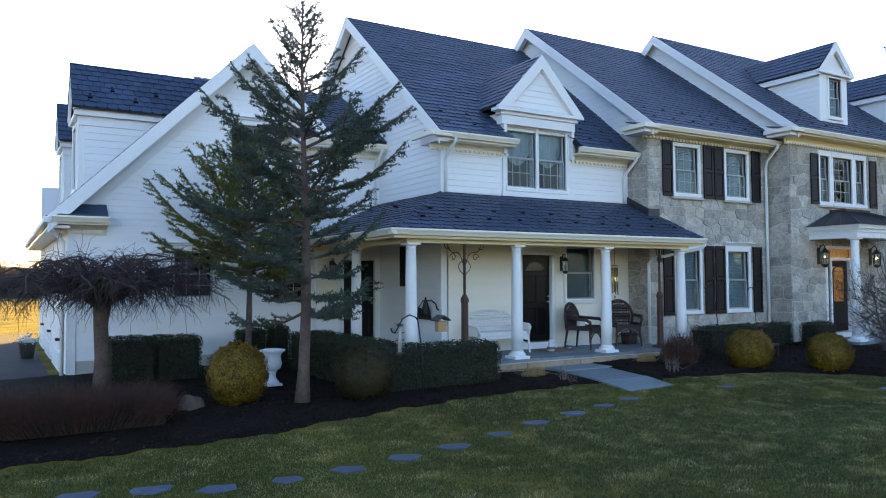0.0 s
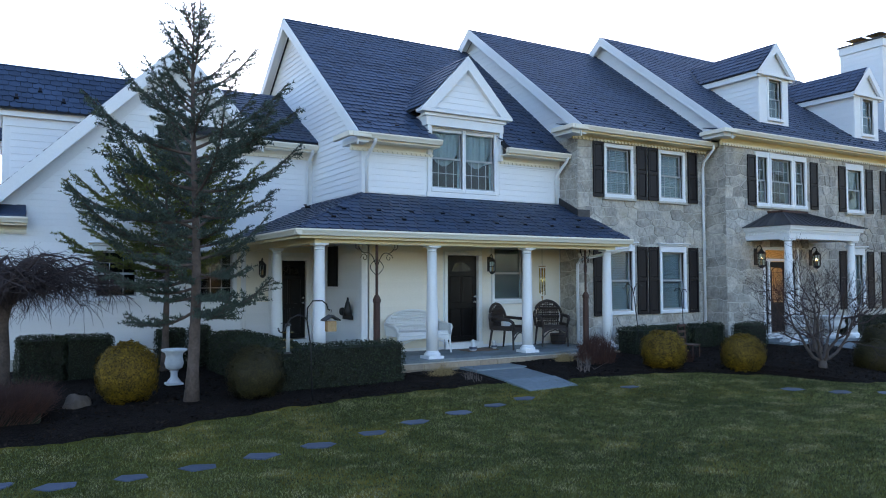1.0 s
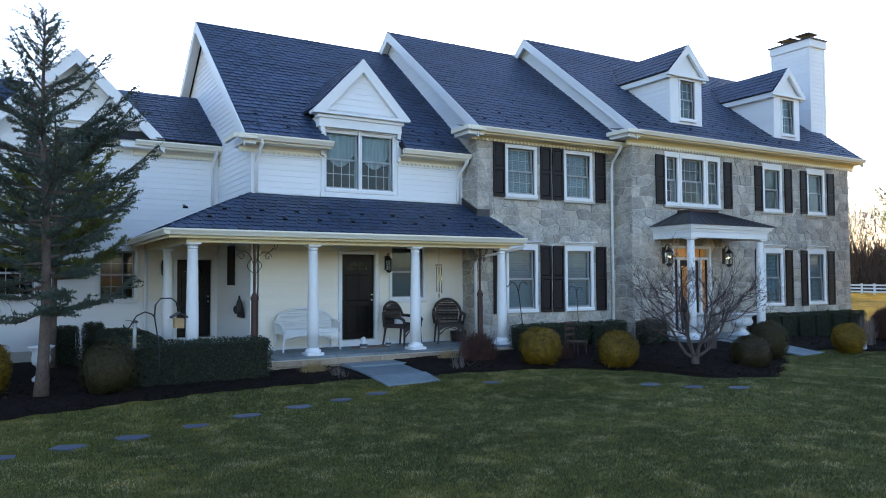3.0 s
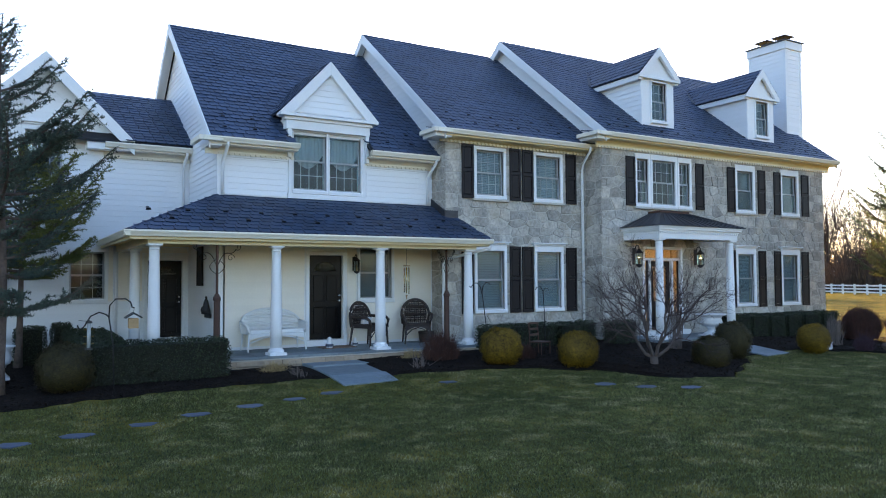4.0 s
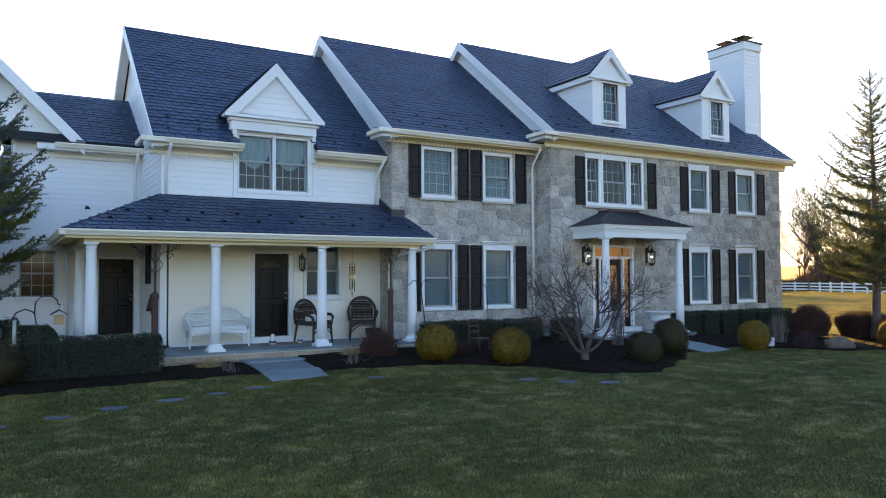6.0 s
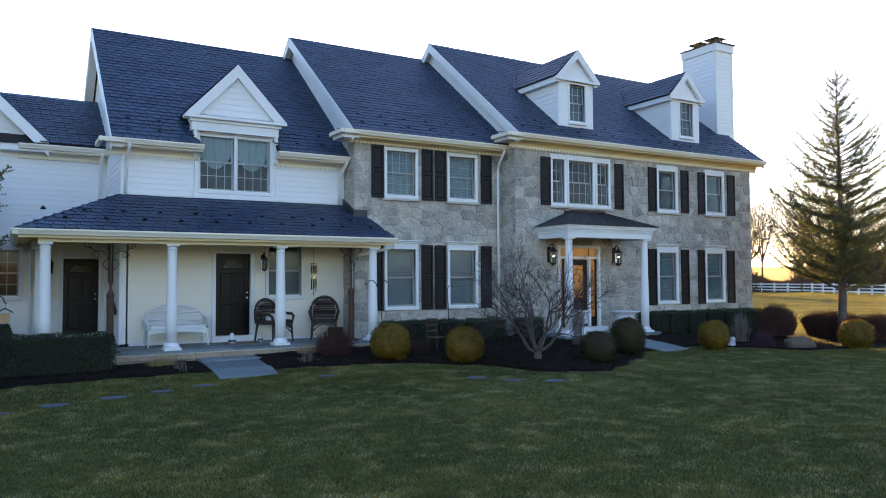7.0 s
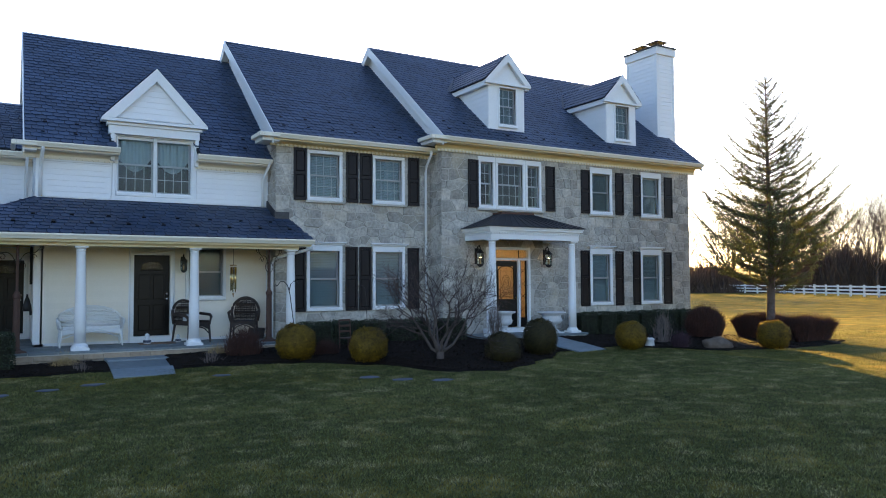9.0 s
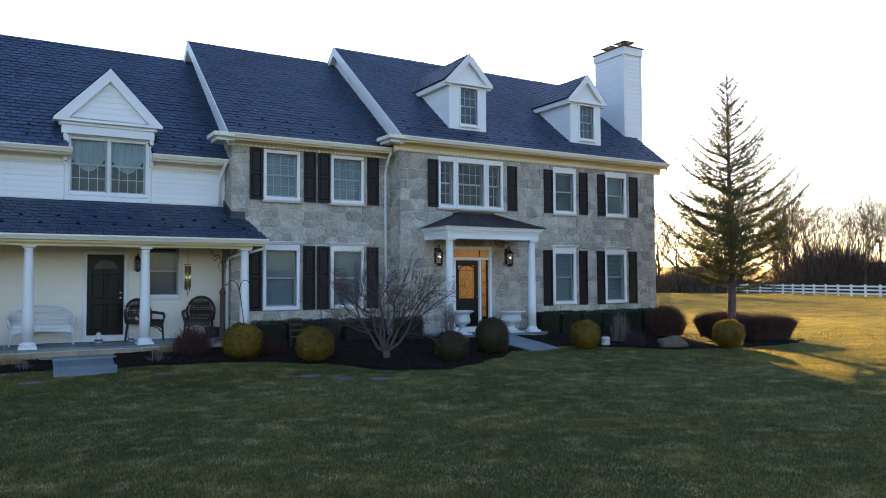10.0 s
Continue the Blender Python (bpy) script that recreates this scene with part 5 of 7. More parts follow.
for z in (1.6, 2.0, 2.4, 2.8):
    lead.tube([(22.06, D_Y + 0.085, z - 0.12), (22.33, D_Y + 0.085, z + 0.12)], 0.006, 4).tube([(22.06, D_Y + 0.085, z + 0.12), (22.33, D_Y + 0.085, z - 0.12)], 0.006, 4)
lead.box(22.02, D_Y + 0.08, 3.215, 22.05, D_Y + 0.088, 3.465)
part("leading", lead, BLACK, ed)
part("knob", Solid().ball((21.90, D_Y + 0.05, 1.95), 0.035), BRASS, ed, "brass knob", smooth=True)

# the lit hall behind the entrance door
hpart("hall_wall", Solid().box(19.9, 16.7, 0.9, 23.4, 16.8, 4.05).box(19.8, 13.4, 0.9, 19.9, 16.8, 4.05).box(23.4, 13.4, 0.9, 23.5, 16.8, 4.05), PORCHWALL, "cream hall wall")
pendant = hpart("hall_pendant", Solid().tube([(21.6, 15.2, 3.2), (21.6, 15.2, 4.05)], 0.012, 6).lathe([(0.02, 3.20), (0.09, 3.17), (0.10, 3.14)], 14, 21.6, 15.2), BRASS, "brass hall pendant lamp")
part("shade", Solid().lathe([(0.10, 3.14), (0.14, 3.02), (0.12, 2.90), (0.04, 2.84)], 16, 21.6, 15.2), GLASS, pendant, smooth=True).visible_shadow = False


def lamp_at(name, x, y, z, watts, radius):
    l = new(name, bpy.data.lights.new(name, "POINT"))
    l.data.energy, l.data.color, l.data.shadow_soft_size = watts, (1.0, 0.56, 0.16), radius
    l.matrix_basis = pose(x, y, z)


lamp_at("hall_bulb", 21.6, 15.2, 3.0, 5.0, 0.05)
for x in (20.35, 23.0):
    lamp_at("lantern_bulb", x, D_Y - 0.235, 3.20, 0.18, 0.02)

# boards under the porch roof get a cream tint that stands in for warm light
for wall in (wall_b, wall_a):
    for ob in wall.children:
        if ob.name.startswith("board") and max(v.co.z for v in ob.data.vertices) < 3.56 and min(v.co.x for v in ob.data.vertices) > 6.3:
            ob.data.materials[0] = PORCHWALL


# ---- things on and round the porch ----
def wicker_chair(mat, label, group="", wide=0.0):
    """Arched wicker armchair or settee: woven back and seat on bent cane."""
    c = thing("wicker_settee" if wide else "wicker_chair", label, "settee" if wide else "chair", group)
    w = 0.27 + wide
    seat = Solid()
    for k in range(9):
        y = -0.25 + k * 0.058
        seat.tube([(-w, y, 0.42), (w, y, 0.42)], 0.026, 6)
    part("seat", seat, mat, c)
    n = 18
    arch = [(-w - 0.03 + 0.0, 0.27, 0.42)] + [(-(w + 0.06) * math.cos(math.pi * i / n), 0.27 + 0.06 * math.sin(math.pi * i / n), 0.62 + 0.34 * math.sin(math.pi * i / n)) for i in range(n + 1)] + [(w + 0.03, 0.27, 0.42)]
    part("back_frame", Solid().tube(arch, 0.032, 8), mat, c, smooth=True)
    weave = Solid()
    m = 11 + int(wide * 16)
    for k in range(1, m):
        u = -1 + 2 * k / m
        top = 0.62 + 0.33 * math.sqrt(max(0, 1 - u * u))
        weave.tube([(u * w, 0.265, 0.43), (u * (w + 0.04), 0.30, top)], 0.008, 4)
    for z in (0.50, 0.56, 0.62, 0.68, 0.74, 0.80, 0.86, 0.91):
        h = w * (1 if z < 0.62 else math.sqrt(max(0.02, 1 - ((z - 0.62) / 0.34) ** 2)))
        weave.tube([(-h, 0.275, z), (h, 0.275, z)], 0.013 if z not in (0.62, 0.80) else 0.034, 4)
    panel = [(-w, 0.285, 0.44)] + [(-w * math.cos(math.pi * i / 12) * 1.08, 0.295, 0.60 + 0.33 * math.sin(math.pi * i / 12)) for i in range(13)] + [(w, 0.285, 0.44)]
    if wide:
        weave.prism(panel, (0, 0.012, 0))
    else:
        for j in range(26):
            u = -0.96 + 1.92 * j / 25
            top = 0.60 + 0.30 * math.sqrt(max(0, 1 - u * u))
            weave.tube([(u * w, 0.285, 0.45), (u * w * 1.06, 0.295, top)], 0.0065, 3)
    part("backrest", weave, mat, c)
    if wide:
        part("seat_cushion", Solid().box(-w + 0.02, -0.26, 0.43, w - 0.02, 0.25, 0.50), mat, c, bevel=0.02)
        for sx in (-1, 1):
            part("arm_panel", Solid().box(sx * (w + 0.04) - 0.012, -0.24, 0.40, sx * (w + 0.04) + 0.012, 0.26, 0.63), mat, c)
    for sx in (-1, 1):
        part("arm", Solid().tube([(sx * (w + 0.05), 0.27, 0.66), (sx * (w + 0.07), 0.05, 0.645), (sx * (w + 0.07), -0.20, 0.63), (sx * (w + 0.05), -0.28, 0.58), (sx * w, -0.28, 0.42)], 0.034, 8), mat, c, smooth=True)
        part("side_weave", Solid().box(sx * w - 0.008, -0.25, 0.43, sx * w + 0.008, 0.26, 0.50), mat, c)
        part("leg", Solid().tube([(sx * w, -0.26, 0.42), (sx * (w + 0.03), -0.28, 0.0)], [0.028, 0.020], 8), mat, c)
        part("leg", Solid().tube([(sx * w, 0.26, 0.42), (sx * (w + 0.03), 0.32, 0.0)], [0.028, 0.020], 8), mat, c)
        part("brace", Solid().tube([(sx * w, -0.27, 0.20), (sx * w * 0.5, -0.27, 0.32), (0, -0.27, 0.36)], 0.014, 6), mat, c)
    apron = [(-w, -0.27, 0.40), (w, -0.27, 0.40)] + [(w * math.cos(math.pi * i / 10), -0.27, 0.37 - 0.09 * abs(math.cos(math.pi * i / 10)) ** 2) for i in range(11)]
    part("apron", Solid().prism(apron, (0, 0.012, 0)), mat, c)
    return c


ch1 = put(wicker_chair(WICKER, "dark brown wicker armchair with an arched back on the porch", "porch chairs"), 12.05, 13.65, PORCH_Z, 24)
ch1.scale = (1.12, 1.12, 1.12)
copy_thing(ch1, pose(13.42, 13.72, PORCH_Z, 0, 0, -22) @ Matrix.Diagonal((0.98, 0.98, 1.04, 1)))
put(wicker_chair(WICKERW, "white wicker settee against the siding", "", 0.39), 9.70, 13.9, PORCH_Z, 0)
part("cushion", Solid().box(-0.20, 0.0, 0.46, 0.08, 0.09, 0.64), URN, ch1, "pale cushion", bevel=0.03)


def lantern(label, s=1.0):
    """Wall lantern: back plate, scrolled arm, glazed cage with a roof."""
    l = thing("wall_lantern", label, "lamp", "wall lanterns")
    part("back_plate", Solid().box(-0.055 * s, -0.02, -0.20 * s, 0.055 * s, 0, 0.16 * s), IRON, l, bevel=0.008)
    part("arm", Solid().tube([(0, 0, 0.08 * s), (0, -0.06 * s, 0.20 * s), (0, -0.12 * s, 0.22 * s), (0, -0.15 * s, 0.18 * s), (0, -0.15 * s, 0.13 * s)], 0.012 * s, 6), IRON, l)
    r = Solid()
    r.lathe([(0.10 * s, 0.04 * s), (0.085 * s, 0.07 * s), (0.04 * s, 0.11 * s), (0.02 * s, 0.14 * s)], 10, 0, -0.15 * s)
    part("roof", r, IRON, l)
    part("cage", Solid().lathe([(0.02 * s, -0.27 * s), (0.05 * s, -0.25 * s), (0.078 * s, -0.22 * s), (0.078 * s, -0.20 * s)], 10, 0, -0.15 * s), IRON, l)
    for k in range(8):
        a = 2 * math.pi * k / 8
        part("bar", Solid().tube([(0.078 * s * math.cos(a), -0.15 * s + 0.078 * s * math.sin(a), -0.2 * s), (0.085 * s * math.cos(a), -0.15 * s + 0.085 * s * math.sin(a), 0.045 * s)], 0.006 * s, 4), IRON, l)
    part("hoop", Solid().tube([(0.083 * s * math.cos(2 * math.pi * k / 12), -0.15 * s + 0.083 * s * math.sin(2 * math.pi * k / 12), -0.08 * s) for k in range(13)], 0.006 * s, 4), IRON, l)
    part("glass", Solid().lathe([(0.07 * s, -0.2 * s), (0.076 * s, 0.04 * s)], 12, 0, -0.15 * s), GLASS, l).visible_shadow = False
    part("candle", Solid().lathe([(0.018 * s, -0.2 * s), (0.018 * s, -0.08 * s), (0.004 * s, -0.05 * s)], 8, 0, -0.15 * s), WOOD, l)
    return l


lan = put(lantern("black iron wall lantern beside the front door"), 11.94, B_Y - 0.03, 3.02)
copy_thing(lan, pose(7.12, A_Y - 0.03, 2.95))
plan = put(lantern("large black iron lantern on the entrance stone wall", 1.35), 20.35, D_Y - 0.03, 3.28)
copy_thing(plan, pose(23.0, D_Y - 0.03, 3.28))


def scroll_post(label):
    """Ornamental iron post with scrolled arms and a finial."""
    p = thing("scroll_post", label, "post", "iron posts")
    part("pole", Solid().tube([(0, 0, 0.05), (0, 0, 2.45)], 0.028, 8), RUST, p)
    part("sleeve", Solid().lathe([(0.075, 0.05), (0.07, 1.20), (0.085, 1.22), (0.085, 1.27), (0.04, 1.36)], 8), RUST, p)
    part("foot", Solid().lathe([(0.22, 0.0), (0.20, 0.03), (0.10, 0.06), (0.08, 0.10)], 12), RUST, p)
    part("finial", Solid().lathe([(0.03, 2.45), (0.05, 2.48), (0.03, 2.52), (0.045, 2.56), (0.005, 2.66)], 10), RUST, p)
    for sx in (-1, 1):
        pts = [(sx * (0.03 + 0.42 * t + 0.0), 0, 1.98 + 0.38 * t ** 0.7 + 0.06 * math.sin(6 * t)) for t in [i / 10 for i in range(11)]]
        curl = [(sx * (0.45 + 0.07 * math.cos(a)), 0, 2.36 + 0.07 * math.sin(a)) for a in [math.pi * 0.5 - i * 0.5 for i in range(9)]]
        part("scroll", Solid().tube(pts + curl, 0.009, 5), IRON, p)
        part("scroll", Solid().tube([(sx * (0.03 + 0.13 * math.sin(t * 3.1)), 0, 1.78 + 0.3 * t) for t in [i / 10 for i in range(11)]], 0.008, 5), IRON, p)
        part("scroll", Solid().tube([(sx * (0.30 + 0.09 * math.cos(a) * (1 - a / 9)), 0, 2.12 + 0.09 * math.sin(a) * (1 - a / 9)) for a in [i * 0.6 for i in range(13)]], 0.008, 5), IRON, p)
    return p


sp = put(scroll_post("rusty ornamental iron post with scrolled arms on the porch"), 8.10, 12.78, PORCH_Z, 8)
copy_thing(sp, pose(13.85, 12.92, PORCH_Z, 0, 0, 35))

# wall-mounted iron bell near the corner
bell = put(thing("iron_bell", "black cast-iron bell on a wall bracket", "bell"), 8.47, 15.0, 1.80, -90)
part("bracket", Solid().box(-0.28, -0.06, -0.10, 0.22, -0.01, 0.0).tube([(-0.22, -0.035, 0.0), (-0.22, -0.035, 0.16)], 0.02), IRON, bell)
part("bell_body", Solid().lathe([(0.11, 0.0), (0.10, 0.10), (0.07, 0.22), (0.05, 0.30), (0.03, 0.34), (0.02, 0.42)], 14, 0.16, -0.12), IRON, bell, smooth=True)
part("clapper_arm", Solid().ball((-0.25, -0.08, 0.08), 0.075, 10, 6, (1, 1, 1.3)), IRON, bell)

# wind chime under the porch ceiling
chime = put(thing("wind_chime", "brass tube wind chime hung under the porch", "wind chime"), 13.12, 13.7, 3.50)
part("cord", Solid().tube([(0, 0, 0), (0, 0, -0.55)], 0.005, 4).tube([(0, 0, -0.6), (0, 0, -1.32)], 0.004, 4), IRON, chime)
part("disc", Solid().lathe([(0.09, -0.57), (0.09, -0.545)], 16), WOOD, chime)
for k in range(6):
    a = 2 * math.pi * k / 6
    part("chime_tube", Solid().tube([(0.07 * math.cos(a), 0.07 * math.sin(a), -0.60), (0.07 * math.cos(a), 0.07 * math.sin(a), -1.18 - 0.02 * k)], 0.014, 8), BRASS, chime, smooth=True)
part("wind_sail", Solid().prism([(-0.03, 0, -1.30), (0.03, 0, -1.30), (0, 0, -1.42)], (0, 0.01, 0)), WOOD, chime)

mat = put(thing("door_mat", "brown coir mat before the front door", "mat"), 11.2, 13.72, PORCH_Z + 0.004)
part("mat_pile", Solid().box(-0.42, -0.26, 0, 0.42, 0.26, 0.018), MATCLOTH, mat, bevel=0.006)
for k, (x, y) in enumerate(((10.95, 13.55), (11.75, 13.85))):
    o = thing("porch_ornament", "small blue and white ceramic ornament on the porch", "ornament", "porch ornaments")
    part("body", Solid().lathe([(0.05, 0), (0.085, 0.03), (0.09, 0.10), (0.05, 0.15), (0.065, 0.19), (0.05, 0.25), (0.01, 0.28)], 12), URN, o, smooth=True)
    part("blue_band", Solid().lathe([(0.093, 0.05), (0.096, 0.08), (0.093, 0.11)], 12), STEPSTONE, o)
    put(o, x, y, PORCH_Z)
    if k:
        o.scale = (0.75, 0.75, 0.75)
tub = put(thing("half_barrel", "dark wooden half barrel beside the chairs", "barrel"), 13.85, 13.98, PORCH_Z)
part("staves", Solid().lathe([(0.17, 0), (0.20, 0.15), (0.21, 0.28), (0.185, 0.28), (0.17, 0.10)], 16), WICKER, tub)
for z in (0.06, 0.22):
    part("hoop", Solid().lathe([(0.19 + z * 0.1, z), (0.194 + z * 0.1, z + 0.03)], 16), IRON, tub)

# shepherd hooks with feeders, beside the clipped hedge
hook = put(thing("shepherd_hook", "black double garden hook among the shrubs", "garden hook", "garden hooks"), 5.85, 10.5, 0.62)
part("stake", Solid().tube([(0.0, 0, -0.2), (-0.03, 0, 0.9), (-0.10, 0, 1.35), (-0.14, 0, 1.40), (-0.25, 0, 1.44), (-0.38, 0, 1.38), (-0.47, 0, 1.22), (-0.52, 0, 1.16), (-0.56, 0, 1.18), (-0.58, 0, 1.24)], 0.012, 6), IRON, hook, smooth=True)
part("arm", Solid().tube([(-0.10, 0, 1.35), (-0.09, 0.0, 1.55), (0.0, 0.0, 1.66), (0.16, 0, 1.66), (0.24, 0, 1.60), (0.26, 0, 1.52), (0.30, 0, 1.50)], 0.012, 6), IRON, hook, smooth=True)
fd = put(thing("bird_feeder", "small wooden house-shaped bird feeder with dark roof", "bird feeder"), 6.12, 10.4, 1.78)
part("box", Solid().box(-0.10, -0.08, 0, 0.10, 0.08, 0.20), WOOD, fd, bevel=0.005)
part("roof", Solid().prism([(-0.17, -0.14, 0.20), (0.0, -0.14, 0.29), (0.17, -0.14, 0.20), (0.17, -0.14, 0.225), (0, -0.14, 0.32), (-0.17, -0.14, 0.225)], (0, 0.28, 0)), CLAY, fd)
part("cord", Solid().tube([(0, 0, 0.3), (0.02, 0, 0.42)], 0.004, 4), IRON, fd)
fd.scale = (0.78, 0.78, 0.85)
tf = put(thing("tube_feeder", "clear tube bird feeder with seed and pale ports", "bird feeder"), 5.45, 10.55, 1.46)
part("tube_body", Solid().lathe([(0.03, 0.0), (0.03, 0.42)], 12), SASH, tf, smooth=True)
part("cap", Solid().lathe([(0.055, 0.42), (0.05, 0.45), (0.01, 0.47)], 12), CLAY, tf)
part("tray", Solid().lathe([(0.06, -0.02), (0.06, 0.01)], 12), CLAY, tf)
for k in range(3):
    part("perch", Solid().tube([(-0.08, 0, 0.08 + 0.12 * k), (0.08, 0, 0.08 + 0.12 * k)], 0.01, 5), BRASS, tf)
part("rod", Solid().tube([(0, 0, 0.0), (0, 0, 0.42)], 0.008, 5).tube([(0, 0, 0.45), (-0.17, -0.15, 0.48)], 0.004, 4), IRON, tf)
hook2 = put(thing("shepherd_hook", "black double garden hook before the stone wing", "garden hook", "garden hooks"), 14.05, 11.3, 0.65)
part("stake", Solid().tube([(0.03, 0, -0.1), (-0.10, 0, 0.9), (-0.19, 0, 1.55), (-0.25, 0, 1.76), (-0.34, 0, 1.85), (-0.43, 0, 1.85), (-0.48, 0, 1.78), (-0.51, 0, 1.74), (-0.55, 0, 1.78)], 0.011, 6), IRON, hook2, smooth=True)
part("arm", Solid().tube([(-0.21, 0, 1.62), (-0.17, 0, 1.78), (-0.10, 0, 1.86), (-0.01, 0, 1.85), (0.03, 0, 1.80), (0.06, 0, 1.82)], 0.011, 6), IRON, hook2, smooth=True)
hook3 = put(thing("shepherd_hook", "slim dark garden hook with a dry twig before the stone wing", "garden hook", "garden hooks"), 16.28, 12.0, 0.65)
part("stake", Solid().tube([(0, 0, -0.1), (-0.05, 0, 1.2), (-0.08, 0, 1.62), (-0.16, 0, 1.74), (-0.27, 0, 1.73), (-0.33, 0, 1.66)], 0.010, 6), IRON, hook3, smooth=True)
part("arm", Solid().tube([(-0.09, 0, 1.58), (-0.02, 0, 1.70), (0.07, 0, 1.70), (0.10, 0, 1.64)], 0.009, 6), IRON, hook3, smooth=True)


def urn(label, s=1.0):
    u = thing("garden_urn", label, "urn", "urns")
    part("plinth", Solid().box(-0.17 * s, -0.17 * s, 0, 0.17 * s, 0.17 * s, 0.05 * s), URN, u, bevel=0.008)
    part("stem", Solid().lathe([(0.15 * s, 0.05 * s), (0.14 * s, 0.08 * s), (0.075 * s, 0.16 * s), (0.07 * s, 0.26 * s), (0.10 * s, 0.29 * s), (0.08 * s, 0.31 * s)], 20), URN, u, smooth=True)
    part("bowl", Solid().lathe([(0.09 * s, 0.31 * s), (0.17 * s, 0.36 * s), (0.20 * s, 0.46 * s), (0.17 * s, 0.60 * s), (0.19 * s, 0.68 * s), (0.27 * s, 0.73 * s), (0.27 * s, 0.76 * s), (0.22 * s, 0.77 * s), (0.16 * s, 0.66 * s), (0.02 * s, 0.62 * s)], 22), URN, u, smooth=True)
    return u


put(urn("white cast-stone urn on the mulch bed", 0.84), 4.20, 13.1, 0.74)
pu = put(urn("wide pale cast-stone urn on the entrance stoop", 1.0), 20.62, 11.85, 0.88)
pu.scale = (1.28, 1.28, 0.92)
copy_thing(pu, pose(22.42, 11.85, 0.88) @ Matrix.Diagonal((1.28, 1.28, 0.92, 1)))

# rusty garden chair, pale garden lantern, boulders
gc = put(thing("garden_chair", "small rusty red metal garden chair in the shrubs", "chair"), 15.3, 11.0, 0.66, 15)
for sx in (-0.17, 0.17):
    part("leg", Solid().tube([(sx, -0.17, 0), (sx, -0.17, 0.42)], 0.015), RUST, gc)
    part("leg", Solid().tube([(sx, 0.17, 0), (sx, 0.17, 0.42), (sx, 0.20, 0.88)], 0.015), RUST, gc)
part("seat", Solid().box(-0.19, -0.19, 0.41, 0.19, 0.19, 0.44), RUST, gc, bevel=0.005)
for z in (0.56, 0.70, 0.84):
    part("slat", Solid().box(-0.17, 0.17, z, 0.17, 0.20, z + 0.05), RUST, gc)
gl = put(thing("garden_lantern", "white garden lantern with a dark knob on the mulch", "lantern"), 23.65, 9.0, 0.62)
gl.scale = (0.75, 0.75, 0.75)
part("body", Solid().lathe([(0.18, 0), (0.17, 0.05), (0.15, 0.22), (0.19, 0.25), (0.12, 0.32)], 14), URN, gl, smooth=True)
part("knob", Solid().lathe([(0.05, 0.32), (0.02, 0.36), (0.05, 0.40), (0.01, 0.44)], 10), IRON, gl)


def boulder(x, y, z, sx, sy, sz, seed, rz, label):
    s = Solid()
    s.ball((0, 0, 0), 1.0, 18, 12)
    s.v = [tuple(Vector(v) * (1 + 0.28 * noise.noise(Vector(v) * 1.3 + Vector((seed, 0, 0))) + 0.08 * noise.noise(Vector(v) * 4 + Vector((seed, 5, 0))))) for v in s.v]
    s.v = [(a * sx, b * sy, max(c, -0.5) * sz) for a, b, c in s.v]
    tagged(put(part("boulder", s, ROCK, None, label, smooth=True), x, y, z, rz), "", "rock", "boulders")


boulder(25.2, 7.95, 0.66, 0.42, 0.26, 0.22, 3, -25, "long brown boulder lying on the mulch")
boulder(2.52, 11.9, 0.68, 0.20, 0.18, 0.19, 9, 20, "brown boulder at the bed's edge")

# ---- paths ----
step = tagged(part("entry_step", Solid().box(9.85, 11.75, 0.52, 11.15, 12.40, 0.775), BLUESTONE, None, "thick bluestone step before the porch", bevel=0.012), "", "step")
path = thing("bluestone_path", "bluestone slab path from the porch step to the lawn", "path", kind="structure")
for k in range(2):
    za, zb = ground_z(10.4, 9.72 + k * 1.0) - 0.050, ground_z(10.4, 10.71 + k * 1.0) - 0.050
    part("slab", Solid().prism([(9.76 + 0.04 * k, 9.86 + k * 0.86, za), (10.94 + 0.05 * k, 9.88 + k * 0.84, za), (11.04 + 0.02 * k, 10.71 + k * 1.0, zb), (9.80 + 0.04 * k, 10.71 + k * 1.0, zb)], (0, 0, 0.085)), BLUESTONE, path, bevel=0.008)
path2 = thing("entrance_path", "pale bluestone path from the entrance stoop", "path", kind="structure")
for k in range(2):
    ya, yb = 8.95 + k * 1.23, 10.17 + k * 1.23
    za, zb = ground_z(21.5, ya) - 0.05, ground_z(21.5, yb) - 0.05
    part("slab", Solid().prism([(20.98 - 0.05 * k, ya, za), (22.02 + 0.1 * k, ya + 0.08, za), (22.12 + 0.13 * k, yb, zb), (20.93, yb, zb)], (0, 0, 0.085)), BLUESTONE, path2, bevel=0.008)
rng = random.Random(11)
STEPS = ((0.7, 8.75), (1.4, 8.6), (2.04, 8.28), (2.8, 8.2), (3.57, 8.21), (4.34, 8.31), (5.14, 8.39), (6.01, 8.6), (6.84, 8.87), (7.74, 9.1), (8.57, 9.28), (9.35, 9.5), (11.75, 9.4), (14.35, 7.75), (14.75, 7.05), (15.35, 6.5))
for x, y in STEPS:
    n = rng.choice((5, 6, 7))
    a0 = rng.random() * 6
    poly = [(0.24 * rng.uniform(0.8, 1.15) * math.cos(a0 + 2 * math.pi * i / n), 0.19 * rng.uniform(0.8, 1.15) * math.sin(a0 + 2 * math.pi * i / n), -0.03) for i in range(n)]
    st = part("stepping_stone", Solid().prism(poly, (0, 0, 0.038)), STEPSTONE, None, "blue-grey slate stepping stone set in the lawn", bevel=0.008)
    put(tagged(st, "", "stepping stone", "stepping stones"), x, y, ground_z(x, y), 0)
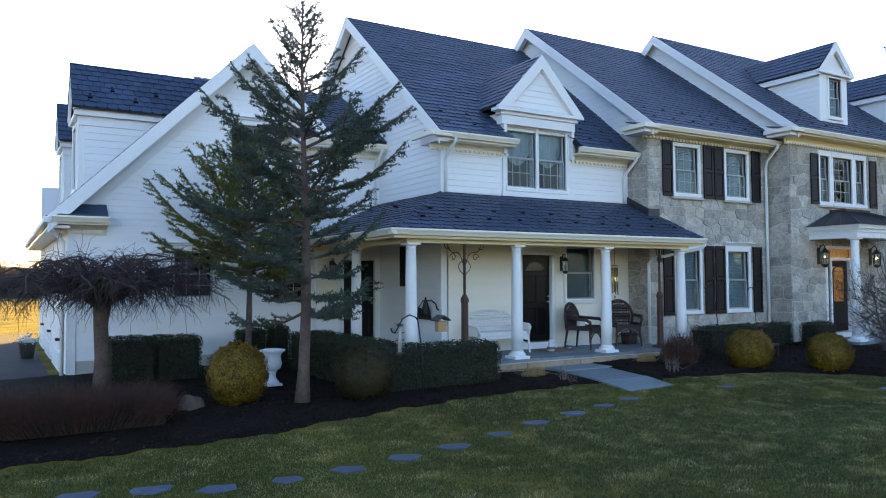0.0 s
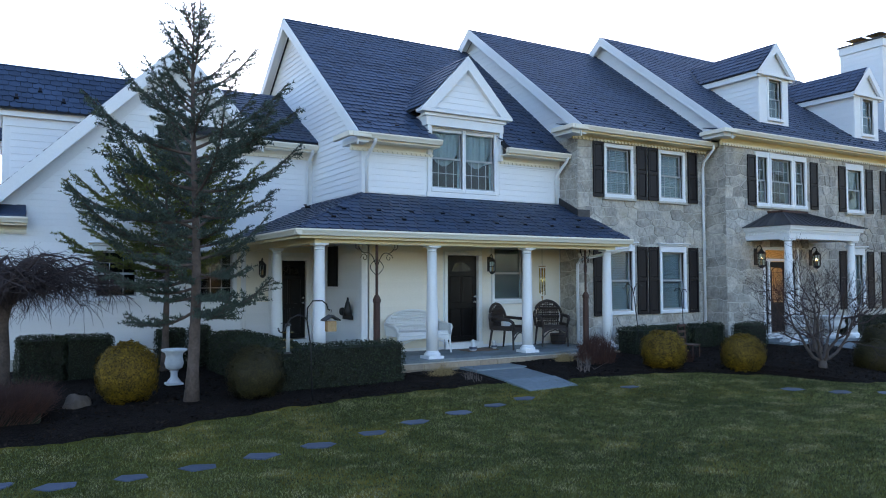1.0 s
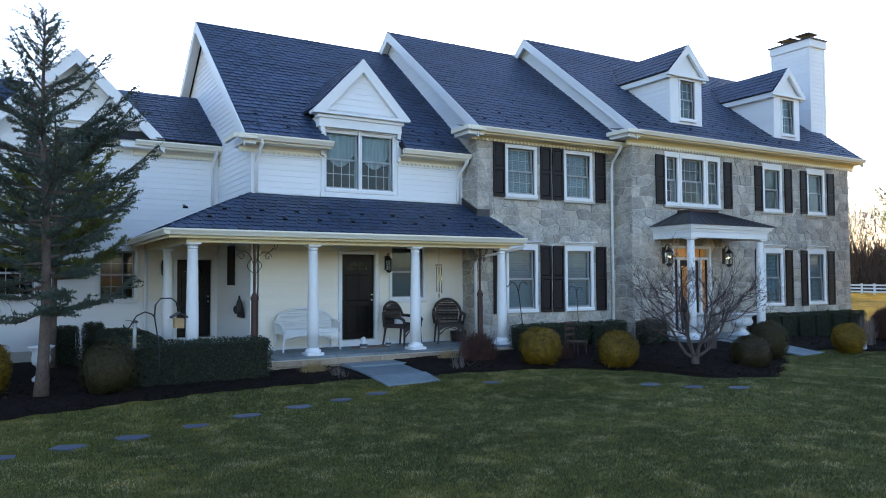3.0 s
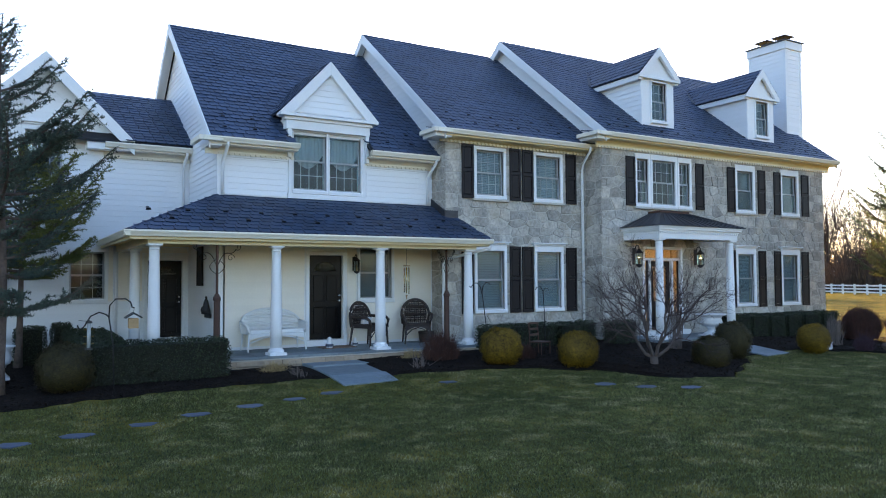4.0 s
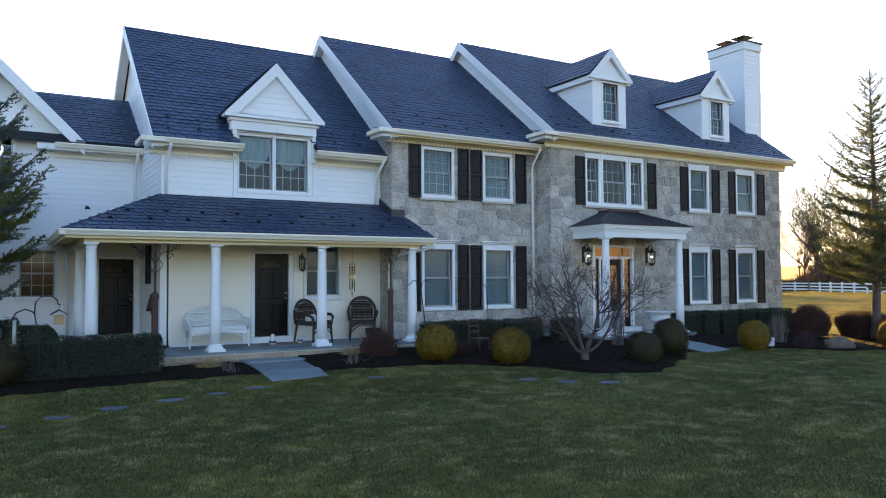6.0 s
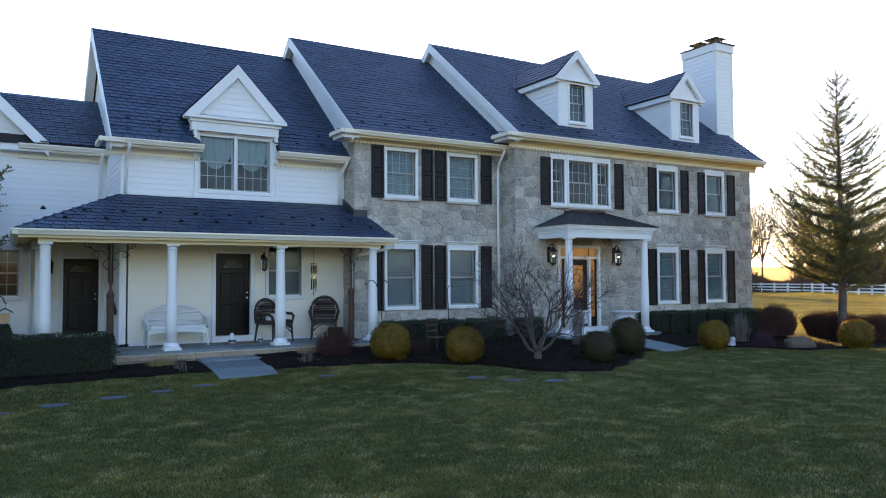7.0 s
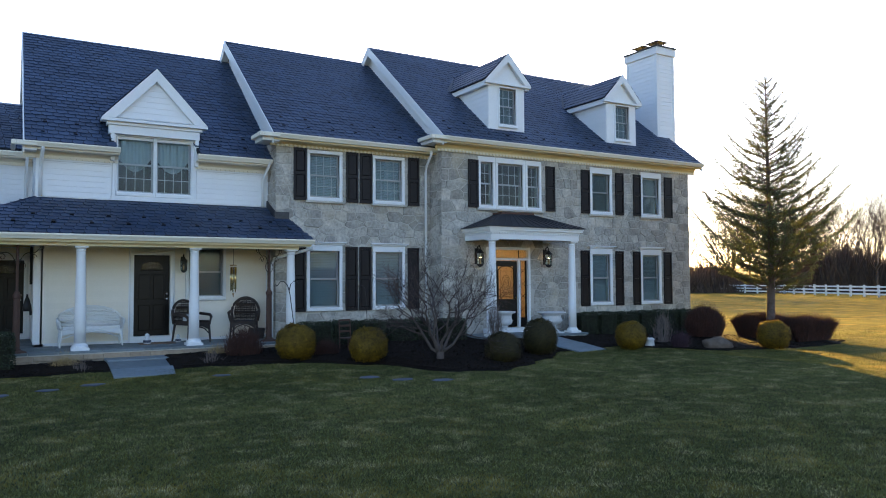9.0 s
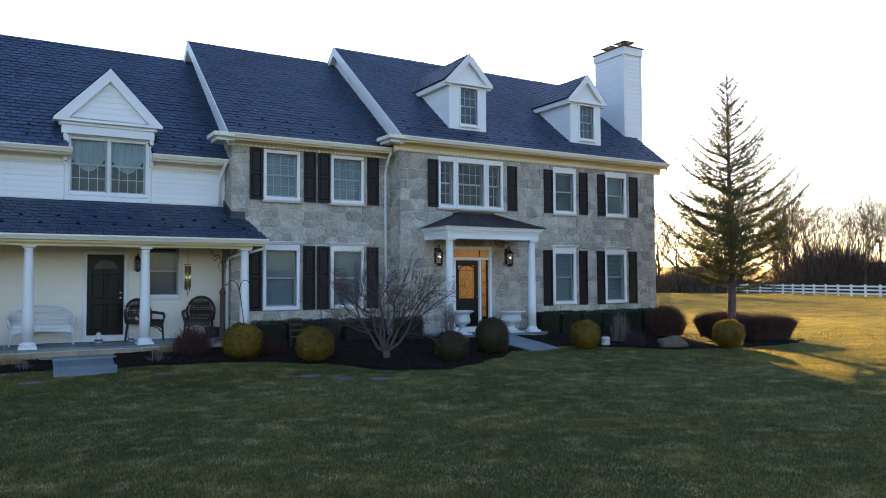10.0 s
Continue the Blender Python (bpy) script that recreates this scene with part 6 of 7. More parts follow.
sheet("driveway", list(np.arange(-16, 1.16, 0.65)), list(np.arange(15.0, 33.1, 0.6)), lambda x, y: ground_z(x, y) + 0.012, ASPHALT, "dark asphalt drive beside the garage", "driveway")
pp = put(thing("potted_plant", "dark pot with pale winter flowers by the drive", "potted plant"), 0.62, 22.5, ground_z(0.6, 22.5) + 0.012)
pp.scale = (0.7, 0.7, 0.7)
part("pot", Solid().lathe([(0.20, 0), (0.30, 0.55), (0.33, 0.60), (0.28, 0.60), (0.26, 0.5)], 16), CLAY, pp, smooth=True)


# ---- planting ----
def mesh_np(name, verts, faces, mat, parent=None, label="", smooth=False):
    me = bpy.data.meshes.new(name)
    verts = np.asarray(verts, dtype=np.float32)
    faces = np.asarray(faces, dtype=np.int32)
    k = faces.shape[1]
    me.vertices.add(len(verts))
    me.vertices.foreach_set("co", verts.ravel())
    me.loops.add(faces.size)
    me.loops.foreach_set("vertex_index", faces.ravel())
    me.polygons.add(len(faces))
    me.polygons.foreach_set("loop_start", np.arange(0, faces.size, k, dtype=np.int32))
    me.update(calc_edges=True)
    me.materials.append(mat)
    ob = new(name, me)
    ob.parent = parent
    return tagged(ob, label)


def unit(v):
    return v / np.maximum(np.linalg.norm(v, axis=1, keepdims=True), 1e-9)


def leaf_cloud(points, normals, size, seed, spread=0.9):
    """One small folded leaf (two triangles) at each point, roughly facing outward."""
    r = np.random.RandomState(seed)
    n = len(points)
    d = unit(normals + spread * r.normal(size=(n, 3)))
    a = unit(np.cross(d, r.normal(size=(n, 3))))
    b = np.cross(d, a)
    s = size * r.uniform(0.6, 1.4, (n, 1))
    v = np.stack([points - a * s * 0.5, points + b * s * 0.32 + d * s * 0.1, points + a * s * 0.6 + d * s * 0.15, points - b * s * 0.32 + d * s * 0.1], 1).reshape(-1, 3)
    f = np.arange(4 * n).reshape(n, 4)
    return v, f


def ball_shrub(name, mat, r, h, seed, label, group):
    t = thing(name, label, "shrub", group)
    rs = np.random.RandomState(seed)
    d = unit(rs.normal(size=(17000, 3)))
    d[:, 2] = np.where(d[:, 2] < -0.8, -d[:, 2], d[:, 2])
    lump = np.array([1 + 0.10 * noise.noise(Vector(p) * 2.2 + Vector((seed, 0, 0))) + 0.11 * noise.noise(Vector(p) * 7 + Vector((0, seed, 0))) for p in d])
    dep = rs.uniform(0.84, 1.03, 17000) * lump
    full = 1 / np.sum(np.abs(d) ** 2.5, axis=1) ** (1 / 2.5)
    p = d * (dep * full)[:, None] * np.array([r, r, h / 2])
    p[:, 2] += h / 2
    p[:, 2] = np.maximum(p[:, 2], 0.02)
    v, f = leaf_cloud(p, d, 0.038, seed, 0.8)
    mesh_np("foliage", v, f, mat, t)
    core = Solid().ball((0, 0, h / 2), 1.0, 22, 14)
    core.v = [(a * r * 0.84, b * r * 0.84, h / 2 + (c - h / 2) * h / 2 * 0.84) for a, b, c in core.v]
    part("inner_foliage", core, mat, t, smooth=True)
    return t


def place_balls(mat, label, group, spots, seed):
    first = ball_shrub("ball_shrub", mat, 0.47, 0.98, seed, label, group)
    for k, (x, y, r, h, rz) in enumerate(spots):
        ob = first if k == 0 else copy_thing(first, Matrix())
        ob.matrix_basis = pose(x, y, ground_z(x, y) - 0.02, 0, 0, rz) @ Matrix.Diagonal((r / 0.47, r / 0.47, 0.94 * h / 0.98, 1))


place_balls(GOLDEN, "clipped round golden-yellow evergreen shrub", "golden ball shrubs", ((3.25, 11.94, 0.44, 1.04, 10), (13.66, 10.28, 0.44, 0.88, 70), (15.07, 9.37, 0.42, 0.86, 150), (26.6, 7.17, 0.42, 0.86, 230), (22.72, 8.8, 0.39, 0.84, 200)), 1)
place_balls(OLIVE, "clipped round olive-brown evergreen shrub", "olive ball shrubs", ((5.15, 11.27, 0.43, 0.92, 30), (18.05, 8.26, 0.40, 0.78, 100), (19.76, 9.05, 0.42, 0.98, 160)), 2)


def hedge_block(x0, x1, y0, y1, z0, z1, seed, mat=BOX, label="clipped dark green boxwood hedge block", group="boxwood hedges", dens=1500, leaf=0.034, name="boxwood_hedge"):
    t = thing(name, label, "hedge", group)
    cx, cy = (x0 + x1) / 2, (y0 + y1) / 2
    put(t, cx, cy, z0)
    w, d, h = (x1 - x0) / 2, (y1 - y0) / 2, z1 - z0
    rs = np.random.RandomState(seed)
    ps, ns = [], []
    for ax, sg, area in ((0, -1, 2 * d * h), (0, 1, 2 * d * h), (1, -1, 2 * w * h), (1, 1, 2 * w * h), (2, 1, 4 * w * d)):
        n = int(area * dens)
        q = rs.uniform(-1, 1, (n, 3)) * np.array([w, d, h / 2])
        q[:, ax] = sg * (w, d, h / 2)[ax]
        nn = np.zeros((n, 3))
        nn[:, ax] = sg
        ps.append(q)
        ns.append(nn)
    p, nrm = np.vstack(ps), np.vstack(ns)
    lim = np.array([w, d, h / 2]) - 0.10
    c = np.clip(p, -lim, lim)
    off = unit(p - c + 1e-6)
    wob = np.array([0.035 * noise.noise(Vector(q) * 3 + Vector((seed, 0, 0))) + 0.03 * noise.noise(Vector(q) * 9 + Vector((seed, 3, 0))) for q in p])
    p = c + off * (0.10 + wob + rs.uniform(-0.045, 0.03, len(p)))[:, None]
    p[:, 2] += h / 2
    v, f = leaf_cloud(p, off, leaf, seed, 0.9)
    mesh_np("foliage", v, f, mat, t)
    # solid dark box behind the leaves, painted as the hedge's inner shade
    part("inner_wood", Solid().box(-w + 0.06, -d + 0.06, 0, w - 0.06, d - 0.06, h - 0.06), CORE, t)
    return t


k = 20
for x0, x1, y0, y1, top in ((5.35, 6.22, 12.06, 15.6, 1.50), (5.42, 8.04, 11.42, 12.04, 1.45),
                           (1.75, 2.60, 15.2, 15.95, 1.52), (2.58, 3.45, 15.2, 15.95, 1.52), (4.45, 5.05, 16.0, 16.6, 1.55), (5.20, 5.6, 16.1, 16.8, 1.6),
                           (14.45, 15.25, 11.85, 12.55, 1.42), (15.35, 16.1, 12.15, 12.85, 1.42), (16.2, 17.0, 12.4, 13.1, 1.40), (17.15, 18.0, 12.4, 13.1, 1.38), (18.5, 19.3, 11.75, 12.35, 1.42), (18.05, 18.5, 12.5, 13.0, 1.4),
                           (23.75, 24.52, 12.0, 12.7, 1.42), (24.6, 25.4, 12.0, 12.7, 1.42), (25.5, 26.3, 12.0, 12.7, 1.40), (26.4, 27.2, 12.0, 12.7, 1.42), (27.3, 28.2, 12.0, 12.7, 1.42), (28.3, 29.2, 12.0, 12.7, 1.42)):
    k += 1
    hedge_block(x0, x1, y0, y1, ground_z((x0 + x1) / 2, (y0 + y1) / 2) - 0.02, top, k)


def twig_cloud(cx, cy, base, rx, ry, h, n, seed, mat, name, label, cat="shrub", group="", r=0.004, box=False, thick=0.9):
    """A dense leafless shrub: many thin upright shoots that fork."""
    rs = np.random.RandomState(seed)
    t = thing(name, label, cat, group)
    put(t, cx, cy, base)
    vs, fs, kk = [], [], 0
    for _ in range(n):
        if box:
            u, w = rs.uniform(-1, 1, 2)
            lim = 1 - 0.15 * max(abs(u), abs(w)) ** 6
        else:
            a, q = rs.uniform(0, 2 * math.pi), math.sqrt(rs.uniform(0, 1))
            u, w = q * math.cos(a), q * math.sin(a)
            lim = math.sqrt(max(0.05, 1 - (q * thick) ** 2))
        end = np.array([u * rx, w * ry, h * lim * rs.uniform(0.88, 1.02)])
        st = np.array([u * rx * 0.75, w * ry * 0.75, h * 0.05 if not box else h * 0.1])
        mid = (st + end) / 2 + rs.normal(size=3) * 0.03
        for pa, pb, ra, rb in ((st, mid, r, r * 0.8), (mid, end, r * 0.8, r * 0.4), (mid, end + rs.normal(size=3) * 0.09, r * 0.6, r * 0.3), ((mid + end) / 2, end + rs.normal(size=3) * 0.08, r * 0.5, r * 0.3)):
            d = pb - pa
            s = np.cross(d, rs.normal(size=3))
            s /= np.linalg.norm(s) + 1e-9
            b = np.cross(d, s)
            b /= np.linalg.norm(b) + 1e-9
            for k3 in range(3):
                a = 2.094 * k3
                o = s * math.cos(a) + b * math.sin(a)
                vs += [pa + o * ra, pb + o * rb]
            fs += [(kk, kk + 2, kk + 3, kk + 1), (kk + 2, kk + 4, kk + 5, kk + 3), (kk + 4, kk, kk + 1, kk + 5)]
            kk += 6
    mesh_np("twig_mass", np.array(vs), np.array(fs), mat, t)
    return t


for x, y, rx, ry, h, s in ((-1.9, 11.3, 1.7, 0.75, 0.50, 1), (1.0, 11.45, 1.2, 0.7, 0.46, 2)):
    t = twig_cloud(x, y, ground_z(x, y), rx, ry, h, 4200, 40 + s, TWIGRED, "low_hedge", "low clipped reddish-brown leafless hedge", "hedge", "brown hedges", r=0.0045, box=True)
    # dark filler box, shade between the twigs put into its colour
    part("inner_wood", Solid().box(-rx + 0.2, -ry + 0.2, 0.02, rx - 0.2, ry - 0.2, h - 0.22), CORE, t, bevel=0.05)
for x, y, rx, ry, h, s in ((29.7, 8.3, 1.1, 0.5, 0.76, 5), (29.75, 9.9, 0.95, 0.45, 0.78, 6)):
    t = twig_cloud(x, y, ground_z(x, y) - 0.02, rx, ry, h, 3800, 40 + s, TWIGRED, "low_hedge", "clipped reddish-brown leafless hedge round the conifer", "hedge", "brown hedges", r=0.006, box=True)
    # dark filler box again, coloured as shade among the shoots
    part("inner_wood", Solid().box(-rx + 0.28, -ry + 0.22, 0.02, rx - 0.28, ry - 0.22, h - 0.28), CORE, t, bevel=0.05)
twig_cloud(12.75, 11.35, 0.66, 0.45, 0.42, 0.75, 420, 51, TWIGRED, "leafless_shrub", "rounded red-twigged leafless shrub", group="leafless shrubs", r=0.005)
twig_cloud(14.5, 10.6, 0.62, 0.35, 0.3, 0.5, 260, 52, TWIGRED, "leafless_shrub", "low dark red-twigged leafless shrub", group="leafless shrubs", r=0.005)
twig_cloud(27.5, 10.3, 0.62, 0.75, 0.6, 1.05, 1100, 53, TWIGRED, "leafless_shrub", "broad brown leafless shrub by the corner", group="leafless shrubs", r=0.006)
twig_cloud(24.6, 9.4, 0.62, 0.30, 0.3, 0.95, 60, 54, TWIGPALE, "leafless_shrub", "sparse pale-stemmed leafless shrub", group="leafless shrubs", r=0.007)
twig_cloud(19.3, 10.4, 0.70, 0.22, 0.22, 1.25, 50, 55, TWIGPALE, "leafless_shrub", "upright sparse leafless shrub at the entrance", group="leafless shrubs", r=0.007)
twig_cloud(24.0, 8.2, 0.62, 0.28, 0.25, 0.42, 200, 56, PURPLE, "leafless_shrub", "small purple-leaved shrub on the mulch", group="leafless shrubs", r=0.006)
twig_cloud(11.85, 10.75, 0.63, 0.22, 0.2, 0.38, 16, 57, TWIGPALE, "leafless_shrub", "tiny pale bare shrub beside the path", group="leafless shrubs", r=0.010)
twig_cloud(9.25, 10.95, 0.63, 0.18, 0.16, 0.30, 14, 58, TWIGPALE, "leafless_shrub", "tiny pale bare shrub beside the path", group="leafless shrubs", r=0.008)
STRAW = shade("dry_grass", (0.30, 0.20, 0.08), (0.45, 0.32, 0.15), 0.8, island=0.3, bump=0)
twig_cloud(9.0, 11.7, 0.66, 0.28, 0.2, 0.24, 160, 59, STRAW, "grass_tuft", "tuft of dry straw-coloured grass", group="grass tufts", r=0.004)
twig_cloud(12.3, 11.9, 0.68, 0.25, 0.2, 0.30, 160, 60, STRAW, "grass_tuft", "tuft of dry straw-coloured grass", group="grass tufts", r=0.004)
v, f = leaf_cloud(np.random.RandomState(4).normal(size=(260, 3)) * np.array([0.2, 0.2, 0.12]) + np.array([0, 0, 0.72]), np.tile([0, 0, 1.0], (260, 1)), 0.09, 4)
mesh_np("bloom", v, f, URN, pp, "pale winter flowers")


def along(table, q):
    return float(np.interp(q, [a for a, _ in table], [b for _, b in table]))


def conifer(x, y, z, height, bare, spread, seed, label, mat, limbs, reach, rise, trunk=0.12, lean=0.0, fuzz=1.0):
    """A cedar: tapered trunk, separate limbs that sweep out and up, flat sprays of twigs sleeved in short needles.
    reach and rise tell the limbs' length and slope from the lowest limb (0) to the tip (1)."""
    rs = np.random.RandomState(seed)
    t = thing("conifer", label, "tree", "conifers")
    put(t, x, y, z)
    axis = lambda h: np.array([lean * math.sin(h * 0.9), lean * math.cos(h * 0.7) - lean, h])
    part("trunk", Solid().tube([axis(h) - np.array([0, 0, 0.1 if h == 0 else 0]) for h in np.linspace(0, height, 14)], [trunk * (1 - 0.93 * q) * (1.35 if q == 0 else 1) for q in np.linspace(0, 1, 14)], 10), BARK, t, smooth=True)
    wood = Solid()
    seg_a, seg_b = [axis(height - 0.6)], [axis(height)]
    for i in range(limbs):
        q = (i + rs.uniform(0, 1)) / limbs
        h = bare + (height * 0.96 - bare) * q
        az = i * 2.4 + rs.uniform(-0.8, 0.8)
        L = spread * along(reach, q) * rs.choice((0.5, 0.72, 0.9, 1.03))
        up = along(rise, q) + rs.uniform(-0.22, 0.24)
        top = height * (0.86 + 0.13 * q)
        if h + L * (up + 0.22) > top:
            L = max(0.16, (top - h) / (up + 0.22))
        d = np.array([math.cos(az), math.sin(az), 0])
        w = np.array([-d[1], d[0], 0])
        side, sag = rs.uniform(-0.22, 0.22), rs.uniform(0.0, 0.10)
        pts = []
        for s in np.linspace(0, 1, 9):
            pts.append(axis(h) + d * L * s + w * side * L * s * s + np.array([0, 0, L * (up * s - sag * math.sin(math.pi * s) + 0.22 * s ** 3)]))
        wood.tube(pts, [(0.010 + 0.010 * L) * (1 - 0.85 * s) + 0.003 for s in np.linspace(0, 1, 9)], 5)
        seg_a += pts[2:-1]
        seg_b += pts[3:]
        m = max(6, int(L / 0.045))
        for j in range(m):
            s = 0.16 + 0.84 * (j + rs.uniform(0, 1)) / m
            i0 = min(int(s * 8), 7)
            p = pts[i0] + (pts[i0 + 1] - pts[i0]) * (s * 8 - i0)
            sg = 1 if j % 2 else -1
            tl = (0.10 + 0.34 * L * (1 - s) ** 0.8 * min(1.0, s * 3)) * rs.uniform(0.45, 1.15)
            e = p + (d * rs.uniform(0.55, 0.95) + w * sg * rs.uniform(0.35, 0.95) + np.array([0, 0, rs.uniform(-0.05, 0.35) + 0.35 * up])) * tl
            seg_a.append(p)
            seg_b.append(e)
            wood.tube([p, e], [0.006, 0.0025], 3)
            for g in range(int(tl / 0.10)):
                p2 = p + (e - p) * rs.uniform(0.25, 0.95)
                e2 = p2 + (d * rs.uniform(0.2, 0.9) + w * rs.uniform(-0.8, 0.8) + np.array([0, 0, rs.uniform(-0.1, 0.5)])) * rs.uniform(0.08, 0.22)
                seg_a.append(p2)
                seg_b.append(e2)
    part("limb_wood", wood, BARK, t)
    A, B = np.array(seg_a), np.array(seg_b)
    ln = np.linalg.norm(B - A, axis=1)
    cnt = np.maximum(4, (ln / 0.020 * 4.2 * fuzz).astype(int))
    idx = np.repeat(np.arange(len(A)), cnt)
    u = rs.uniform(0, 1, len(idx))[:, None]
    p = A[idx] * (1 - u) + B[idx] * u
    dr = unit(B[idx] - A[idx])
    o = unit(np.cross(dr, rs.normal(size=(len(idx), 3))) + dr * rs.uniform(0.1, 0.8, (len(idx), 1)) + np.array([0, 0, 0.3]))
    le = rs.uniform(0.030, 0.066, (len(idx), 1))
    sd = unit(np.cross(o, rs.normal(size=(len(idx), 3)))) * 0.0085
    v = np.stack([p - sd, p + sd, p + o * le], 1).reshape(-1, 3)
    mesh_np("foliage", v, np.arange(len(v)).reshape(-1, 3), mat, t)
    return t


conifer(4.14, 11.4, 0.70, 6.45, 1.35, 1.95, 7, "blue-green cedar with a tall thin trunk in the mulch bed", NEEDLE, 72,
        ((0, 0.80), (0.15, 0.85), (0.4, 1.0), (0.6, 0.70), (0.85, 0.30), (1, 0.12)), ((0, -0.08), (0.15, 0.08), (0.4, 0.36), (0.7, 0.68), (1, 1.5)), 0.10, 0.05, 0.62)
conifer(4.51, 15.74, 0.70, 5.0, 1.9, 2.3, 8, "yellow-green conifer with a slim trunk near the wall", NEEDLEY, 64,
        ((0, 0.8), (0.15, 1.0), (0.5, 0.8), (0.8, 0.4), (1, 0.15)), ((0, 0.15), (0.3, 0.45), (0.7, 0.8), (1, 1.6)), 0.08, 0.03, 0.7)
conifer(29.43, 9.3, 0.50, 8.85, 1.55, 2.55, 9, "tall cedar glowing yellow-green against the low sun", NEEDLER, 150,
        ((0, 0.9), (0.12, 1.0), (0.3, 0.86), (0.5, 0.62), (0.75, 0.33), (1, 0.08)), ((0, 0.36), (0.3, 0.30), (0.6, 0.36), (1, 0.9)), 0.15, 0.05, 0.36)


def branching(t, start, dirs, length, radius, levels, rs, mat, droop=0.0, fan=0.6, name="branch_wood", forks=3, up=0.15, curl=0.12, taper=0.52, low=1):
    wood = Solid()

    def grow(p, d, L, r, lev):
        pts, q = [p], p.copy()
        n = 4 if lev > 1 else 3
        for _ in range(n):
            d = d + rs.normal(size=3) * curl + np.array([0, 0, up - droop])
            d = d / np.linalg.norm(d)
            q = q + d * L / n
            pts.append(q.copy())
        wood.tube(pts, [r * (1 - 0.5 * i / n) for i in range(n + 1)], 5 if lev > 2 else 3)
        if lev <= 0:
            return
        for _ in range(forks):
            i = rs.randint(low, n + 1)
            nd = d + rs.normal(size=3) * fan
            grow(pts[i], nd / np.linalg.norm(nd), L * rs.uniform(0.55, 0.85), r * taper, lev - 1)

    for d in dirs:
        d = np.array(d, float)
        grow(np.array(start, float), d / np.linalg.norm(d), length, radius, levels)
    part(name, wood, mat, t)


# spreading leafless maple before the entrance: pale stems fan out from the ground
rs = np.random.RandomState(21)
mp = put(thing("bare_maple", "spreading many-stemmed leafless ornamental maple", "tree"), 16.43, 8.45, 0.74)
part("trunk", Solid().tube([(0, 0, -0.1), (0.01, 0, 0.08), (0, 0.01, 0.20)], [0.10, 0.085, 0.08], 9), MAPLE, mp, smooth=True)
for az, out, tall in ((15, 0.62, 1.05), (75, 0.50, 1.15), (150, 0.68, 0.95), (205, 0.60, 1.12), (265, 0.52, 1.1), (325, 0.70, 0.92), (110, 0.18, 1.3)):
    c, sn = math.cos(radians(az)), math.sin(radians(az))
    pts = [np.array((c * out * k ** 0.8, sn * out * k ** 0.8, 0.12 + tall * k ** 1.25)) + rs.normal(size=3) * 0.028 * min(1, 3 * k) for k in np.linspace(0, 1, 7)]
    part("stem", Solid().tube(pts, [0.040 - 0.024 * k for k in np.linspace(0, 1, 7)], 7), MAPLE, mp, smooth=True)
    for k, length in ((3, 0.58), (5, 0.58), (6, 0.54)):
        flat = 0.22 if k < 6 else 0.6
        branching(mp, pts[k], [(c + rs.normal() * 0.5, sn + rs.normal() * 0.5, flat + rs.uniform(-0.1, 0.3)) for _ in range(2)], length, 0.014, 4, rs, TWIG, fan=0.42, forks=3, up=0.06, taper=0.60, low=2, curl=0.16)
# weeping tree by the garage
rs = np.random.RandomState(22)
wt = put(thing("weeping_tree", "grafted weeping tree with a mop of bare drooping twigs", "tree"), 1.50, 14.2, 0.68)
part("trunk", Solid().tube([(0, 0, -0.1), (0.02, 0, 0.6), (-0.01, 0.01, 1.2), (0.02, 0, 1.62)], [0.15, 0.125, 0.12, 0.16], 12), BARK, wt, smooth=True)
wood = Solid()
for i in range(54):
    az = i * 2.399 + rs.uniform(-0.3, 0.3)
    R, top = rs.uniform(0.9, 2.45), rs.uniform(0.55, 1.05)
    pts = [np.array((R * s * math.cos(az + 0.5 * s * s), R * s * math.sin(az + 0.5 * s * s), 1.45 + 1.0 * math.sin(min(s * 2.3, 2.5)) * top - 0.30 * s * s)) + rs.normal(size=3) * 0.05 * min(s * 3, 1) for s in np.linspace(0, 1, 8)]
    wood.tube(pts, [0.034 * (1 - 0.85 * s) + 0.002 for s in np.linspace(0, 1, 8)], 5)
    for j in range(64):
        s = rs.uniform(0.15, 1.0)
        i0 = min(int(s * 7), 6)
        p = pts[i0] * (1 - (s * 7 - i0)) + pts[i0 + 1] * (s * 7 - i0)
        d = np.array((math.cos(az), math.sin(az), 0.0)) * rs.uniform(-0.2, 0.9) + rs.normal(size=3) * np.array((0.8, 0.8, 0.45))
        d /= np.linalg.norm(d)
        tw, L = [p], rs.uniform(0.25, 0.75)
        for _ in range(5):
            d = d + rs.normal(size=3) * 0.28 + np.array((0, 0, -0.22))
            d /= np.linalg.norm(d)
            p = p + d * L / 5
            tw.append(p)
        wood.tube(tw, [0.006, 0.0055, 0.005, 0.004, 0.003, 0.002], 3)
part("twig_mass", wood, TWIG, wt)

# ---- grass, chips ----
rs = np.random.RandomState(31)


def scatter(n, x0, x1, y0, y1, keep):
    p = np.column_stack([rs.uniform(x0, x1, n), rs.uniform(y0, y1, n)])
    return p[[keep(a, b) for a, b in p]]


p = np.vstack([scatter(170000, -12, 40, -16, 9.5, lambda a, b: b < (bed_front(a) if -6 < a < 31 else 99)), scatter(190000, 5, 24, -6, -1, lambda a, b: True), scatter(760000, -1, 24, -1, 11, lambda a, b: b < bed_front(a) - 0.0), scatter(110000, 16, 46, -4, 11, lambda a, b: b < (bed_front(a) if a < 31 else 99)), scatter(7000, -5, 31, 6, 11, lambda a, b: 0 < bed_front(a) - b < 0.12)])
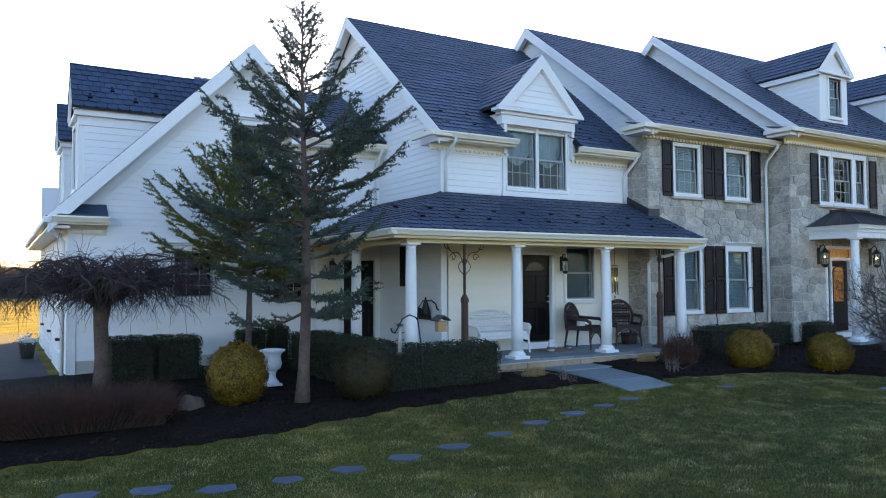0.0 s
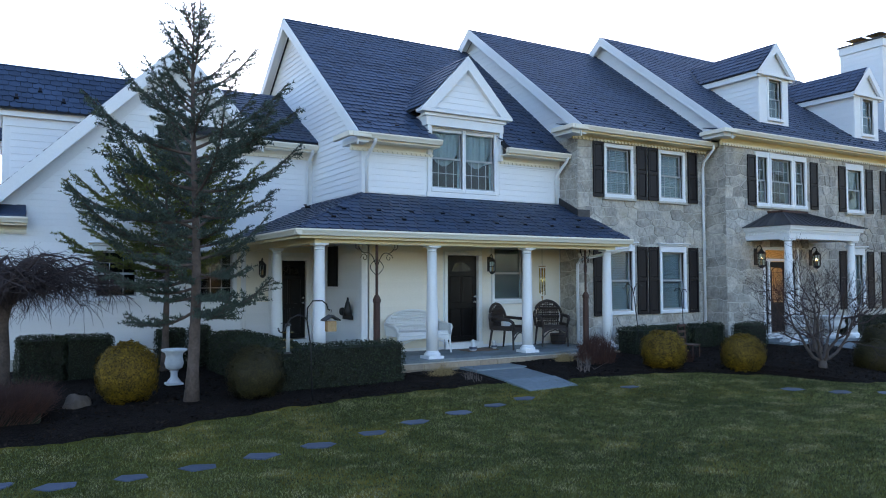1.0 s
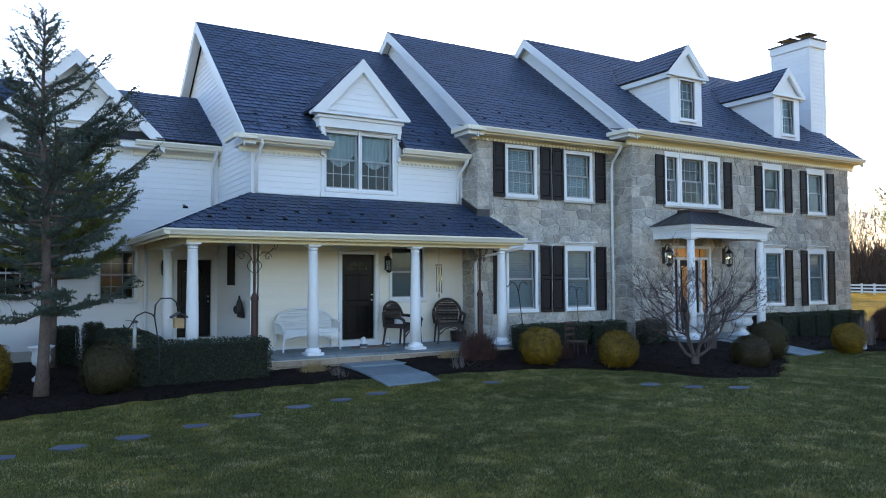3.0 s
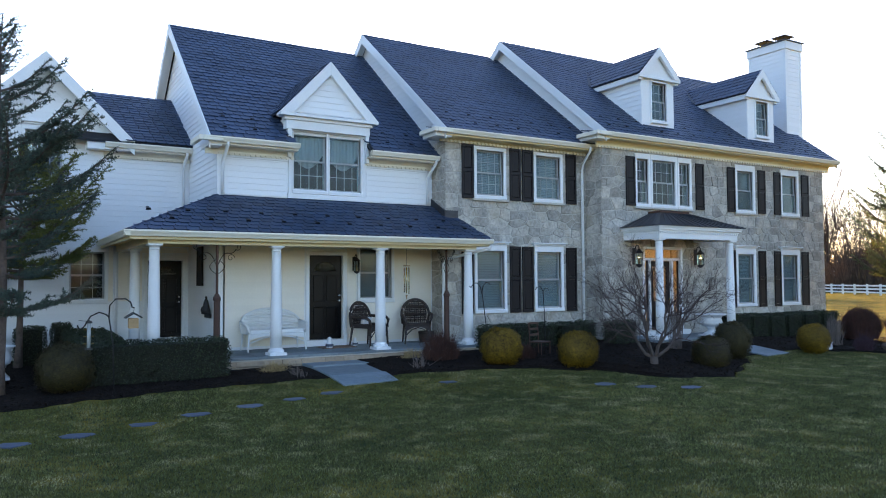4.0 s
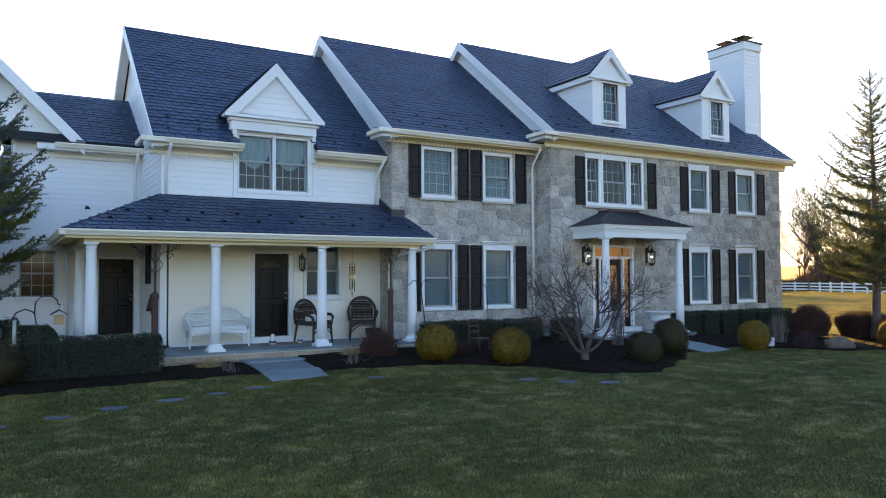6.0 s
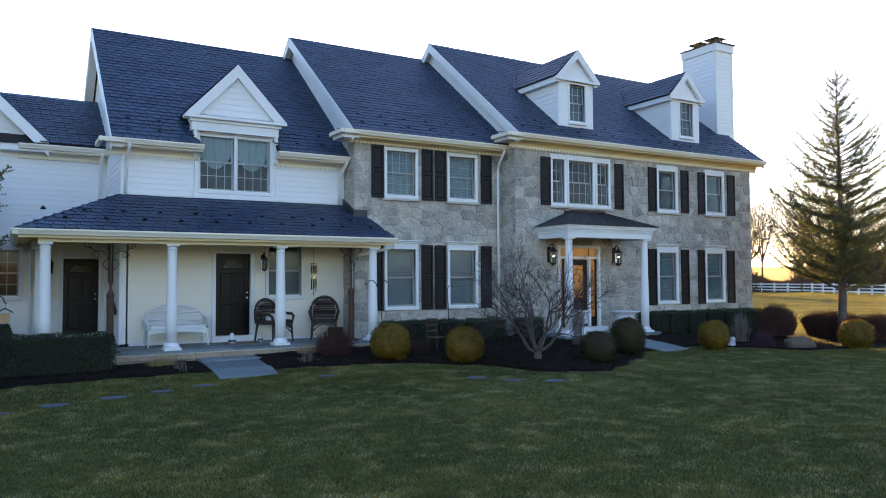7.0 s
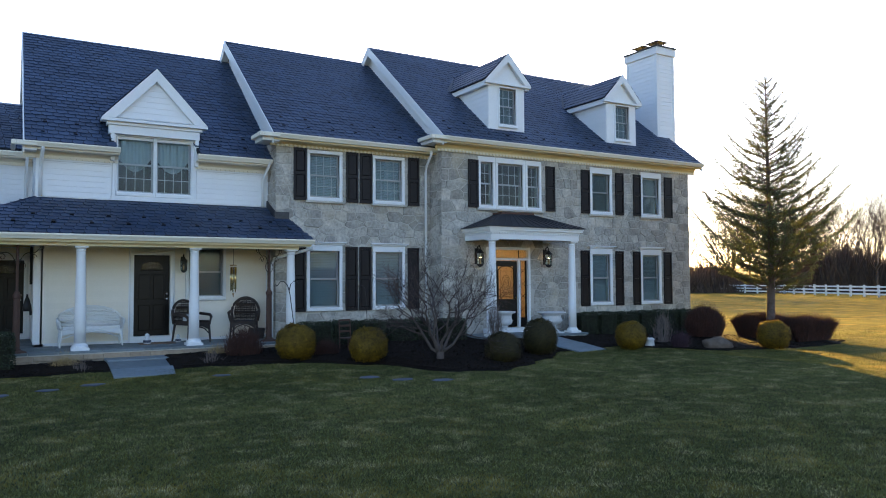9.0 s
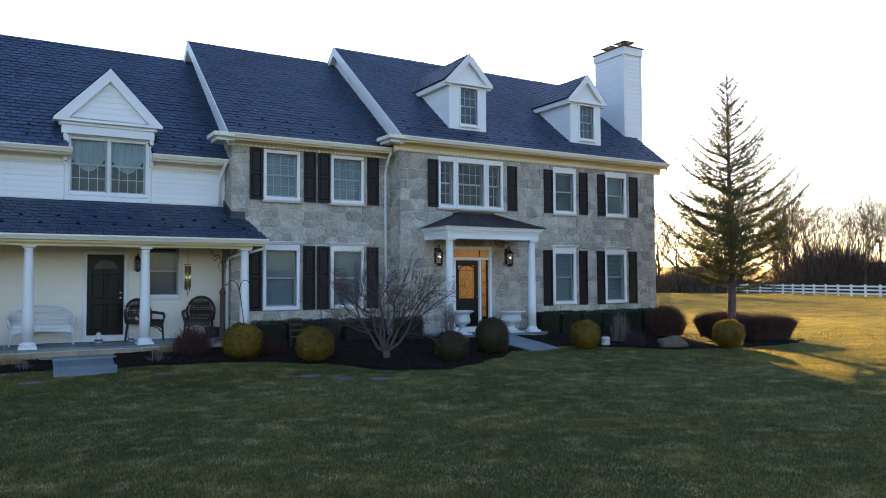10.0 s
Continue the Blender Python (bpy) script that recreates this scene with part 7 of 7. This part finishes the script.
for x, y in STEPS:
    p = p[np.hypot((p[:, 0] - x) / 1.15, p[:, 1] - y) > rs.uniform(0.16, 0.25, len(p))]
z = np.array([ground_z(a, b) for a, b in p])
n = len(p)
base = np.column_stack([p, z])
az = rs.uniform(0, 6.283, n)
h = rs.uniform(0.012, 0.034, n)
side = np.column_stack([np.cos(az), np.sin(az), np.zeros(n)]) * rs.uniform(0.003, 0.008, n)[:, None]
tip = base + np.column_stack([np.cos(az + 1.57) * h * rs.uniform(0, 1.5, n), np.sin(az + 1.57) * h * rs.uniform(0, 1.5, n), h])
v = np.stack([base - side, base + side, tip], 1).reshape(-1, 3)
tagged(mesh_np("grass", v, np.arange(len(v)).reshape(-1, 3), GRASS, None, "short winter lawn grass, green mixed with straw"), "", "grass", "", "stuff")
p = scatter(26000, -4, 30.5, 6.5, 14, lambda a, b: bed_front(a) + 0.03 < b < bed_back(a) and not (6.5 < a < 14.7 and b > 12.4) and not (9.6 < a < 11.2 and b < 12.5) and not (20.9 < a < 22.3))
q = np.column_stack([p, [ground_z(a, b) + 0.04 + mound(a, b) for a, b in p]])
v, f = leaf_cloud(q, np.tile([0, 0, 1.0], (len(q), 1)), 0.055, 8, 0.6)
tagged(mesh_np("mulch_chips", v, f, CHIP, None, "loose dark bark chips on the bed"), "", "mulch", "", "stuff")

# ---- distance: fence, trees, hills, shed ----
fence = thing("paddock_fence", "white three-rail paddock fence across the field", "fence")
put(fence, 95, 60, 0.5)
fi = fence.matrix_basis.inverted()
line = [(40, 130), (106, 81), (99, 57), (86, 34), (70, 4)]
for (xa, ya), (xb, yb) in zip(line, line[1:]):
    L = math.hypot(xb - xa, yb - ya)
    m = int(L / 2.6)
    for i in range(m + 1):
        x, y = xa + (xb - xa) * i / m, ya + (yb - ya) * i / m
        o = part("post", Solid().box(x - 0.09, y - 0.09, 0.3, x + 0.09, y + 0.09, 1.85), FENCE, fence)
        o.matrix_parent_inverse = fi
    nx, ny = -(yb - ya) / L * 0.03, (xb - xa) / L * 0.03
    for zz in (0.75, 1.15, 1.55):
        o = part("rail", Solid().prism([(xa - nx, ya - ny, zz), (xb - nx, yb - ny, zz), (xb + nx, yb + ny, zz), (xa + nx, ya + ny, zz)], (0, 0, 0.18)), FENCE, fence)
        o.matrix_parent_inverse = fi


def far_tree(seed, h, label):
    r = np.random.RandomState(seed)
    t = thing("bare_tree", label, "tree", "bare trees beyond the field")
    part("trunk", Solid().tube([(0, 0, -0.3), (0.1, 0, h * 0.2), (0, 0.1, h * 0.42)], [h * 0.008, h * 0.007, h * 0.005], 7), FARWOOD, t)
    branching(t, (0.02, 0.02, h * 0.22), [(r.uniform(-1, 1), r.uniform(-1, 1), r.uniform(0.7, 1.4)) for _ in range(7)] + [(0, 0.1, 1.5)], h * 0.29, h * 0.0046, 5, r, FARWOOD, fan=0.46, forks=3, up=0.08, low=2)
    return t


kinds = [far_tree(61, 13.0, "tall leafless tree beyond the paddock"), far_tree(62, 10.0, "leafless tree beyond the paddock"), far_tree(63, 15.0, "large leafless tree beyond the paddock")]
rs = np.random.RandomState(66)
spots = [(115, 88), (124, 74), (112, 64), (121, 58), (108, 46), (118, 40), (99, 36), (112, 28), (92, 22), (104, 12), (130, 96), (105, 100), (92, 108), (80, 120), (62, 60), (139, 60), (128, 48), (122, 20), (66, 128), (136, 82), (96, 26), (103, 33), (116, 52), (-60, 150), (-30, 165), (-6, 150), (14, 172), (-85, 135), (-48, 120), (30, 160), (0, 190), (-18, 120), (111, 20), (120, 66), (126, 36), (133, 26), (114, 8), (98, 44), (140, 72), (109, 74), (118, 82), (101, 18), (128, 12), (90, 10), (96, 2)]
for i in range(34):
    bearing, far = rs.uniform(radians(36), radians(66)), rs.uniform(120, 170)
    spots.append((9 + far * math.sin(bearing), -7 + far * math.cos(bearing)))
for i, (x, y) in enumerate(spots):
    o = kinds[i] if i < 3 else copy_thing(kinds[i % 3], Matrix())
    sc = rs.uniform(1.1, 1.75)
    o.matrix_basis = pose(x, y, 0.4, 0, 0, rs.uniform(0, 360)) @ Matrix.Diagonal((sc, sc, sc, 1))
# brush along the far field edge
n = 200000
a = rs.uniform(-0.7, 2.2, n)
d = rs.uniform(112, 180, n)
bx, by = 10 + d * np.sin(a), d * np.cos(a)
hh = rs.uniform(0.8, 11.0, n) * (0.55 + 0.45 * np.sin(a * 31) * np.sin(a * 13 + 1))
base = np.column_stack([bx, by, np.full(n, 0.4)])
dirv = unit(np.column_stack([rs.normal(size=n) * 0.35, rs.normal(size=n) * 0.35, np.ones(n)])) * np.abs(hh)[:, None]
sd = np.column_stack([np.cos(a), -np.sin(a), np.zeros(n)]) * 0.10
v = np.stack([base - sd, base + sd, base + dirv], 1).reshape(-1, 3)
tagged(mesh_np("brush", v, np.arange(len(v)).reshape(-1, 3), FARWOOD, None, "brown leafless brush along the field edge"), "", "brush", "", "stuff")
s = Solid()
m = 160
for i in range(m):
    a = 2 * math.pi * i / m
    hz = 16 + 9 * noise.noise((math.cos(a) * 2.5, math.sin(a) * 2.5, 0)) + 4 * noise.noise((math.cos(a) * 9, math.sin(a) * 9, 4))
    s.v += [(620 * math.cos(a), 620 * math.sin(a), -2), (760 * math.cos(a), 760 * math.sin(a), max(hz, 5)), (1000 * math.cos(a), 1000 * math.sin(a), -2)]
s.f = [(3 * i + j, 3 * ((i + 1) % m) + j, 3 * ((i + 1) % m) + j + 1, 3 * i + j + 1) for i in range(m) for j in (0, 1)]
tagged(part("backdrop_hills", s, HILL, None, "low wooded hills on the horizon", smooth=True), "", "hills", "", "structure")
shed = put(thing("shed", "small pale field shed with a grey roof beyond the fence", "shed"), 117, 66, 0.4, 35)
part("wall", Solid().box(-3, -2, 0, 3, 2, 2.2), FENCE, shed)
part("roof", Solid().prism([(-3.2, -2.4, 2.1), (-3.2, 0, 3.3), (-3.2, 2.4, 2.1)], (6.4, 0, 0)), SASH, shed)
part("door", Solid().box(-0.6, -2.05, 0, 0.6, -2.0, 1.9), BARK, shed)


# ---- fieldstones of the front walls ----
def clip(poly, nx, nz, d):
    """Keeps the part of a convex polygon where nx*x + nz*z <= d."""
    out = []
    for (ax, az), (bx, bz) in zip(poly, poly[1:] + poly[:1]):
        da, db = nx * ax + nz * az - d, nx * bx + nz * bz - d
        if da <= 0:
            out.append((ax, az))
        if (da < 0) != (db < 0) and da != db:
            t = da / (da - db)
            out.append((ax + (bx - ax) * t, az + (bz - az) * t))
    return out


def rubble(x0, x1, z0, z1, holes, seed):
    """Irregular stones that fill a rectangle: cells round jittered points, stretched sideways, with joints."""
    r = random.Random(seed)
    pts = []
    row, z = 0, z0 + 0.1
    while z < z1 + 0.2:
        h = r.choice((0.20, 0.27, 0.34))
        x = x0 - 0.2 + r.uniform(0, 0.3)
        while x < x1 + 0.3:
            w = r.choice((0.24, 0.34, 0.46, 0.58)) * r.uniform(0.85, 1.15)
            pts.append((x + w / 2 + r.uniform(-0.04, 0.04), z + r.uniform(-0.07, 0.07)))
            x += w
        z += h
    cells = []
    for i, (px, pz) in enumerate(pts):
        poly = [(px - 0.5, pz - 0.4), (px + 0.5, pz - 0.4), (px + 0.5, pz + 0.4), (px - 0.5, pz + 0.4)]
        for j, (qx, qz) in enumerate(pts):
            if i == j or abs(qx - px) > 1.0 or abs(qz - pz) > 0.85:
                continue
            dx, dz = (qx - px) * 0.72, (qz - pz) * 1.2
            L = math.hypot(dx, dz)
            nx, nz = dx / L * 0.72, dz / L * 1.2
            m = math.hypot(nx, nz)
            mid = nx * (px + qx) / 2 + nz * (pz + qz) / 2
            poly = clip(poly, nx / m, nz / m, mid / m - 0.011)
            if not poly:
                break
        for nx, nz, d in ((-1, 0, -x0), (1, 0, x1), (0, -1, -z0), (0, 1, z1)):
            poly = clip(poly, nx, nz, d) if poly else poly
        for a, b, c, e in holes:
            if not poly:
                break
            if a < px < b and c < pz < e:
                poly = []
            else:
                gaps = ((a - px, 1, 0, a), (px - b, -1, 0, -b), (c - pz, 0, 1, c), (pz - e, 0, -1, -e))
                g = max(gaps)
                if any(a < vx < b and c < vz < e for vx, vz in poly) or (min(v[0] for v in poly) < a and max(v[0] for v in poly) > b) or True:
                    ov = not (max(v[0] for v in poly) <= a or min(v[0] for v in poly) >= b or max(v[1] for v in poly) <= c or min(v[1] for v in poly) >= e)
                    if ov:
                        poly = clip(poly, *g[1:])
        if poly and len(poly) > 2:
            area = 0.5 * sum(a[0] * b[1] - b[0] * a[1] for a, b in zip(poly, poly[1:] + poly[:1]))
            if area > 0.004:
                cells.append(poly)
    return cells


def stone_solid(poly, m, y, r, s=None):
    """One stone: joint-side rim, bevelled face, slightly tilted."""
    s = s or Solid()
    s.m = m
    clean = []
    for p in poly:
        if not clean or math.hypot(p[0] - clean[-1][0], p[1] - clean[-1][1]) > 0.012:
            clean.append(p)
    n = len(clean)
    if n < 3:
        return s
    cx, cz = sum(p[0] for p in clean) / n, sum(p[1] for p in clean) / n
    out = r.uniform(0.008, 0.024)
    tx, tz = r.uniform(-0.05, 0.05), r.uniform(-0.05, 0.05)
    back = [(px, y, pz) for px, pz in clean]
    rim = [(px, y - out * 0.55, pz) for px, pz in clean]
    face = [(cx + (px - cx) * 0.92, y - out + tx * (px - cx) + tz * (pz - cz), cz + (pz - cz) * 0.90) for px, pz in clean]
    faces = [tuple(range(2 * n, 3 * n))]
    for k in range(2):
        faces += [(k * n + i, k * n + (i + 1) % n, (k + 1) * n + (i + 1) % n, (k + 1) * n + i) for i in range(n)]
    return s.add(back + rim + face, faces)


def lay(wall, m, x0, x1, z0, z1, y, holes, seed, singles):
    r = random.Random(seed)
    rest = Solid()
    for poly in rubble(x0, x1, z0, z1, holes, seed):
        if singles(sum(p[0] for p in poly) / len(poly)):
            part("stone", stone_solid(poly, m, y, r), STONE, wall)
        else:
            stone_solid(poly, m, y, r, rest)
    if rest.v:
        tagged(part("stone_rest", rest, STONE_FAR, wall), kind="stuff")


grow = lambda o, t, hd: (o[0] - t, o[1] + t, o[2] - 0.10, o[3] + hd)
lay(wall_c, Matrix(), 14.25, 19.12, 0.55, 6.28, C_Y, [grow(o, 0.05, 0.05) for o in C_WIN], 71, lambda x: x < 19)
lay(wall_d, Matrix(), 19.13, 29.85, 0.5, 6.44, D_Y, [grow(o, 0.05, 0.05) for o in D_WIN + D_TRI] + [(20.74, 22.40, 0.8, 3.53)], 72, lambda x: x < 20.5)
lay(ret_c, pose(14.25, 0, 0, 0, 0, -90), -14.36, -13.62, 0.9, 6.3, 0.0, [], 73, lambda x: False)
lay(ret_d, pose(19.13, 0, 0, 0, 0, -90), -13.62, -12.93, 0.6, 6.44, 0.0, [], 74, lambda x: False)
